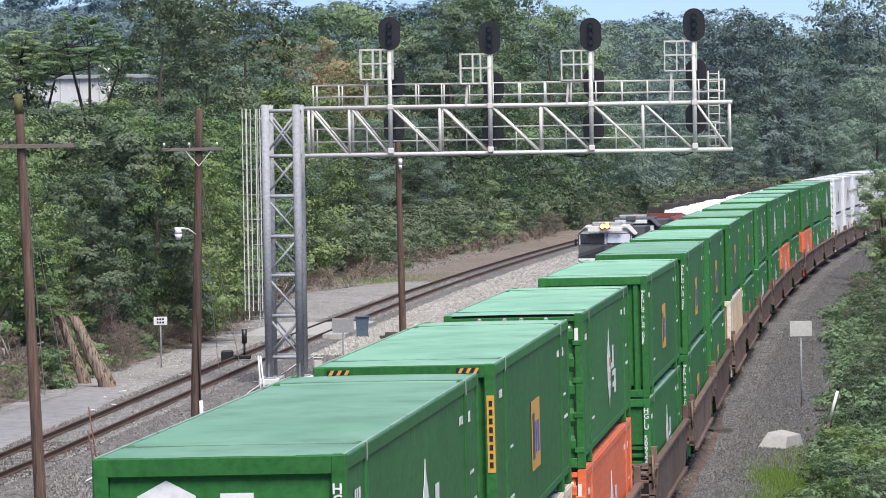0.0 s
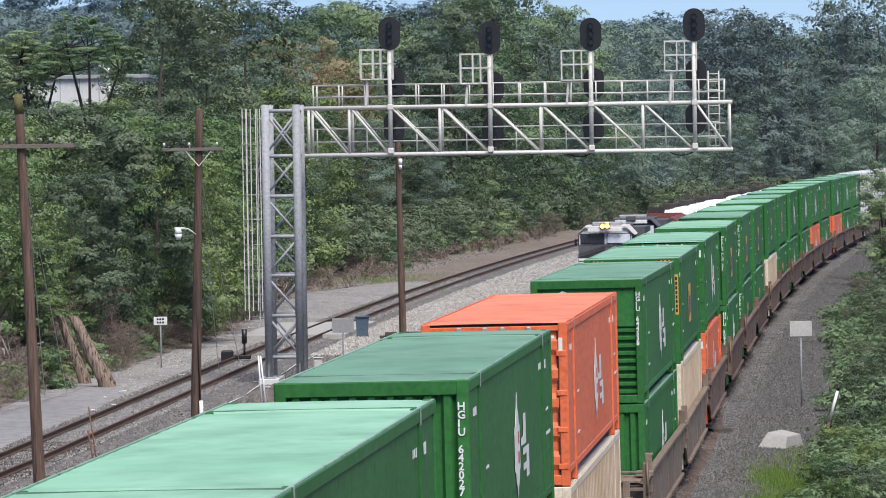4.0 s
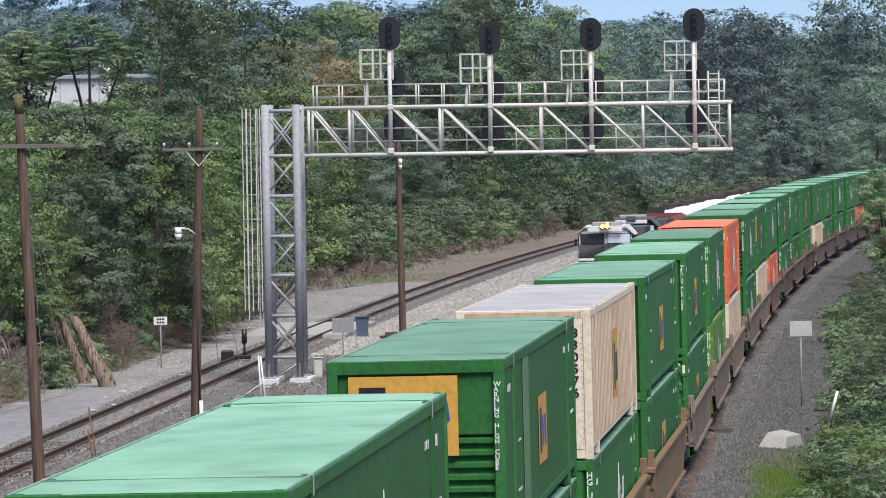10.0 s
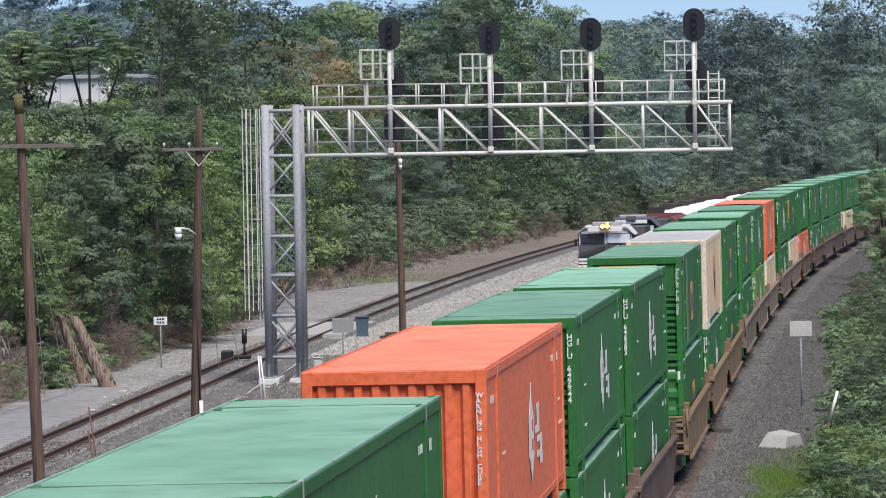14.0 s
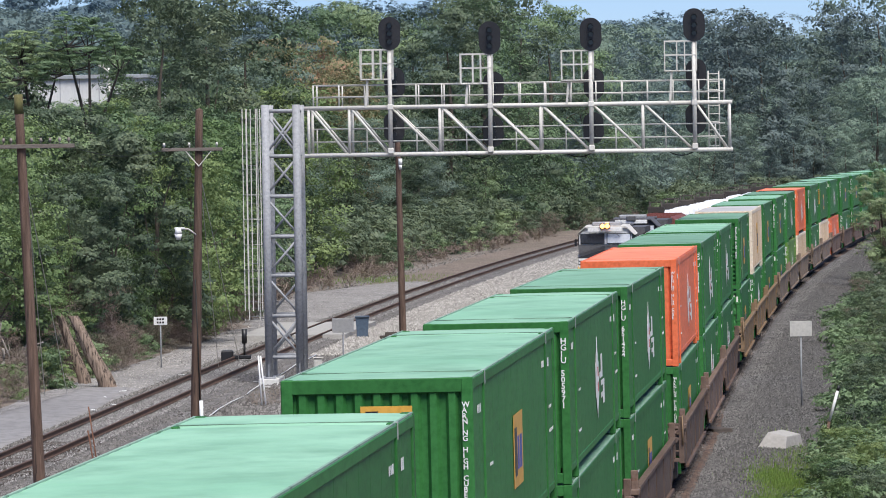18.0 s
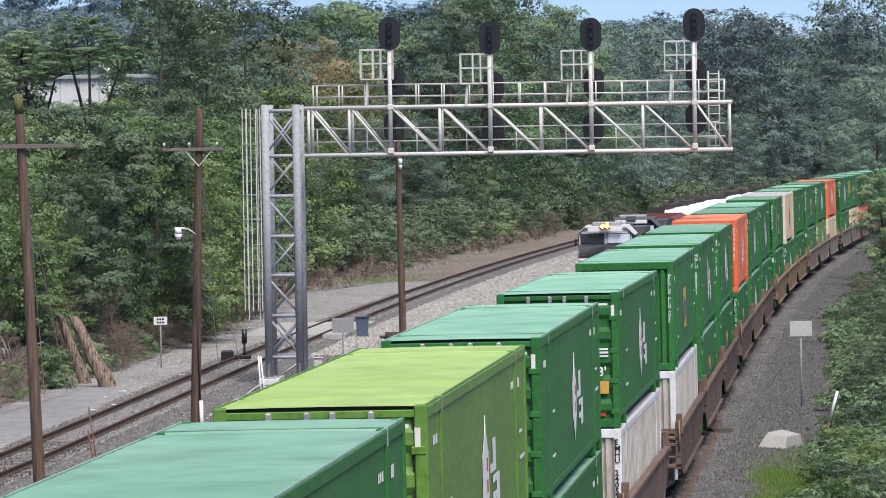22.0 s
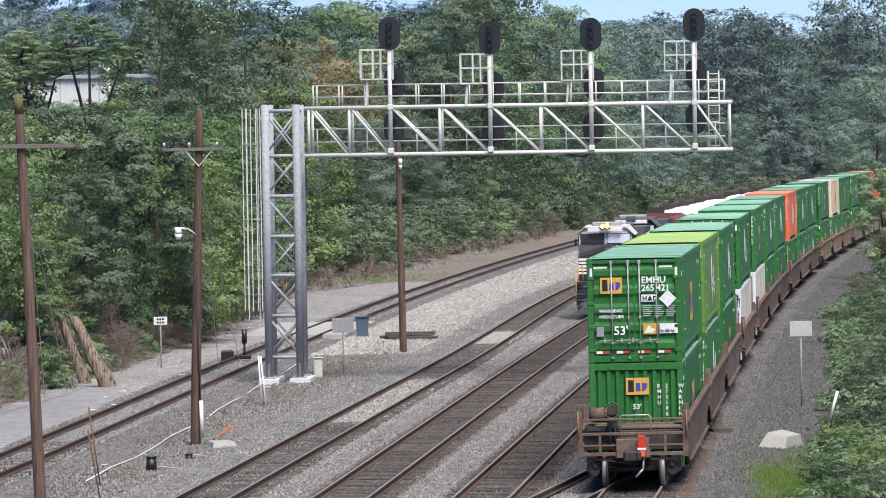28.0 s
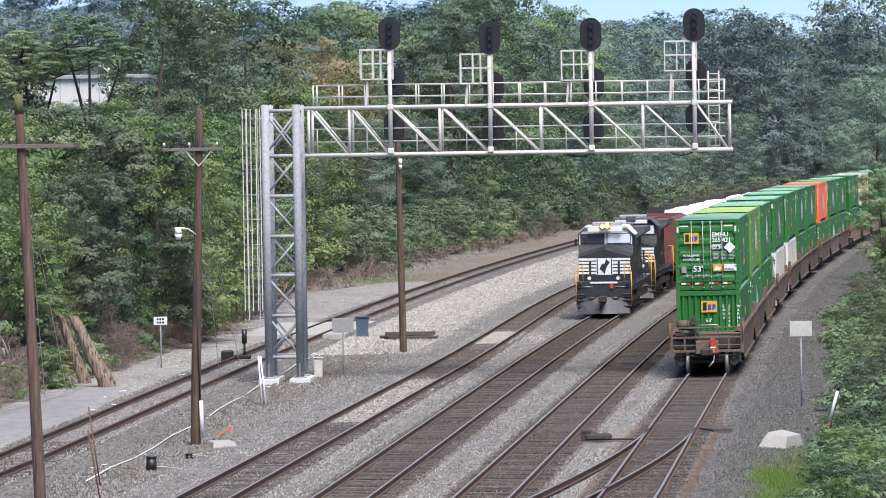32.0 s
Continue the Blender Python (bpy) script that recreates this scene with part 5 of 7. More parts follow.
def locomotive(y_front, lead, label):
    ob = thing("locomotive", label, "locomotive", "locomotives of the waiting train", on_second(y_front))
    # frame, pilot and plow
    part("underframe", bx((-1.45, 0.6, 1.25), (1.45, 21.6, 1.62), 0.03), LOCO_BLACK, ob)
    part("pilot", bx((-1.5, 0.35, 0.95), (1.5, 0.65, 1.85), 0.03), LOCO_BLACK, ob)

    def plow():
        bm = bmesh.new()
        top = [(-1.5, 0.55), (-0.75, 0.3), (0.0, 0.1), (0.75, 0.3), (1.5, 0.55)]
        low = [(-1.38, 0.35), (-0.7, 0.02), (0.0, -0.25), (0.7, 0.02), (1.38, 0.35)]
        a = [bm.verts.new((x, y, 1.0)) for x, y in top]
        b = [bm.verts.new((x, y, 0.1)) for x, y in low]
        c = [bm.verts.new((x, y + 0.08, 0.1)) for x, y in low]
        d = [bm.verts.new((x, y + 0.08, 1.0)) for x, y in top]
        for i in range(4):
            bm.faces.new((a[i], a[i + 1], b[i + 1], b[i]))
            bm.faces.new((c[i], c[i + 1], d[i + 1], d[i]))
        return bm
    part("plow", plow(), LOCO_GREY, ob, "dusty grey snow plow")
    part("coupler", box(bx((-0.16, -0.3, 0.75), (0.16, 0.5, 1.05), 0.03), (-0.25, -0.6, 0.72), (0.2, -0.25, 1.08), 0.05), GRIME, ob)
    for s in (-1, 1):
        part("step_well", bx((s * 1.05, 0.4, 0.5), (s * 1.5, 0.95, 1.3), 0.02), LOCO_BLACK, ob)
        for k in range(3):
            part("step", bx((s * 1.02, 0.3, 0.5 + k * 0.32), (s * 1.52, 0.62, 0.54 + k * 0.32)), LOCO_GREY, ob)
        part("handrail", tube(tube(tube(bmesh.new(), (s * 1.5, 0.3, 0.75), (s * 1.5, 0.3, 2.35), 0.028), (s * 1.5, 0.3, 2.35), (s * 1.12, 0.35, 2.75), 0.028), (s * 1.12, 0.35, 2.75), (s * 1.12, 0.35, 1.85), 0.028), YELLOW, ob, "yellow handrail")

        part("air_hose", sweep([(s * (0.25 + 0.75 * i / 8), 0.2, 1.2 - 0.3 * math.sin(math.pi * i / 8)) for i in range(9)], 0.035), RUBBER_AND_SHADE, ob)
        part("ditch_light", tube(bmesh.new(), (s * 0.78, 0.28, 2.02), (s * 0.78, 0.4, 2.02), 0.1, n=14), WHITE, ob)
        part("coil_ring", sweep([(s * 1.3 + 0.1 * math.cos(g), 0.3, 1.62 + 0.1 * math.sin(g)) for g in [2 * math.pi * i / 12 for i in range(13)]], 0.03), RUBBER_AND_SHADE, ob)
        part("grab_iron", tube(bmesh.new(), (s * 1.25, 0.33, 1.55), (s * 0.6, 0.33, 1.55), 0.02), ROD, ob)
    part("deck_plate", bx((-0.75, 0.3, 1.72), (0.75, 0.38, 1.82), 0.01), WHITE, ob, "white-edged deck plate")
    part("marker", bx((0.32, 0.28, 1.45), (0.52, 0.36, 1.7), 0.01), RED, ob, "small red plate")
    # nose with peaked top
    nose = part("nose", prism([(1.15, [(-1.38, 1.85), (1.38, 1.85), (1.42, 3.15), (0.0, 3.55), (-1.42, 3.15)]), (2.5, [(-1.48, 1.85), (1.48, 1.85), (1.5, 3.3), (0.0, 3.75), (-1.5, 3.3)])]), LOCO_BLACK, ob)
    for k in range(5):
        z = 2.22 + k * 0.185
        for s in (-1, 1):
            part("stripe", bx((s * 0.45, 1.132, z), (s * 1.4, 1.15, z + 0.12)), DECAL, nose, "white stripe")
    part("nose_panel", bx((-0.45, 1.13, 2.18), (0.45, 1.148, 3.08)), DECAL, nose, "white nose panel")
    for pts in ([(-0.28, 2.5), (-0.1, 2.35), (0.0, 2.2), (0.12, 2.6), (0.3, 2.85), (0.2, 2.95), (0.1, 3.05), (0.02, 2.8), (-0.15, 2.75)],
                [(-0.84, 2.2), (-0.72, 2.2), (-0.72, 2.9), (-0.84, 2.9)], [(-0.42, 2.2), (-0.36, 2.2), (-0.36, 3.06), (-0.42, 3.06)],
                [(0.36, 2.2), (0.42, 2.2), (0.42, 3.06), (0.36, 3.06)], [(0.72, 2.2), (0.84, 2.2), (0.84, 2.9), (0.72, 2.9)]):
        part("nose_emblem", poly(pts, "y", 1.118, 0.012), LOCO_BLACK, nose, "plain black emblem shape")
    # cab
    cab = part("cab", prism([(2.5, [(-1.5, 1.85), (1.5, 1.85), (1.5, 4.3), (1.15, 4.68), (-1.15, 4.68), (-1.5, 4.3)]), (5.3, [(-1.52, 1.85), (1.52, 1.85), (1.52, 4.35), (1.15, 4.75), (-1.15, 4.75), (-1.52, 4.35)])]), LOCO_BLACK, ob)
    part("cab_roof", prism([(2.3, [(-1.6, 4.3), (-1.15, 4.7), (1.15, 4.7), (1.6, 4.3), (1.15, 4.78), (-1.15, 4.78)]), (5.4, [(-1.6, 4.34), (-1.15, 4.76), (1.15, 4.76), (1.6, 4.34), (1.15, 4.84), (-1.15, 4.84)])]), STEEL_WHITE if lead else LOCO_GREY, cab)
    part("visor", poly([(-1.5, 3.2), (0.0, 3.72), (1.5, 3.2), (1.5, 3.78), (-1.5, 3.78)], "y", 2.475, 0.02), LOCO_GREY, cab, "dusty grey sill under the windscreen")
    if lead:
        part("brow", poly([(-1.44, 3.8), (1.44, 3.8), (1.46, 4.32), (1.14, 4.69), (-1.14, 4.69), (-1.46, 4.32)], "y", 2.46, 0.03), WHITE, cab, "pale panel round the windscreen")
    for s in (-1, 1):
        frame_ = part("window_frame", bx((s * 0.06, 2.43, 3.83), (s * 1.38, 2.455, 4.4), 0.02), LOCO_GREY, cab)
        part("windscreen", bx((s * 0.1, 2.4, 3.87), (s * 1.34, 2.428, 4.36), 0.01), PANE if s > 0 else GLASS_DARK, frame_)
        part("side_window", bx((s * 1.5, 3.2, 3.6), (s * 1.545, 4.6, 4.15), 0.01), GLASS_DARK, cab)
        part("mirror", bx((s * 1.6, 2.75, 3.7), (s * 1.72, 2.8, 4.1), 0.01), LOCO_BLACK, cab)
        part("wiper", beam(bmesh.new(), (s * 0.5, 2.4, 4.45), (s * 0.8, 2.4, 4.2), 0.015), LOCO_BLACK, cab)
    part("number_board", bx((-0.95, 2.1, 4.5), (0.95, 2.2, 4.72), 0.01), DECAL, cab, "white number board with grey bars")
    head = part("headlight_case", bx((-0.28, 2.0, 4.66), (0.28, 2.3, 4.95), 0.03), LOCO_GREY, cab)
    if lead:
        part("headlight", tube(tube(bmesh.new(), (-0.13, 1.97, 4.8), (-0.13, 2.02, 4.8), 0.12, n=14), (0.13, 1.97, 4.8), (0.13, 2.02, 4.8), 0.12, n=14), HEADLIGHT, head, "lit amber headlight")
        part("beacon", tube(bmesh.new(), (0.1, 2.6, 4.82), (0.1, 2.6, 5.0), 0.12, 0.08, n=12), HEADLIGHT, cab, "lit amber beacon")
    # hood and roof gear
    hood = part("hood", prism([(5.3, [(-0.95, 1.6), (0.95, 1.6), (0.95, 4.2), (0.7, 4.45), (-0.7, 4.45), (-0.95, 4.2)]), (20.6, [(-0.95, 1.6), (0.95, 1.6), (0.95, 4.2), (0.7, 4.45), (-0.7, 4.45), (-0.95, 4.2)])]), LOCO_BLACK, ob)
    for k in range(6):
        y = 6.2 + k * 1.4
        part("hood_door", bx((0.95, y, 1.9), (0.975, y + 1.2, 3.9), 0.01), LOCO_BLACK, hood)
    for k in range(5):
        part("stripe", bx((0.975, 6.0, 2.3 + k * 0.2), (0.985, 8.0, 2.4 + k * 0.2)), DECAL, hood, "white stripe")
    part("radiator", prism([(14.5, [(-1.5, 4.2), (-0.95, 3.85), (0.95, 3.85), (1.5, 4.2), (1.5, 4.5), (-1.5, 4.5)]), (20.4, [(-1.5, 4.2), (-0.95, 3.85), (0.95, 3.85), (1.5, 4.2), (1.5, 4.5), (-1.5, 4.5)])]), LOCO_GREY, ob)
    part("exhaust_stack", bx((-0.35, 11.5, 4.4), (0.35, 12.7, 4.72), 0.04), GRIME, ob)
    part("air_intake", bx((-0.9, 6.0, 4.1), (0.9, 9.5, 4.6), 0.05), LOCO_GREY, ob)
    for k in range(3):
        part("horn", tube(bmesh.new(), (-0.5 + 0.2 * k, 7.0, 4.72), (-0.5 + 0.2 * k, 6.5, 4.75), 0.04, 0.1, n=10), ROD, ob)
    part("roof_unit", bx((-0.8, 3.4, 4.78), (0.8, 4.8, 5.0), 0.05), STEEL_GREY, ob, "grey roof unit")
    part("roof_box", bx((-0.6, 9.8, 4.4), (0.6, 11.2, 4.75), 0.04), STEEL_GREY, ob)
    for s in (-1, 1):
        part("roof_fan", bar((0.0, 15.8 + s * 1.4, 4.5), (0.0, 15.8 + s * 1.4, 4.66), 0.7, n=18), LOCO_GREY, ob)
        part("grille", bx((s * 0.96, 8.6, 3.9), (s * 1.0, 12.5, 4.15), 0.01), GRIME, ob)
    # running gear
    part("fuel_tank", prism([(8.2, [(-1.35, 1.25), (-1.35, 0.7), (-1.0, 0.3), (1.0, 0.3), (1.35, 0.7), (1.35, 1.25)]), (13.4, [(-1.35, 1.25), (-1.35, 0.7), (-1.0, 0.3), (1.0, 0.3), (1.35, 0.7), (1.35, 1.25)])]), GRIME, ob)
    for yc in (4.2, 17.6):
        for s in (-1, 1):
            part("truck_side", bx((s * 1.1, yc - 2.6, 0.55), (s * 1.3, yc + 2.6, 0.95), 0.05), GRIME, ob)
        for d in (-1.9, 0, 1.9):
            wheelset(ob, yc + d, 0.5)
    for s in (-1, 1):
        for y in (1.1, 5.6, 9.0, 12.5, 16.0, 20.8):
            part("stanchion", bar((s * 1.42, y, 1.6), (s * 1.42, y, 2.65), 0.02, n=6), YELLOW if y in (1.1, 20.8) else LOCO_BLACK, ob)
        part("side_rail", bar((s * 1.42, 5.6, 2.65), (s * 1.42, 20.8, 2.65), 0.02, n=6), LOCO_BLACK, ob)
        part("rear_rail", tube(tube(bmesh.new(), (s * 1.46, 21.4, 0.7), (s * 1.46, 21.4, 2.7), 0.03), (s * 1.46, 21.4, 2.7), (s * 1.1, 21.5, 2.7), 0.03), YELLOW, ob, "yellow handrail")
    return ob


locomotive(247.0, True, "black diesel locomotive with white-striped nose and lit headlight")
locomotive(270.5, False, "second black diesel locomotive coupled behind the first")

BROWN_CAR = paint("boxcar_brown", (0.16, 0.045, 0.035), (0.2, 0.07, 0.055), 0.65, rust=(0.1, 0.05, 0.035), vary=0.08)


def hopper(y0):
    ob = thing("hopper_car", "brown covered hopper car behind the locomotives", "railway car", "cars of the waiting train", on_second(y0))
    body = part("body", prism([(0.8, [(-1.5, 1.5), (1.5, 1.5), (1.52, 4.25), (1.1, 4.5), (-1.1, 4.5), (-1.52, 4.25)]), (15.4, [(-1.5, 1.5), (1.5, 1.5), (1.52, 4.25), (1.1, 4.5), (-1.1, 4.5), (-1.52, 4.25)])]), BROWN_CAR, ob)
    for k in range(10):
        part("side_rib", bx((1.51, 1.2 + k * 1.5, 1.5), (1.58, 1.3 + k * 1.5, 4.25)), BROWN_CAR, body)
        part("roof_rib", bx((-1.1, 1.2 + k * 1.5, 4.5), (1.1, 1.32 + k * 1.5, 4.56)), BROWN_CAR, body)
    part("end_frame", bx((-1.4, 0.2, 1.0), (1.4, 15.9, 1.4), 0.03), GRIME, ob)
    part("spray_mark", poly([(3.0, 1.9), (3.8, 1.8), (4.2, 2.6), (3.7, 3.2), (3.2, 2.7)], "x", 1.525, 0.01), DECAL, body, "white sprayed blotch")
    truck(ob, 2.2)
    truck(ob, 13.9)


hopper(294.0)
WRAP = paint("white_tarpaulin", (0.8, 0.81, 0.83), (0.72, 0.73, 0.76), 0.55, big=0.8, bump=0.6, bscale=2.5, vary=0.04)


def flat_car(y0):
    ob = thing("bulkhead_flat_car", "dark bulkhead flat car with a white wrapped load", "railway car", "cars of the waiting train", on_second(y0))
    part("deck", bx((-1.45, 0.4, 1.0), (1.45, 17.4, 1.3), 0.03), GRIME, ob)
    for y in (1.2, 16.4):
        for s in (-1, 1):
            part("stake", bx((s * 1.3, y - 0.1, 1.3), (s * 1.5, y + 0.1, 4.75 if s < 0 else 2.6), 0.02), GRIME, ob)
        part("headboard", bx((-1.5, y - 0.1, 4.5), (-0.35, y + 0.1, 4.92), 0.03), GRIME, ob)
        part("headboard_rail", bx((-1.45, y + 0.3, 5.2), (-0.5, y + 0.36, 5.27), 0.01), GRIME, ob)
        for s in (-1, 1):
            part("headboard_stay", beam(bmesh.new(), (-0.95 + s * 0.4, y, 4.9), (-0.95 + s * 0.4, y + 0.33, 5.25), 0.08), GRIME, ob)
    r = random.Random(int(y0))
    for y, long in ((1.7, 4.2), (6.6, 4.4), (11.7, 4.2)):
        secs = []
        for i in range(5):
            k = r.uniform(0.93, 1.02) * (0.93 if i in (0, 4) else 1)
            h = 1.3 + 3.2 * k
            secs.append((y + long * i / 4, [(-1.4 * k, 1.3), (1.44 * k, 1.3), (1.46 * k, h - 0.25), (1.2, h + 0.1), (0.3, h + 0.15 + 0.1 * r.random()), (-0.5, h + 0.1), (-1.34 * k, h - 0.35)]))
        part("wrapped_load", prism(secs), WRAP, ob, "white wrapped load")
    truck(ob, 2.4)
    truck(ob, 15.4)


for k in range(8):
    flat_car(311.0 + 18.2 * k)


# ---- woods, bushes and grass ----
def leaf_mesh(name, seed, lobes, count, size, material, twigs=False, tufts=11, flat=0.6, inner=0.2):
    """Small leaf blades in tufts on the outsides of overlapping lobes (x, y, z, radius), with larger leaves deep inside."""
    r = np.random.default_rng(seed)
    L = np.array(lobes, float)
    T = np.repeat(L, tufts, 0)
    g = r.normal(size=(len(T), 3))
    g /= np.linalg.norm(g, axis=1)[:, None]
    g[:, 2] = np.where(g[:, 2] < -0.3, -g[:, 2], g[:, 2])
    T = np.concatenate([T[:, :3] + g * (T[:, 3] * r.uniform(0.62, 1.02, len(T)))[:, None] * (1, 1, 0.8), (T[:, 3] * r.uniform(0.2, 0.44, len(T)))[:, None]], 1)
    k_in = int(count * inner)
    d = r.normal(size=(count, 3))
    d /= np.linalg.norm(d, axis=1)[:, None]
    pick = r.choice(len(T), count - k_in, p=T[:, 3] ** 2 / (T[:, 3] ** 2).sum())
    out = g[pick]
    d[k_in:, 2] = np.where((d[k_in:, 2] < 0) & (r.random(count - k_in) < 0.7), -d[k_in:, 2], d[k_in:, 2])
    p_out = T[pick, :3] + d[k_in:] * (T[pick, 3] * r.uniform(0.5, 1.12, count - k_in))[:, None] * (1, 1, flat)
    deep = r.choice(len(L), k_in, p=L[:, 3] ** 2 / (L[:, 3] ** 2).sum())
    p_in = L[deep, :3] + d[:k_in] * (L[deep, 3] * r.uniform(0.3, 0.62, k_in))[:, None] * (1, 1, 0.8)
    p = np.concatenate([p_in, p_out])
    lean = np.concatenate([d[:k_in], 0.45 * d[k_in:] + 0.8 * out])
    n = lean + r.normal(size=d.shape) * 0.3 + (0, 0, 0.3)
    n /= np.linalg.norm(n, axis=1)[:, None]
    u = np.cross(n, r.normal(size=n.shape))
    u /= np.linalg.norm(u, axis=1)[:, None]
    v = np.cross(n, u)
    s = size * r.uniform(0.6, 1.35, count)[:, None]
    s[:k_in] *= 1.35
    u, v = u * s, v * s * r.uniform(0.5, 0.85, count)[:, None]
    if twigs:
        u, v = (u + d * s * 0.7 + (0, 0, 0.02)) * 1.9, v * 0.2
    bend = n * s * 0.18
    verts = np.stack([p - u, p + u * 0.3 - v + bend, p + u * 0.7 + v + bend], 1).reshape(-1, 3)
    index = np.arange(len(verts))
    me = bpy.data.meshes.new(name)
    me.vertices.add(len(verts))
    me.vertices.foreach_set("co", verts.ravel())
    k = len(index) // 3
    me.loops.add(k * 3)
    me.loops.foreach_set("vertex_index", index)
    me.polygons.add(k)
    me.polygons.foreach_set("loop_start", np.arange(k) * 3)
    me.update(calc_edges=True)
    me.validate()
    me.materials.append(material)
    return me


def tree_kind(seed, h, spread, lobes_n, count, size, material, label, low=0.22, category="tree", name="tree", limbs=5):
    """A tree of height h: tapered trunk with limbs, and a crown of lobes between low * h and h."""
    r = random.Random(seed)
    ob = thing(name, label, category, "trees of the woods" if name == "tree" else "bushes along the tracks")
    lobes = []
    for i in range(lobes_n):
        f = (i + 0.5) / lobes_n
        z = low + (1 - low) * (1 - (1 - f) ** 1.15)
        wide = spread * math.sqrt(max(0.06, 1 - abs((z - (low + 0.33 * (1 - low))) / (1.02 - low)) ** 1.9))
        k = i * 2.4 + r.uniform(-0.7, 0.7)
        q = wide * r.uniform(0.2, 0.85)
        rad = spread * r.uniform(0.36, 0.58) * (1.15 - 0.4 * z)
        lobes.append((q * math.cos(k), q * math.sin(k), min(z * h, h - rad * 0.75), rad))
    part("crown", leaf_mesh("crown", seed, lobes, count, size, material, twigs=material is TWIG), None, ob)
    bm = bmesh.new()
    base = 0.021 * h * (1 if name == "tree" else 0.5)
    pts = [Vector((0.12 * h * 0.1 * math.sin(i * 1.7 + seed), 0.12 * h * 0.1 * math.cos(i * 1.3 + seed), h * 0.78 * i / 5 - (0.4 if i == 0 else 0))) for i in range(6)]
    for i in range(5):
        tube(bm, pts[i], pts[i + 1], base * (1 - 0.17 * i), base * (1 - 0.17 * (i + 1)), n=8, caps=False)
    for i in range(limbs):
        lb = lobes[(i * 3 + 1) % lobes_n]
        t = r.uniform(0.25, 0.62)
        start = pts[0].lerp(pts[-1], t)
        end = Vector(lb[:3])
        mid = start.lerp(end, 0.5) + Vector((0, 0, 0.04 * h))
        tube(bm, start, mid, base * 0.24, base * 0.15, n=5, caps=False)
        tube(bm, mid, end, base * 0.15, base * 0.06, n=5, caps=False)
    part("trunk", bm, BARK, ob)
    return ob


def set_plant(kind, x, y, h, turn, first):
    """Puts a plant of a kind (built 10 units high) with height h."""
    m = pose(x, y, ground_z(x, y) - 0.1, 0, 0, turn) @ Matrix.Scale(h / 10, 4)
    if first:
        kind.matrix_basis = m
        return kind
    keep = kind.scale.copy()
    kind.scale = (1, 1, 1)
    ob = copy_thing(kind, m)
    kind.scale = keep
    return ob


BROAD = "tall broadleaf tree with dense dark green crown"
FRESH = "broadleaf tree with fresh yellow-green leaves"
NEAR_KINDS = [tree_kind(s, 10, w, n, 15000, 0.083, m, lab, lo) for s, w, n, m, lab, lo in (
    (1, 3.0, 20, LEAF_MID, BROAD, 0.1), (2, 2.6, 17, LEAF_DARK, BROAD, 0.08), (3, 3.3, 22, LEAF_LIGHT, FRESH, 0.1), (4, 2.8, 18, LEAF_MID, BROAD, 0.16), (5, 3.4, 16, LEAF_DARK, "spreading tree with open layered crown", 0.3))]
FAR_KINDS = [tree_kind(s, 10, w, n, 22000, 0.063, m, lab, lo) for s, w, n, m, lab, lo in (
    (11, 3.0, 24, LEAF_MID, BROAD, 0.06), (12, 2.7, 20, LEAF_DARK, BROAD, 0.06), (13, 3.2, 24, LEAF_HAZE, "tall distant broadleaf tree with haze in its leaf colour", 0.08), (14, 2.8, 22, LEAF_DARK, BROAD, 0.1))]
# far trees whose leaf colours carry the air haze
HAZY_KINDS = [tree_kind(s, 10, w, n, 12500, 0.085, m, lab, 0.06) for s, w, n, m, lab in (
    (18, 3.0, 24, LEAF_BLUE_HAZE, "tall distant broadleaf tree with haze in its leaf colour"), (19, 2.8, 22, LEAF_BLUE_HAZE, "tall broadleaf tree with blue haze in its leaf colour"), (20, 3.2, 24, LEAF_HAZE, "tall distant broadleaf tree with haze in its leaf colour"))]
FAR_LIGHT = tree_kind(17, 10, 3.2, 22, 12000, 0.085, LEAF_LIGHT, FRESH, 0.06)
RUSTY_KIND = tree_kind(15, 10, 2.8, 26, 14000, 0.075, LEAF_RUST, "broadleaf tree with some reddish withered leaves", 0.1)
SHRUB_KINDS = [tree_kind(s, 10, w, 14, 4200, 0.25, m, lab, 0.02, "bush", "bush", 4) for s, w, m, lab in (
    (21, 5.5, LEAF_MID, "dense green bush at the edge of the woods"), (22, 6.5, LEAF_DARK, "dark green bush at the edge of the woods"), (23, 6.0, LEAF_LIGHT, "bright green bush beside the track"), (24, 6.0, TWIG, "dry brown leafless brush"))]


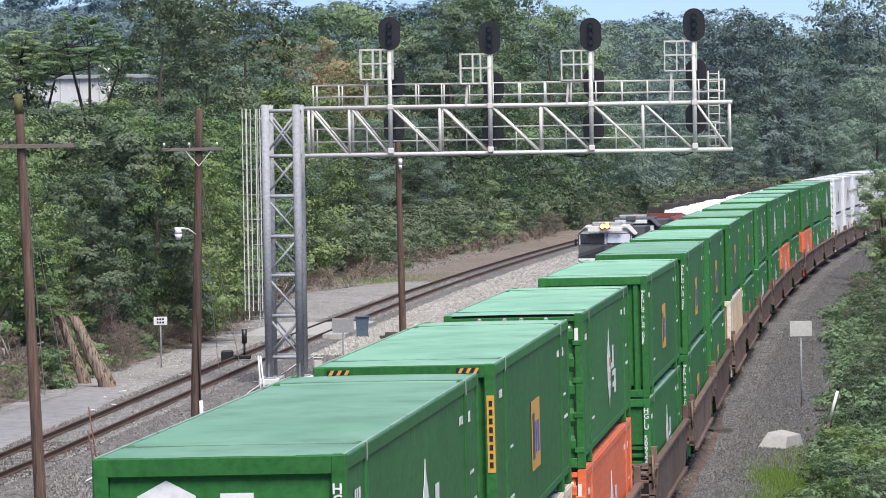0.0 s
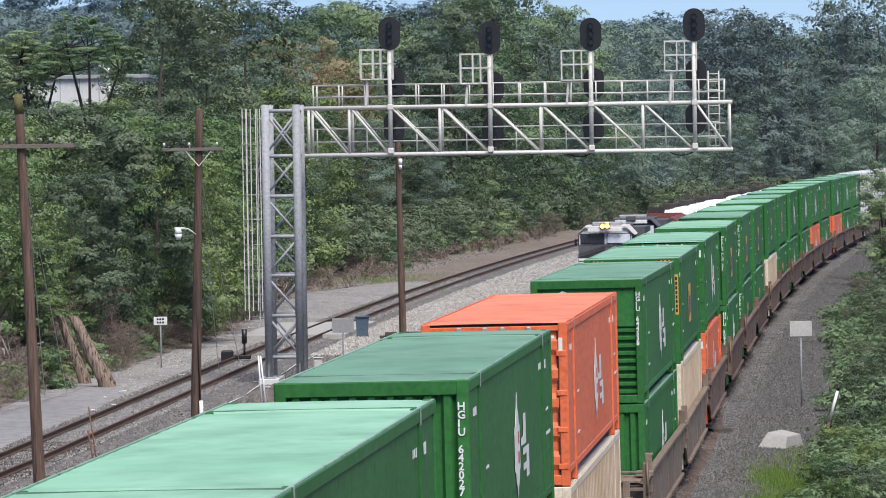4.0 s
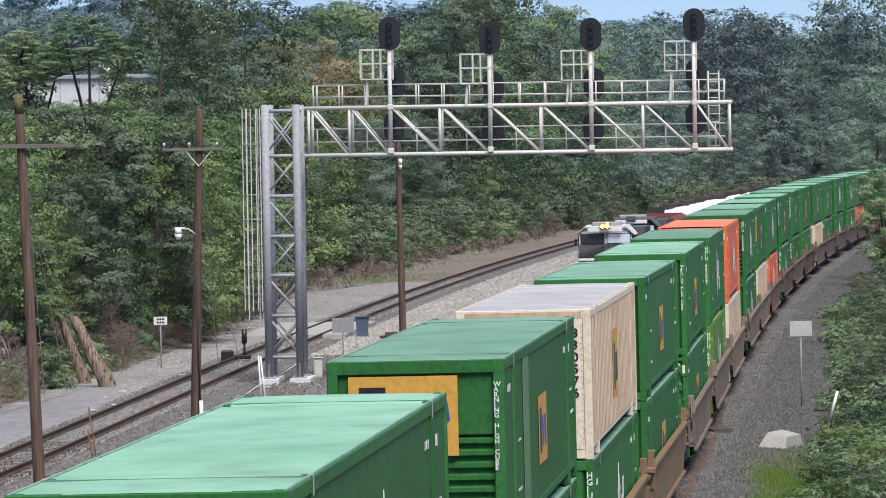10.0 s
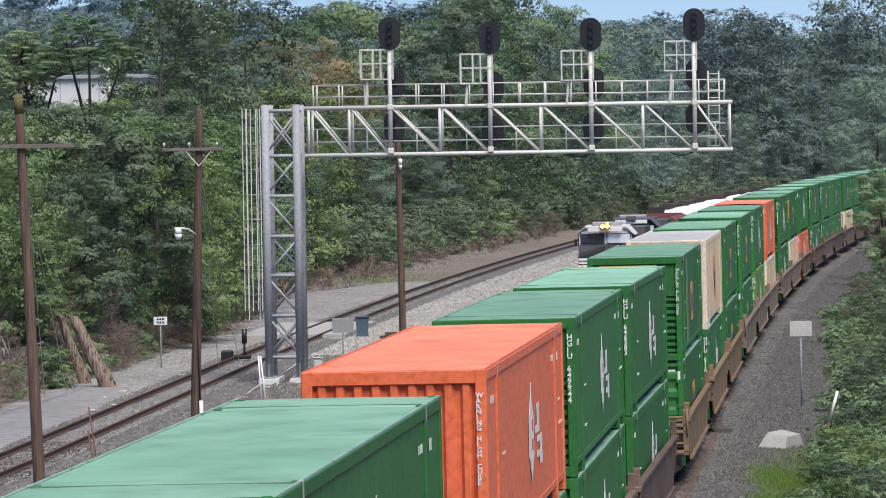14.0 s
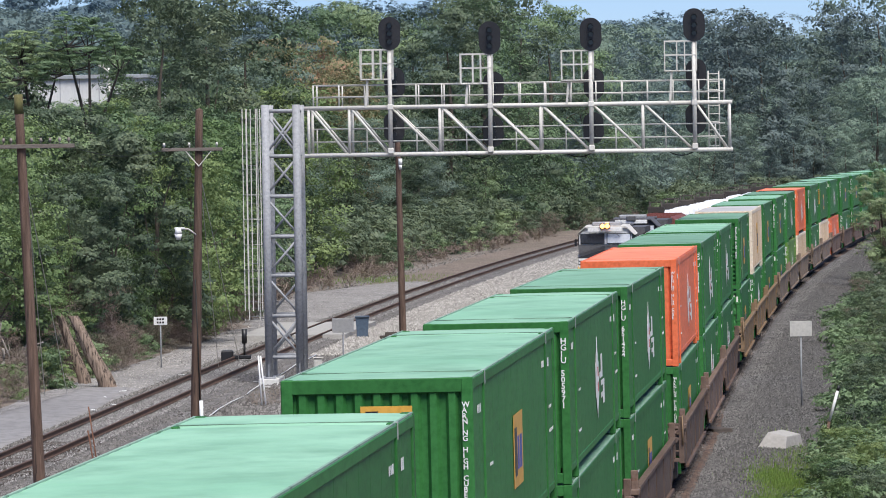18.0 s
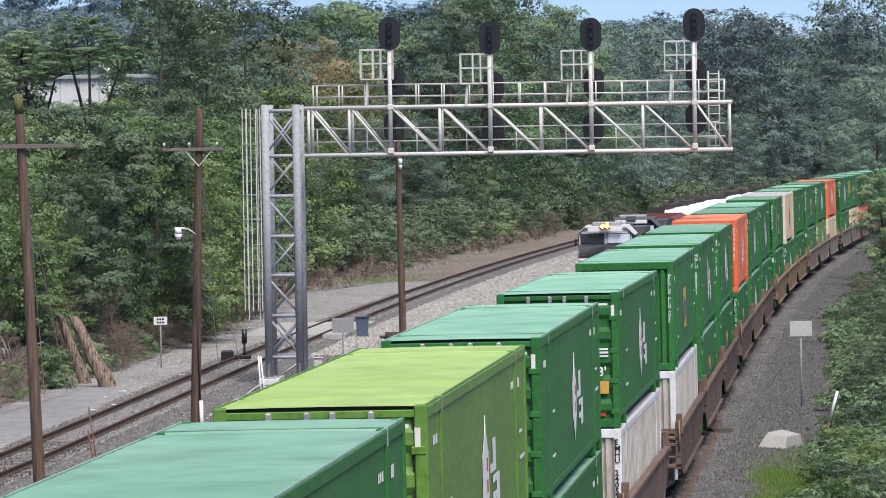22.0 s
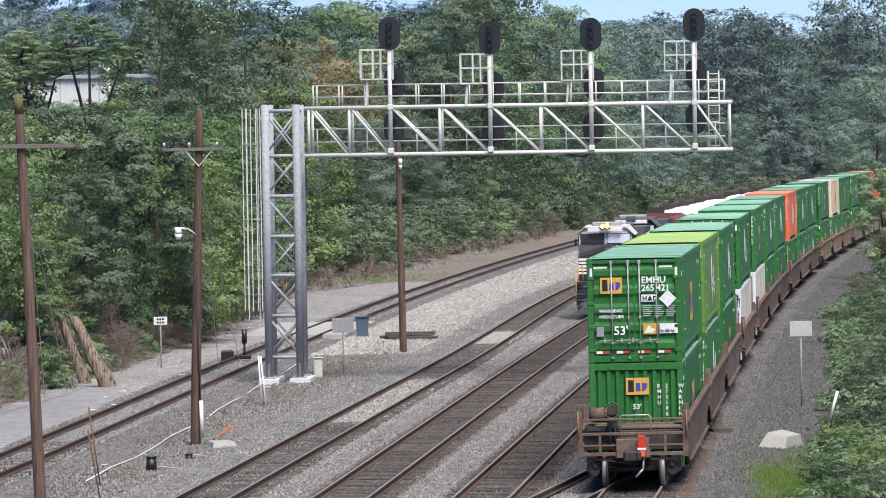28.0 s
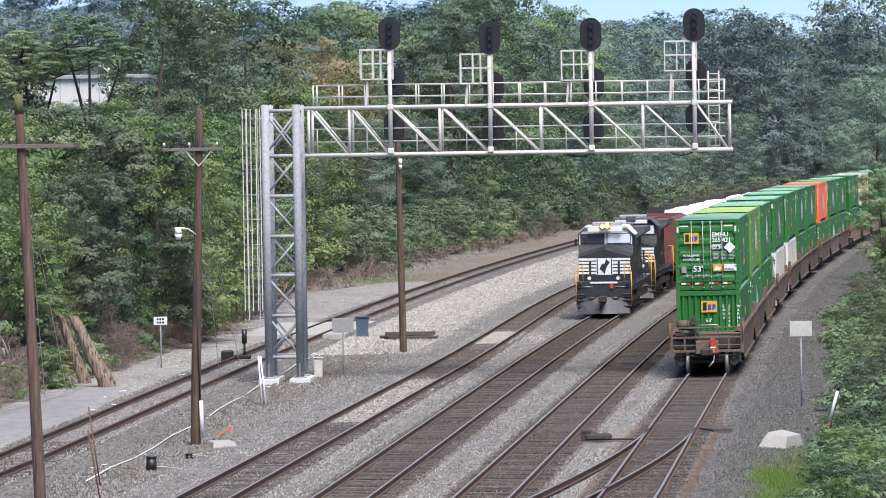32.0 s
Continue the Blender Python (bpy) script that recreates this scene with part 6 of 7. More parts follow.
def umbrella_tree(seed, x, y, h, spread):
    """An open tree: a forked leaning trunk, bare limbs and flat leafy layers high up."""
    r = random.Random(seed)
    ob = thing("tree", "open umbrella-shaped tree with bare forked limbs and flat leafy layers", "tree", "trees of the woods", pose(x, y, ground_z(x, y) - 0.1))
    layers = []
    for i in range(34):
        f = math.sqrt((i + 0.5) / 34)
        k = i * 2.4 + r.uniform(-0.3, 0.3)
        z = h * (1.0 - 0.17 * f * f) - r.uniform(0.1, 0.9) - (r.uniform(0.8, 1.9) if i % 5 == 0 else 0)
        layers.append((spread * f * math.cos(k), spread * f * math.sin(k), z, r.uniform(0.55, 0.95)))
    T = [(a, b, c - q * 0.1, q) for a, b, c, q in layers]
    part("crown", leaf_mesh("crown", seed, T, 22000, 0.052, LEAF_MID, tufts=7, flat=0.3, inner=0.05), None, ob)
    bm = bmesh.new()
    fork = Vector((0.2, 0, h * 0.55))
    tube(bm, (0, 0, -0.4), fork, 0.2, 0.15, n=8, caps=False)
    mains = []
    for i in range(3):
        k = i * 2.3 + 0.5 * seed
        knee = fork + Vector((math.cos(k) * spread * 0.28, math.sin(k) * spread * 0.28, h * r.uniform(0.1, 0.17)))
        tip = knee + Vector((math.cos(k) * spread * 0.3, math.sin(k) * spread * 0.3, h * r.uniform(0.1, 0.17)))
        tube(bm, fork, knee, 0.11, 0.085, n=6, caps=False)
        tube(bm, knee, tip, 0.085, 0.05, n=6, caps=False)
        mains += [knee, tip, knee.lerp(tip, 0.5)]
    for a, b, c, q in layers:
        end = Vector((a, b, c - 0.1))
        start = min(mains, key=lambda m: (m - end).length)
        mid = start.lerp(end, 0.55) - Vector((0, 0, 0.12))
        tube(bm, start, mid, 0.045, 0.032, n=5, caps=False)
        tube(bm, mid, end, 0.032, 0.015, n=5, caps=False)
    part("trunk", bm, DARK_BARK, ob)
    return ob


USED = set()


def skyline(x, y):
    """The greatest height of a tree at that place that keeps the woods' outline against the sky."""
    p = 784 + 8090 * x / y
    top = float(np.interp(p, [-60, 0, 100, 200, 232, 260, 440, 455, 480, 500, 518, 530, 548, 585, 620, 650, 720, 770, 790, 960, 1005, 1050, 1066, 1085, 1110, 1130, 1200, 1270, 1290, 1340, 1400, 1435, 1455, 1475, 1650],
                          [30, 32, 36, 52, 30, -5, 0, 20, 16, 12, 26, 38, 28, 4, 17, 24, 24, 20, 5, 0, 22, 46, 30, 20, 28, 50, 52, 50, 20, 16, 45, 52, 30, -4, -10]))
    if y < 358 and 10 < p < 250:
        top = 158
    return EYE.z + (258 - 0.0158 * (p - 784) - top) / 8090 * y - ground_z(x, y)


def plant(kind, x, y, h, free=False):
    if not free and kind.name.startswith("tree"):
        h = min(h, skyline(x, y) * random.uniform(0.68, 1.0))
    first = kind.name not in USED
    USED.add(kind.name)
    return set_plant(kind, x, y, h, random.uniform(0, 360), first)


def in_view(x, y, more=0.012):
    return abs(x) < y * (0.0969 + more)


random.seed(7)
# tall trees that shape the skyline: x, y, height
for x, y, h, k in ((-18.2, 300, 19.0, 1), (-15.8, 310, 19.5, 0), (-13.6, 318, 19.2, 1), (-12.0, 318, 13.6, 2),
                   (-18.8, 190, 9.0, 2), (-19.6, 199, 10.2, 2), (-16.6, 203, 10.6, 4), (-15.4, 212, 11.6, 1), (-14.0, 222, 10.6, 1), (-12.6, 228, 9.6, 2), (-13.2, 240, 10.8, 2), (-12.6, 256, 11.0, 2), (-12.4, 272, 12.0, 3)):
    plant((FAR_KINDS[1], FAR_KINDS[3], FAR_LIGHT)[k] if y > 280 else NEAR_KINDS[k], x, y, h, y > 280)
for x, y, h, k in ((-21.0, 224, 9.4, 3), (-19.3, 226, 9.8, 0), (-16.9, 228, 9.6, 1), (-15.3, 222, 10.0, 1), (-20.2, 214, 8.4, 3), (-18.3, 232, 10.6, 0)):
    plant(NEAR_KINDS[k], x, y, h, True)
umbrella_tree(41, -18.6, 240, 15.7, 2.7)
umbrella_tree(42, -21.8, 243, 15.0, 2.3)
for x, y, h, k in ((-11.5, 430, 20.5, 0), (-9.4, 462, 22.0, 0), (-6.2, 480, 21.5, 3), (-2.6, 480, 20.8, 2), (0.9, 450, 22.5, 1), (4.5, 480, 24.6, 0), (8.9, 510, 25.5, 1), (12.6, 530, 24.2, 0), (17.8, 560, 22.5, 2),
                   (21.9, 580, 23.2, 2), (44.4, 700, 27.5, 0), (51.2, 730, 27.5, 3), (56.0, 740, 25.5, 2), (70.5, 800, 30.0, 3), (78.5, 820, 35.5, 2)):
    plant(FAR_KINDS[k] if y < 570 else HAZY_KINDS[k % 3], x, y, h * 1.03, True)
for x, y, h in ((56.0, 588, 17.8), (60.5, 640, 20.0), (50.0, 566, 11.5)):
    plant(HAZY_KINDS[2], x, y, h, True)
plant(FAR_LIGHT, -10.2, 338, 14.0, True)
for x, y, h in ((-11.4, 400, 17.8), (-9.6, 408, 18.2), (-8.0, 395, 15.5)):
    plant(RUSTY_KIND, x, y, h)
# the woods behind their edge
y = 168.0
while y < 880:
    near = y < 345
    for d, lo, hi in ((3.0, 5, 8), (7.5, 9, 13), (15.0, 13, 18)) if near else ((4.0, 7, 11), (10.5, 12, 16), (22.0, 17, 21)):
        yy = y + random.uniform(-2.5, 2.5)
        x = edge_x(yy) - d - random.uniform(-1.5, 2.5)
        if in_view(x, yy) and random.random() < (0.94 if near or d < 20 else 0.6):
            if near:
                plant(random.choice(NEAR_KINDS), x, yy, random.uniform(lo, hi) * (0.8 if yy < 215 else 1.0))
            else:
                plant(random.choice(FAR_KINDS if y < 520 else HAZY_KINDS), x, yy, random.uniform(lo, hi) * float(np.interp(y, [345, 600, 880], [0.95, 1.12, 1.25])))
    y += 5.5 if near else (8.5 if y < 520 else 13.0)
# the brush at the foot of the woods
y = 165.0
while y < 262:
    for d, lo, hi in ((0.4, 1.0, 2.0), (2.2, 1.8, 3.4)):
        yy = y + random.uniform(-1.5, 1.5)
        x = edge_x(yy) - d - random.uniform(-0.6, 1.0)
        if in_view(x, yy):
            dry = 0.85 if d < 1 else 0.6
            k = SHRUB_KINDS[3] if random.random() < dry else random.choice(SHRUB_KINDS[:3])
            plant(k, x, yy, random.uniform(lo, hi))
    y += 2.6
# farther brush, too dense to tell apart
for mat_, said, share in ((TWIG, "dry brown brush along the far edge of the woods", 0.6), (LEAF_DARK, "green undergrowth along the far edge of the woods", 0.75)):
    lobes = []
    y = 262.0
    while y < 760:
        x = edge_x(y) - random.uniform(-4.5 if 300 < y < 480 and mat_ is TWIG else -0.8, 3.0)
        if random.random() < share:
            if mat_ is TWIG:
                lobes.append((x, y + random.uniform(-1, 1), ground_z(x, y) + 0.5, random.uniform(0.7, 1.5) * (1 if x < edge_x(y) else 0.5)))
            else:
                lobes.append((x - 1.0, y, ground_z(x - 1, y) + random.uniform(0.8, 2.6), random.uniform(1.2, 2.4)))
        y += random.uniform(0.5, 1.1) if y < 560 else random.uniform(1.2, 2.4)
    tagged(new("undergrowth", leaf_mesh("undergrowth", 5, lobes, 90000 if mat_ is TWIG else 170000, 0.16 if mat_ is TWIG else 0.17, mat_, twigs=mat_ is TWIG)), said, "undergrowth", kind="stuff")
# tall brush hiding the foot of the far woods
for i in range(56):
    y = 350 + 4.6 * i + random.uniform(-2, 2)
    k = SHRUB_KINDS[3] if i % 3 == 0 else SHRUB_KINDS[i % 2]
    plant(k, edge_x(y) + random.uniform(-0.8, 1.6), y, random.uniform(2.2, 3.8) * (0.75 if k is SHRUB_KINDS[3] else 1))
# bushes on the near side of the main track
y = 117.0
while y < 300:
    for d in (0.9, 2.6, 5.0, 8.5):
        yy = y + random.uniform(-1.2, 1.2)
        x = bush_x(yy) + d + random.uniform(-0.4, 0.6)
        if in_view(x, yy, 0.02):
            h = (0.8 + 0.32 * d) * random.uniform(0.5, 1.35)
            leafy = (0, 2, 2, 1) if yy < 138 else (1, 1, 0, 1)
            plant(SHRUB_KINDS[3] if d < 2 and random.random() < 0.18 else SHRUB_KINDS[random.choice(leafy)], x, yy, min(h, 3.6))
    y += 3.0
lobes = []
for i in range(420):
    y = random.uniform(116, 262)
    x = bush_x(y) + random.uniform(-0.5, 6.0)
    lobes.append((x, y, ground_z(x, y) + random.uniform(0.0, 0.35), random.uniform(0.45, 0.95)))
tagged(new("ground_cover", leaf_mesh("ground_cover", 8, lobes, 70000, 0.085, LEAF_MID)), "low green weeds covering the bank between the bushes", "weeds", kind="stuff")
for i in range(26):
    y = random.uniform(117, 152)
    plant(random.choice((SHRUB_KINDS[2], SHRUB_KINDS[0], SHRUB_KINDS[2])), main_x(y) + random.uniform(4.9, 6.2), y, random.uniform(0.5, 1.15))
for x, y, h in ((28.9, 300, 7.6), (31.0, 312, 8.4)):
    plant(NEAR_KINDS[3], x, y, h)


def blades(name, places, label, material, tall):
    r = random.Random(3)
    bm = bmesh.new()
    for x, y, z in places:
        k, h = r.uniform(0, 6.28), tall * r.uniform(0.5, 1.3)
        dx, dy = math.cos(k) * 0.02, math.sin(k) * 0.02
        lx, ly = r.uniform(-0.25, 0.25) * h, r.uniform(-0.25, 0.25) * h
        a, b, c = bm.verts.new((x - dx, y - dy, z)), bm.verts.new((x + dx, y + dy, z)), bm.verts.new((x + lx, y + ly, z + h))
        bm.faces.new((a, b, c))
    return tagged(part(name, bm, material), label, "grass", kind="stuff")


spots = []
for cx, cy, rx, ry, n in ((8.6, 120.5, 0.36, 2.6, 6000), (9.35, 127.5, 0.42, 4.0, 7000), (10.9, 134, 0.7, 5, 2500), (9.4, 127, 0.4, 5, 1500), (-2.9, 189, 0.35, 4, 500), (10.8, 140, 0.5, 5, 1200), (-7.4, 152, 0.3, 4, 300), (-18.4, 180, 0.5, 5, 900), (-5.6, 335, 2.5, 6, 1500)):
    for i in range(n):
        x, y = random.gauss(cx, rx), random.gauss(cy, ry)
        spots.append((x, y, max(ground_z(x, y), -0.45)))
blades("grass", spots, "tufts of fresh green grass by the ballast", GRASS, 0.22)

# far wooded hills, with the air's haze put into their blue colours
RIDGE = [(-3000, 30), (-700, 96), (-220, 104), (-186, 106), (-165, 102), (-130, 94), (-95, 90), (-25, 92), (40, 84), (250, 80), (3000, 60)]


def ridge_top(x):
    return float(np.interp(x, [a for a, _ in RIDGE], [b for _, b in RIDGE]))


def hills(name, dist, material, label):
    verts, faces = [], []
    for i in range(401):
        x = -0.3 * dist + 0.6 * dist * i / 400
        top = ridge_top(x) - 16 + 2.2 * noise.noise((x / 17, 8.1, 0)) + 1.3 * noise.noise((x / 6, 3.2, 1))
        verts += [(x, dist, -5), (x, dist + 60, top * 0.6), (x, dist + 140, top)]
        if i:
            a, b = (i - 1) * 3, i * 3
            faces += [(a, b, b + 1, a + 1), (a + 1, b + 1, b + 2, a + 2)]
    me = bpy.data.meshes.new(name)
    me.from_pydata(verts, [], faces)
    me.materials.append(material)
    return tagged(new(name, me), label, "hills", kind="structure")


HILL_FAR = paint("haze_blue_ridge", (0.075, 0.125, 0.15), (0.095, 0.15, 0.17), 1.0, big=0.012, fine=0.06, vary=0.0)
hills("backdrop_ridge", 2400, HILL_FAR, "far wooded ridge on the skyline, blue haze in its colour")
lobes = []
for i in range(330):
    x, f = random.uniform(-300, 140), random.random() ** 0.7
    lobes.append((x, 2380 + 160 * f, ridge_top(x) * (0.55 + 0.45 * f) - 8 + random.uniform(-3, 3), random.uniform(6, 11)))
tagged(new("ridge_woods", leaf_mesh("ridge_woods", 33, lobes, 60000, 1.1, LEAF_RIDGE)), "woods covering the far ridge, blue haze in their colour", "woods", kind="stuff")
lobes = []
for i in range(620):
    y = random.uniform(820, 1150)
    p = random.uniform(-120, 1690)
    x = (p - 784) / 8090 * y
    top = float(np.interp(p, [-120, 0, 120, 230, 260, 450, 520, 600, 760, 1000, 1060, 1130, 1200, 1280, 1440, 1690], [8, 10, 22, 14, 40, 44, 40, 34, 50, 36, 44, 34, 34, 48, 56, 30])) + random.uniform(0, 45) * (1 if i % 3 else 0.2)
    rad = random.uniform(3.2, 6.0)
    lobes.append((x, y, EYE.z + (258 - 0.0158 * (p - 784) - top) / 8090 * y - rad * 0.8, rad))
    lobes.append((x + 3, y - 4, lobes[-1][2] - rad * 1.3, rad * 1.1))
tagged(new("far_woods", leaf_mesh("far_woods", 31, lobes, 130000, 0.5, LEAF_FAR)), "distant slope woods with blue-green haze in their colour", "woods", kind="stuff")
bank = sheet("backdrop_slope", lambda y: [(x, -2 + 0.028 * max(0, y - 760)) for x in (-190, -100, 0, 100, 190)], [760, 900, 1100, 1250], paint("distant_wooded_slope", (0.04, 0.07, 0.04), (0.055, 0.085, 0.05), 1.0, big=0.02, fine=0.15, vary=0.0), "distant slope under the far woods", "slope")


# ---- things along the tracks ----
def put_on(x, y, dz=0.0):
    return pose(x, y, -0.33 + dz)


def sign_post(x, y, top, w, h, label, board, lines=0, lean=0):
    ob = thing("line_side_sign", label, "sign", m=pose(x, y, -0.4, 0, lean))
    part("post", bar((0, 0, -0.2), (0, 0, top + 0.4 - 0.05), 0.03, n=8), STEEL_GREY, ob)
    part("board", bx((-w / 2, -0.06, top + 0.4 - h), (w / 2, -0.035, top + 0.4), 0.006), board, ob)
    for i in range(lines):
        for j in range(3):
            part("text_bar", bx((-w * 0.28 + j * w * 0.2, -0.066, top + 0.4 - h * (0.42 + 0.4 * i)), (-w * 0.28 + j * w * 0.2 + w * 0.14, -0.061, top + 0.4 - h * (0.18 + 0.4 * i))), BLACK, ob)
    return ob


sign_post(-12.6, 203, 1.92, 0.6, 0.36, "small white line-side sign with dark marks on a post", WHITE, 2)
sign_post(12.95, 166, 2.75, 0.8, 0.56, "grey metal sign seen from behind on a thin post", paint("bare_sign_metal", (0.5, 0.48, 0.44), (0.42, 0.4, 0.37), 0.6, vary=0.03))
sign_post(-4.28, 193, 2.1, 0.92, 0.6, "pale grey blank sign board on a post", paint("dull_sign_back", (0.48, 0.47, 0.44), (0.42, 0.4, 0.38), 0.6, vary=0.03))


def bin_():
    ob = thing("wheeled_bin", "blue-grey plastic wheeled rubbish bin", "bin", m=put_on(-4.15, 231.5))
    part("tub", prism([(-0.3, [(-0.26, 0.05), (0.26, 0.05), (0.34, 1.0), (-0.34, 1.0)]), (0.3, [(-0.26, 0.05), (0.26, 0.05), (0.34, 1.0), (-0.34, 1.0)])]), paint("blue_grey_plastic", (0.06, 0.09, 0.13), (0.09, 0.12, 0.16), 0.5), ob)
    part("lid", bx((-0.37, -0.36, 1.0), (0.37, 0.36, 1.1), 0.03), paint("dark_blue_plastic", (0.05, 0.075, 0.11), (0.07, 0.1, 0.14), 0.5), ob)
    for s in (-1, 1):
        part("wheel", bar((s * 0.3, 0.25, 0.12), (s * 0.24, 0.25, 0.12), 0.12, n=12), RUBBER_AND_SHADE, ob)


bin_()


def cabinet(x, y, w, h, d, label):
    ob = thing("equipment_cabinet", label, "cabinet", m=put_on(x, y))
    part("case", bx((-w / 2, -d / 2, 0.0), (w / 2, d / 2, h), 0.02), STEEL_WHITE, ob)
    part("door", bx((-w / 2 + 0.04, -d / 2 - 0.02, 0.08), (w / 2 - 0.04, -d / 2 - 0.002, h - 0.08), 0.008), STEEL_WHITE, ob)
    part("cap", bx((-w / 2 - 0.04, -d / 2 - 0.05, h), (w / 2 + 0.04, d / 2 + 0.05, h + 0.05), 0.01), STEEL_WHITE, ob)


cabinet(-5.3, 191, 0.36, 0.85, 0.36, "small pale grey equipment cabinet beside the signal bridge")


def switch_stand():
    ob = thing("switch_stand", "black switch stand and motor beside the siding", "switch stand", m=put_on(-9.3, 205.5))
    part("base", bx((-0.6, -0.3, 0), (0.6, 0.3, 0.12), 0.02), TIE, ob)
    part("motor_case", bx((-0.75, -0.25, 0.05), (-0.2, 0.3, 0.6), 0.06), BLACK, ob)
    part("rod_case", bx((-0.2, -0.12, 0.2), (0.6, 0.12, 0.38), 0.03), BLACK, ob)
    part("mast", bar((0.3, 0, 0.3), (0.3, 0, 1.0), 0.05, n=10), BLACK, ob)
    part("target", bar((0.3, 0, 0.9), (0.3, 0, 1.55), 0.12, 0.12, n=12), BLACK, ob)


switch_stand()
for d0, d1 in ((-3.4, -0.86), (-0.66, 0.66), (0.86, 2.0)):
    bm = bmesh.new()
    ring = [(track_x(0, y) + d, y) for d, ys in ((d0, (229, 234, 239, 246)), (d1, (246, 239, 234, 229))) for y in ys]
    low, high = [bm.verts.new((x, y, -0.4)) for x, y in ring], [bm.verts.new((x, y, -0.05)) for x, y in ring]
    bm.faces.new(high)
    for i in range(8):
        bm.faces.new((low[i], low[(i + 1) % 8], high[(i + 1) % 8], high[i]))
    bmesh.ops.recalc_face_normals(bm, faces=bm.faces)
    tagged(part("concrete_slab", bm, CONCRETE), "pale flat concrete crossing slab laid along the siding rails", "slab", "crossing slabs")


def leaning_stakes():
    for x, y, lx in ((-6.9, 172, -0.12), (-6.72, 171.5, -0.2)):
        ob = tagged(part("stake", bar((0, 0, -0.2), (lx, 0.1, 1.85), 0.032, n=8), WHITE), "thin white stake leaning in the ballast", "stake", "white stakes")
        ob.matrix_basis = put_on(x, y)


leaning_stakes()
for x, y, lx, h in ((-9.95, 131.5, -0.33, 2.3), (-9.25, 122.8, -0.38, 2.15)):
    ob = tagged(part("steel_rod", bar((0, 0, -0.2), (lx, 0, h), 0.022, n=6), RUST), "rusty thin steel rod stuck in the ground", "rod", "rusty rods")
    ob.matrix_basis = put_on(x, y)


def black_drum(x, y, r, h):
    ob = thing("cable_drum", "black plastic tub with cable coming out", "tub", m=put_on(x, y))
    part("tub", tube(tube(bmesh.new(), (0, 0, 0), (0, 0, h), r, r * 0.85, n=16), (0, 0, h), (0, 0, h + 0.05), r * 0.95, n=16), BLACK, ob)
    part("cable", sweep([(r * 0.8 + 0.3 * k, 0.5 * math.sin(k * 1.3), 0.06 + 0.1 * math.exp(-k)) for k in range(8)], 0.025), CONCRETE, ob)


black_drum(-8.85, 137.0, 0.17, 0.42)
black_drum(-8.0, 142.0, 0.12, 0.16)


pts = []
for i in range(17):
    y = 133 + 5.0 * i
    pts.append(Vector((track_x(0, y) + float(np.interp(y, [133, 160, 185, 213], [3.3, 3.1, 2.6, 2.2])), y, -0.28 + 0.05 * math.sin(i * 1.9))))
tagged(part("pipe", sweep(pts, 0.024, 8), WHITE), "long white plastic pipe lying beside the siding", "pipe")


def block_shape(name, label, m, w, d, h, slope):
    bm = bmesh.new()
    box(bm, (-w / 2, -d / 2, -0.2), (w / 2, d / 2, h), 0.03)
    for v in bm.verts:
        if v.co.z > 0:
            v.co.x *= slope
            v.co.y *= slope
    ob = tagged(part(name, bm, CONCRETE), label, "concrete block")
    ob.matrix_basis = m
    return ob


block_shape("concrete_block", "broken pale concrete block lying in the ballast", put_on(-7.25, 147.5) @ pose(0, 0, 0, 0, 0, 12), 0.95, 1.6, 0.22, 0.75)
block_shape("headwall", "pale sloping concrete headwall in the ballast bank", pose(10.5, 143.5, -0.52, 0, 12, -24), 1.1, 2.2, 0.66, 0.6)
ob = tagged(part("marker_post", tube(tube(tube(bmesh.new(), (0, 0, -0.3), (0.24, 0, 0.82), 0.05, n=10, mat=2), (0.24, 0, 0.82), (0.52, 0, 1.8), 0.05, n=10), (0.52, 0, 1.8), (0.56, 0, 1.95), 0.055, n=10, mat=1), [WHITE, BLACK, POLE_WOOD]), "leaning white marker post with black tip", "post")
ob.matrix_basis = pose(11.98, 145.5, -0.48)
ob = tagged(part("orange_marker", box(bar((0, 0, 0), (0.5, 0.5, 0.32), 0.02, n=6), (0.46, 0.46, 0.26), (0.6, 0.55, 0.4), 0.02), ORANGE), "orange-tipped slanting marker stick", "marker")
ob.matrix_basis = put_on(-7.75, 152)


def switch_machine():
    ob = thing("switch_machine", "dark switch machine with rods at the points", "switch machine", m=put_on(4.95, 146.2, 0.05))
    part("case", bx((-0.5, -0.3, 0.12), (0.35, 0.35, 0.3), 0.04), GRIME, ob)
    part("motor", bar((-0.45, 0.1, 0.25), (-0.15, 0.1, 0.25), 0.13, n=12), GRIME, ob)
    part("lever", box(bx((-0.62, -0.25, 0.1), (-0.5, -0.15, 0.42), 0.01), (-0.62, -0.28, 0.36), (-0.3, -0.12, 0.44), 0.01), GRIME, ob)
    part("throw_rod", bar((0.35, 0, 0.12), (3.1, 0.1, 0.08), 0.03, n=6), GRIME, ob)
    part("base", bx((-0.7, -0.35, 0.0), (0.7, 0.4, 0.1), 0.01), TIE, ob)


switch_machine()
ob = tagged(part("timber", bx((-0.35, -0.6, 0), (0.35, 0.6, 0.22), 0.03), TIE), "dark timber end beside the points", "timber")
ob.matrix_basis = put_on(8.9, 150.5) @ pose(0, 0, 0, 0, 0, 20)
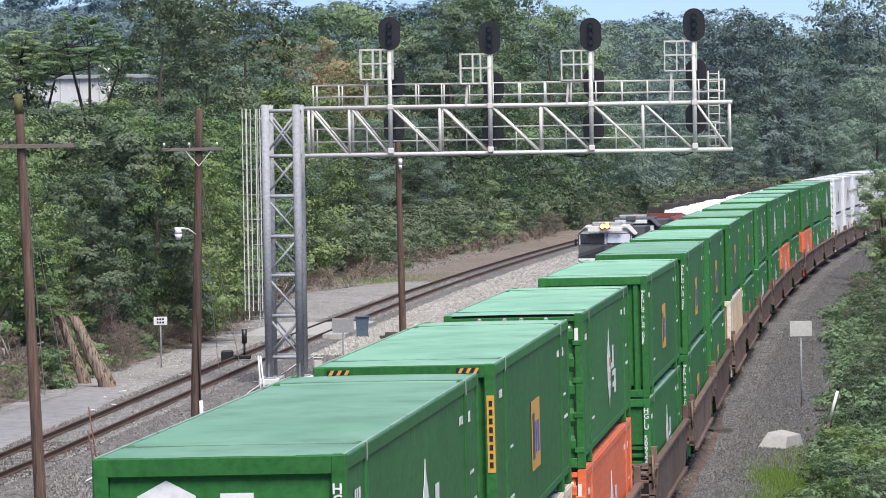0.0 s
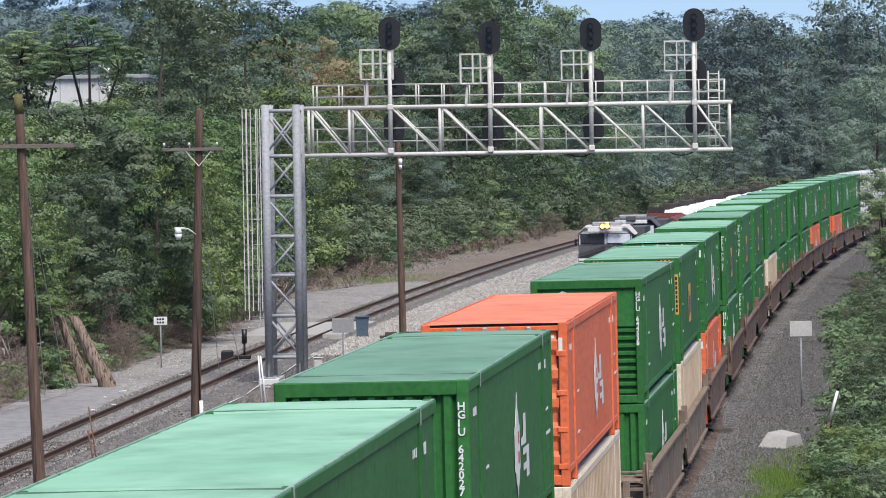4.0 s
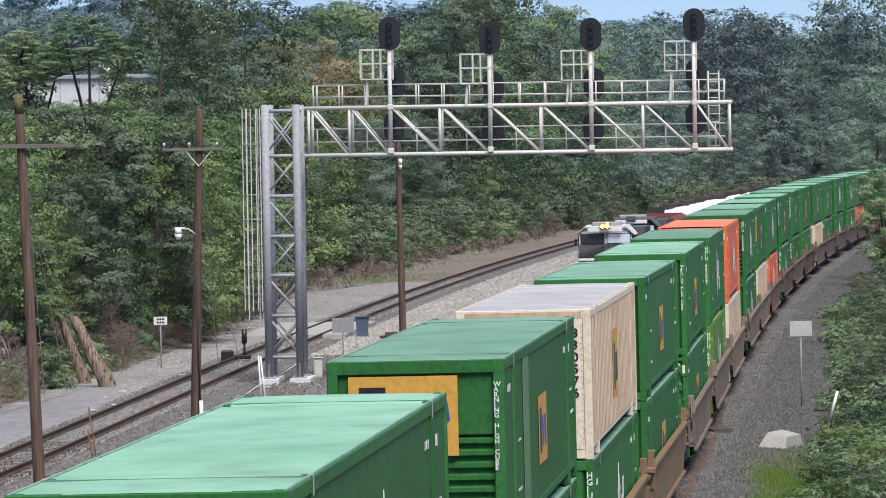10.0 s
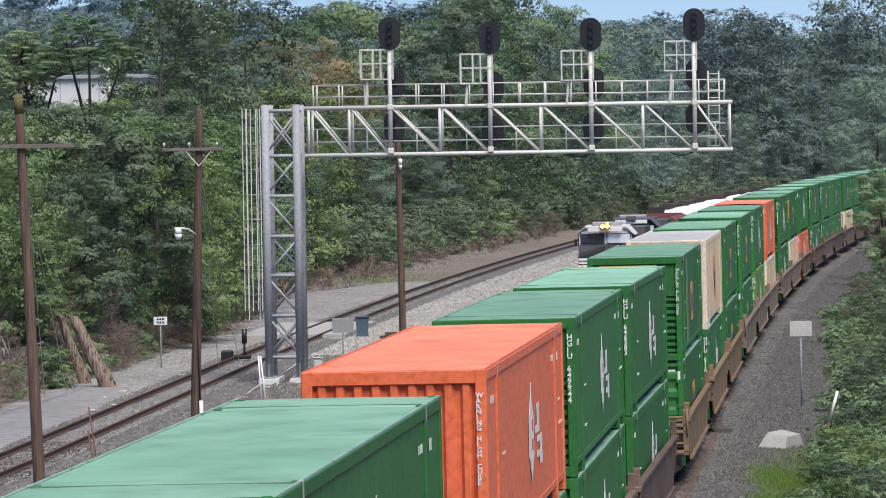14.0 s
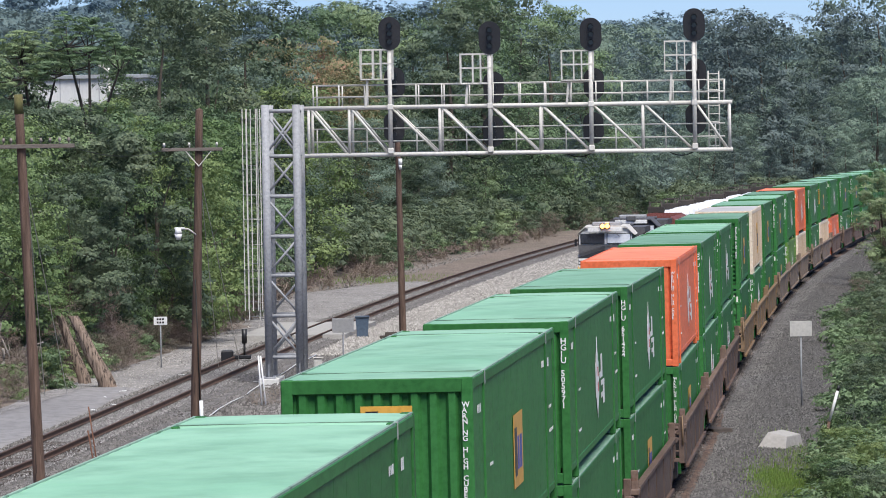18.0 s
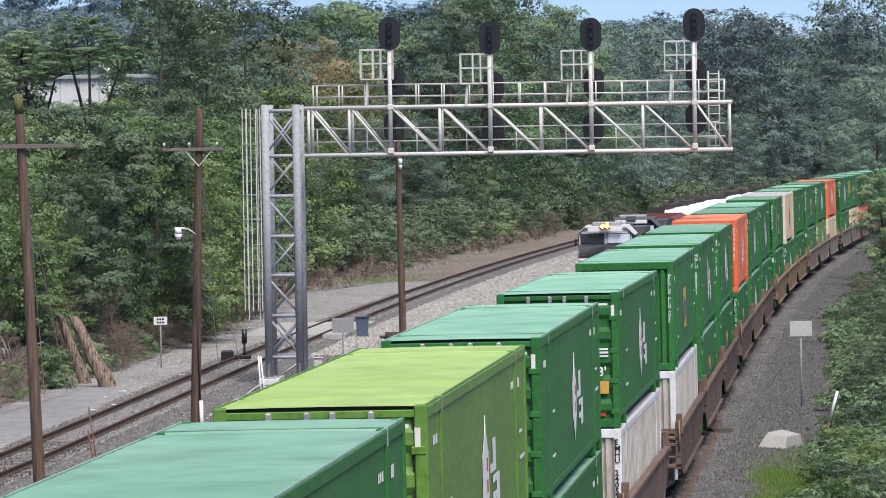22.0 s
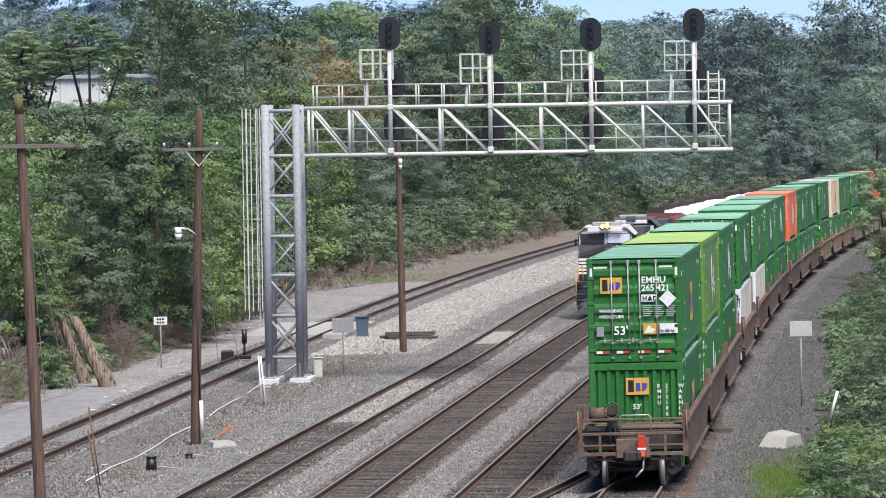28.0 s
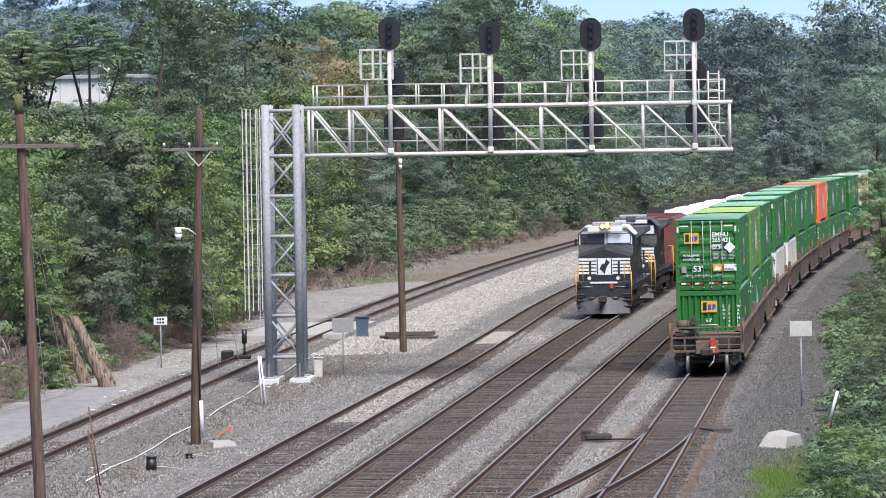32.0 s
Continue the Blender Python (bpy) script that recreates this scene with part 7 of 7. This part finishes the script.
for i, (dx, dy, a) in enumerate(((0, 0, 4), (0.25, -0.8, -6), (-0.2, 0.9, 10), (0.1, -0.4, 2))):
    ob = tagged(part("timber", bx((-1.25, -0.12, 0), (1.25, 0.12, 0.2), 0.02), TIE), "old dark tie lying in a heap by a pole", "timber", "heap of old ties")
    ob.matrix_basis = put_on(-1.8 + dx, 228 + dy, 0.22 if i == 3 else 0.0) @ pose(0, 0, 0, 0, 0, a)
for i in range(7):
    ob = tagged(part("timber", bx((-1.1, -0.09, 0), (1.1, 0.09, 0.12), 0.02), TIE), "charred old plank lying in the dirt", "timber", "old planks")
    ob.matrix_basis = put_on(-9.4 + random.uniform(-0.5, 0.5), 120.6 + random.uniform(-1.5, 1.5), 0.05 * (i % 3)) @ pose(0, 0, 0, 0, 0, random.uniform(-25, 25))

# the leaning dead trunks at the edge of the woods
for x, y, lx, h, r in ((-13.7, 187, -1.5, 3.1, 0.27), (-14.9, 190, -1.1, 3.0, 0.2)):
    bm = bmesh.new()
    rings = []
    for i in range(9):
        f = i / 8
        rings.append([bm.verts.new((lx * f + math.cos(k) * r * (1.35 - 0.6 * f) * (1 + 0.12 * math.sin(3 * k + i) + 0.09 * math.sin(11 * k + 0.7 * i)), math.sin(k) * r * (1.35 - 0.6 * f), h * f - (0.3 if i == 0 else 0))) for k in (2 * math.pi * j / 30 for j in range(30))])
    for a, b in zip(rings, rings[1:]):
        for j in range(30):
            bm.faces.new((a[j], a[(j + 1) % 30], b[(j + 1) % 30], b[j]))
    bm.faces.new(rings[-1])
    ob = tagged(part("dead_trunk", bm, SPLIT_BARK), "broken leaning dead tree trunk with split bark", "tree trunk", "dead trunks")
    ob.matrix_basis = pose(x, y, ground_z(x, y) - 0.1)


# the pale warehouse behind the trees
def warehouse():
    ob = thing("warehouse", "long pale industrial building behind the trees", "building", m=pose(-33.0, 352, 0))
    wall_c = paint("pale_wall_sheet", (0.66, 0.66, 0.64), (0.58, 0.58, 0.57), 0.6, stretch=(6, 1, 0.3), vary=0.0)
    part("wall", bx((0, 0, -1), (10.4, 26, 14.9)), wall_c, ob)
    part("roof", bx((-0.3, -0.3, 14.9), (10.7, 26.3, 15.2), 0.03), paint("grey_roof_edge", (0.34, 0.36, 0.38), (0.4, 0.42, 0.43), 0.6), ob)
    for k in range(7):
        part("wall_seam", bx((0.7 + 1.5 * k, -0.03, 11.0), (0.76 + 1.5 * k, 0.0, 14.9)), STEEL_GREY, ob)
    part("band", bx((0, -0.05, 12.4), (10.4, -0.004, 12.65)), STEEL_GREY, ob)


warehouse()
ob = thing("yard_lamp", "white double-armed yard lamp behind the trees", "street lamp", m=pose(-25.0, 345, 0))
part("mast", bar((0, 0, -1), (0, 0, 15.6), 0.1, 0.07, n=8), STEEL_WHITE, ob)
for s in (-1, 1):
    part("arm", bar((0, 0, 15.3), (s * 0.5, 0, 15.7), 0.05, n=6), STEEL_WHITE, ob)
    part("lamp_head", bx((s * 0.35, -0.2, 15.65), (s * 0.75, 0.2, 15.85), 0.04), STEEL_WHITE, ob)


# bare dirt showing through the gravel
def dirt(x, y, rx, ry, seed):
    bm = bmesh.new()
    ring = [bm.verts.new((x + rx * math.cos(k) * (1 + 0.35 * noise.noise((math.cos(k) * 1.5, math.sin(k) * 1.5, seed))), y + ry * math.sin(k) * (1 + 0.35 * noise.noise((math.sin(k) * 1.5, math.cos(k) * 1.5, seed + 5))), -0.345)) for k in (2 * math.pi * i / 28 for i in range(28))]
    inner = [bm.verts.new((x + (v.co.x - x) * 0.8, y + (v.co.y - y) * 0.8, -0.3 + 0.03 * noise.noise((v.co.x, v.co.y, seed)))) for v in ring]
    mid = bm.verts.new((x, y, -0.285))
    for i in range(28):
        j = (i + 1) % 28
        bm.faces.new((ring[i], ring[j], inner[j], inner[i]))
        bm.faces.new((inner[i], inner[j], mid))
    tagged(part("dirt_patch", bm, DIRT), "trampled dark dirt showing through the gravel", "dirt", kind="stuff")


for i, (x, y, rx, ry) in enumerate(((-9.0, 136, 1.1, 8), (-9.2, 122, 1.3, 5), (-8.0, 147, 1.0, 6), (-6.6, 178, 1.2, 8), (-4.6, 196, 1.3, 9), (-3.4, 206, 1.0, 7), (-1.8, 228, 1.5, 3))):
    dirt(x, y, rx, ry, i)
for i in range(22):
    y = random.uniform(130, 215)
    x = track_x(0, y) + random.uniform(-2.8, 3.2)
    bm = bmesh.new()
    w, h = random.uniform(0.04, 0.11), random.uniform(0.04, 0.08)
    box(bm, (-w, -w * 1.5, 0), (w, w * 1.5, h * 0.5), 0.015)
    for v in bm.verts:
        v.co.z += h * 0.8 * noise.noise((v.co.x * 9, v.co.y * 9, i))
    ob = tagged(part("litter", bm, WHITE), "crumpled white scrap of litter by the siding", "litter", "litter")
    ob.matrix_basis = put_on(x, y, 0.03) @ pose(0, 0, 0, 0, 0, random.uniform(0, 180))
for i in range(9):
    y = random.uniform(178, 196)
    x = edge_x(y) - random.uniform(0.2, 2.2)
    pts = [Vector((x, y, ground_z(x, y) + 0.1))]
    for k in range(6):
        pts.append(pts[-1] + Vector((random.uniform(-0.5, 0.5), random.uniform(-0.3, 0.3), random.uniform(0.0, 0.6))))
    tagged(part("fallen_branch", sweep(pts, random.uniform(0.03, 0.06), 5), GREY_WOOD), "bare grey fallen branch at the wood edge", "branch", "fallen branches")


# ---- ties: the near ones singly, the rest joined ----
def tie_mesh(name, places):
    bm = bmesh.new()
    for x, y, sl, w in places:
        c = 1 / math.hypot(1, sl)
        r = random.Random(int(y * 100))
        hw, hl = 0.115 * w, 1.16 + r.uniform(-0.06, 0.05)
        vs = []
        for dz in (-0.3, -0.19 + r.uniform(-0.012, 0.008)):
            for i, j in ((-1, -1), (1, -1), (1, 1), (-1, 1)):
                px, py = i * hl, j * hw
                vs.append(bm.verts.new((x + px * c + py * sl * c, y - px * sl * c + py * c, dz)))
        for q in ((4, 5, 6, 7), (0, 1, 5, 4), (1, 2, 6, 5), (2, 3, 7, 6), (3, 0, 4, 7)):
            bm.faces.new([vs[k] for k in q])
    return finish(bm, name, TIE)


one_tie = tie_mesh("tie", [(0, 0, 0, 1)])
for number in (0, 1, 2, 3, 4):
    rest = []
    y = 100.0
    sunk = -0.012 if number == 0 else 0.0
    while y < 330:
        sl = main_x(y + 0.5) - main_x(y - 0.5)
        if 118 < y < (205 if number else 150):
            ob = part("tie", one_tie, None, TRACKS[number])
            ob.matrix_basis = pose(track_x(number, y) + random.uniform(-0.04, 0.04), y, random.uniform(-0.01, 0.006) + sunk, 0, 0, -math.degrees(math.atan(sl)) + random.uniform(-0.8, 0.8))
        elif number:
            rest.append((track_x(number, y), y, sl, 1 if number else 0.6))
        y += 0.52
    if rest:
        tagged(part("far_tie", tie_mesh("far_tie", rest), None, TRACKS[number]), kind="stuff")


# ---- loose stones of the ballast, too many to count ----
def stone_field(name, count, y0, y1, place, material, label, lo, hi):
    r = np.random.default_rng(12)
    f = r.random(count)
    y = 1 / ((1 / y0) * (1 - f) + (1 / y1) * f)
    xy = np.stack(place(y, r.random(count)), 1)
    s = r.uniform(lo, hi, count)
    k = r.uniform(0, 2 * np.pi, count)
    tri = [np.stack([xy[:, 0] + s * np.cos(k + a) * r.uniform(0.7, 1.2, count), y + s * np.sin(k + a) * r.uniform(0.7, 1.2, count), xy[:, 1] - 0.02], 1) for a in (0, 2.1, 4.2)]
    top = np.stack([xy[:, 0] + s * r.uniform(-0.4, 0.4, count), y + s * r.uniform(-0.4, 0.4, count), xy[:, 1] + s * r.uniform(0.5, 1.1, count)], 1)
    verts = np.stack(tri + [top], 1).reshape(-1, 3)
    base = np.arange(count)[:, None] * 4
    faces = np.concatenate([base + q for q in ((0, 1, 3), (1, 2, 3), (2, 0, 3))], 1).reshape(-1, 3)
    me = bpy.data.meshes.new(name)
    me.vertices.add(len(verts))
    me.vertices.foreach_set("co", verts.ravel())
    me.loops.add(faces.size)
    me.loops.foreach_set("vertex_index", faces.ravel())
    me.polygons.add(len(faces))
    me.polygons.foreach_set("loop_start", np.arange(len(faces)) * 3)
    me.update(calc_edges=True)
    me.materials.append(material)
    return tagged(new(name, me), label, "stones", kind="stuff")


GRID_Y = np.arange(100.0, 460.0)
LANES = {n: np.array([track_x(n, v) for v in GRID_Y]) for n in (0, 1, 2, 3, 4)}


def lane(n, y):
    return np.interp(y, GRID_Y, LANES[n])


def between(y, q):
    a, b = lane(1, y) - 4.2, lane(4, y) - 0.05
    x = a + (b - a) * q
    for n in (1, 2, 3, 4):
        d = x - lane(n, y)
        near_ = 1.02 if n < 4 else 1.35
        x = np.where(abs(d) < near_, lane(n, y) + (near_ + 0.45 * abs(d)) * np.sign(d), x)
    z = np.where(x < lane(1, y) - 2.95, -0.3, np.where(x < lane(4, y) + 2.3, -0.25, -0.25 - 0.04 * (x - lane(4, y) - 2.3)))
    return x, z


def on_beds(y, q):
    x = y * 0
    for n in (2, 3, 4):
        x = np.where((q * 3).astype(int) + 2 == n, lane(n, y) + (q * 3 % 1 - 0.5) * 2.7, x)
    return x, y * 0 - 0.207


def on_bed(n, wide, z):
    return lambda y, q: (lane(n, y) + (q - 0.5) * wide, y * 0 + z)


def by_siding(y, q):
    a, b = lane(0, y) - 2.2, lane(1, y) - 3.0
    x = a + (b - a) * q
    f = np.clip((x - lane(0, y) - 2.2) / (lane(1, y) - 3.3 - lane(0, y) - 2.2), 0, 1)
    return x, np.where(abs(x - lane(0, y)) < 1.9, -0.29, -0.345 + 0.055 * f)


def spilled(y, q):
    u = np.random.default_rng(2).random(len(y))
    x = lane(1, y) + np.where(u < 0.7, (q - 0.5) * 1.3, (q - 0.4) * 4)
    return x, np.where(abs(x - lane(1, y)) < 1.0, -0.2, -0.26)


stone_field("ballast_stones", 130000, 117, 420, between, STONE_GREY, "loose pale grey ballast stones between the tracks", 0.025, 0.06)
stone_field("bank_stones", 65000, 117, 420, lambda y, q: (lane(4, y) + 1.4 + 4.5 * q, np.interp(1.4 + 4.5 * q, [1.4, 2.4, 3.9, 5.9], [-0.265, -0.232, -0.312, -0.37])), STONE_BANK, "fouled stones on the ballast bank, darkened for train shade", 0.025, 0.06)
stone_field("crib_stones", 34000, 117, 300, on_bed(1, 2.8, -0.205), STONE_GREY, "grey stones lying between and over the ties", 0.02, 0.045)
stone_field("crib_stones", 30000, 117, 330, on_bed(0, 2.6, -0.21), STONE_GREY, "grey stones filling the siding between its rails", 0.025, 0.05)
stone_field("bed_stones", 75000, 117, 330, on_beds, STONE_BROWN, "brown oil-stained stones between the rails", 0.02, 0.05)
stone_field("siding_stones", 60000, 120, 300, by_siding, STONE_DIRT, "loose stones and dirt along the siding", 0.022, 0.055)
stone_field("spilled_gravel", 4200, 158, 186, spilled, STONE_PALE, "pale gravel spilled between the rails", 0.03, 0.07)
stone_field("spilled_gravel", 4200, 219, 232, spilled, STONE_PALE, "pale gravel spilled across the track", 0.03, 0.08)
stone_field("dirt_rubble", 9000, 118, 232, lambda y, q: (np.interp(y, [118, 136, 147, 178, 196, 206, 228], [-9.3, -9.0, -8.0, -6.6, -4.6, -3.4, -1.8]) + (q - 0.5) * 2.6, -0.285 + 0 * q), STONE_DIRT, "broken stones and rubbish on the bare dirt", 0.02, 0.07)
stone_field("road_gravel", 9000, 186, 320, lambda y, q: (lane(0, y) - 2.3 - 5.0 * q * np.interp(y, [130, 215, 250, 320], [0.8, 0.55, 1.2, 0.7]), -0.33 + 0 * q), STONE_PALE, "loose gravel scattered on the service road", 0.02, 0.045)
stone_field("soil_debris", 16000, 205, 430, lambda y, q: (np.interp(y, [205, 245, 290, 325, 350, 385, 440], [-13.5, -11.2, -10.8, -9.3, -6.3, -2.8, 3.7]) + 4.0 * q * q, -0.4 + 0 * q), STONE_DIRT, "stones and rubbish scattered on the bare soil", 0.03, 0.11)
stone_field("pale_ballast", 26000, 212, 440, lambda y, q: (lane(0, y) + 2.0 + (lane(1, y) - lane(0, y) - 4.2) * q, -0.3 + 0 * q), STONE_PALE, "pale clean ballast beyond the signal bridge", 0.04, 0.1)


# ---- what moves ----
def motions():
    times = [2.0 * i for i in range(17)]
    for ob, mid, z in MOVING:
        rows = []
        for t in times:
            s = mid + SPEED * (t - 16)
            (xa, ya), (xb, yb) = on_line(s - 6.5), on_line(s + 6.5)
            turn = -math.degrees(math.atan2(xb - xa, yb - ya))
            rows.append((t, pose((xa + xb) / 2, (ya + yb) / 2, rise(s), 0, 0, turn) @ pose(0, 0, 0, 0, -0.5, 0) @ pose(0, 0, z)))
        walk(ob, rows)
    # the rearmost axles roll
    for ob, axles in AXLES[:1]:
        for axle in axles:
            p = axle.location.copy()
            walk(axle, [(i / FPS, pose(*p) @ pose(0, 0, 0, -math.degrees(i / FPS * SPEED / 0.46))) for i in range(32 * FPS + 1)])


motions()
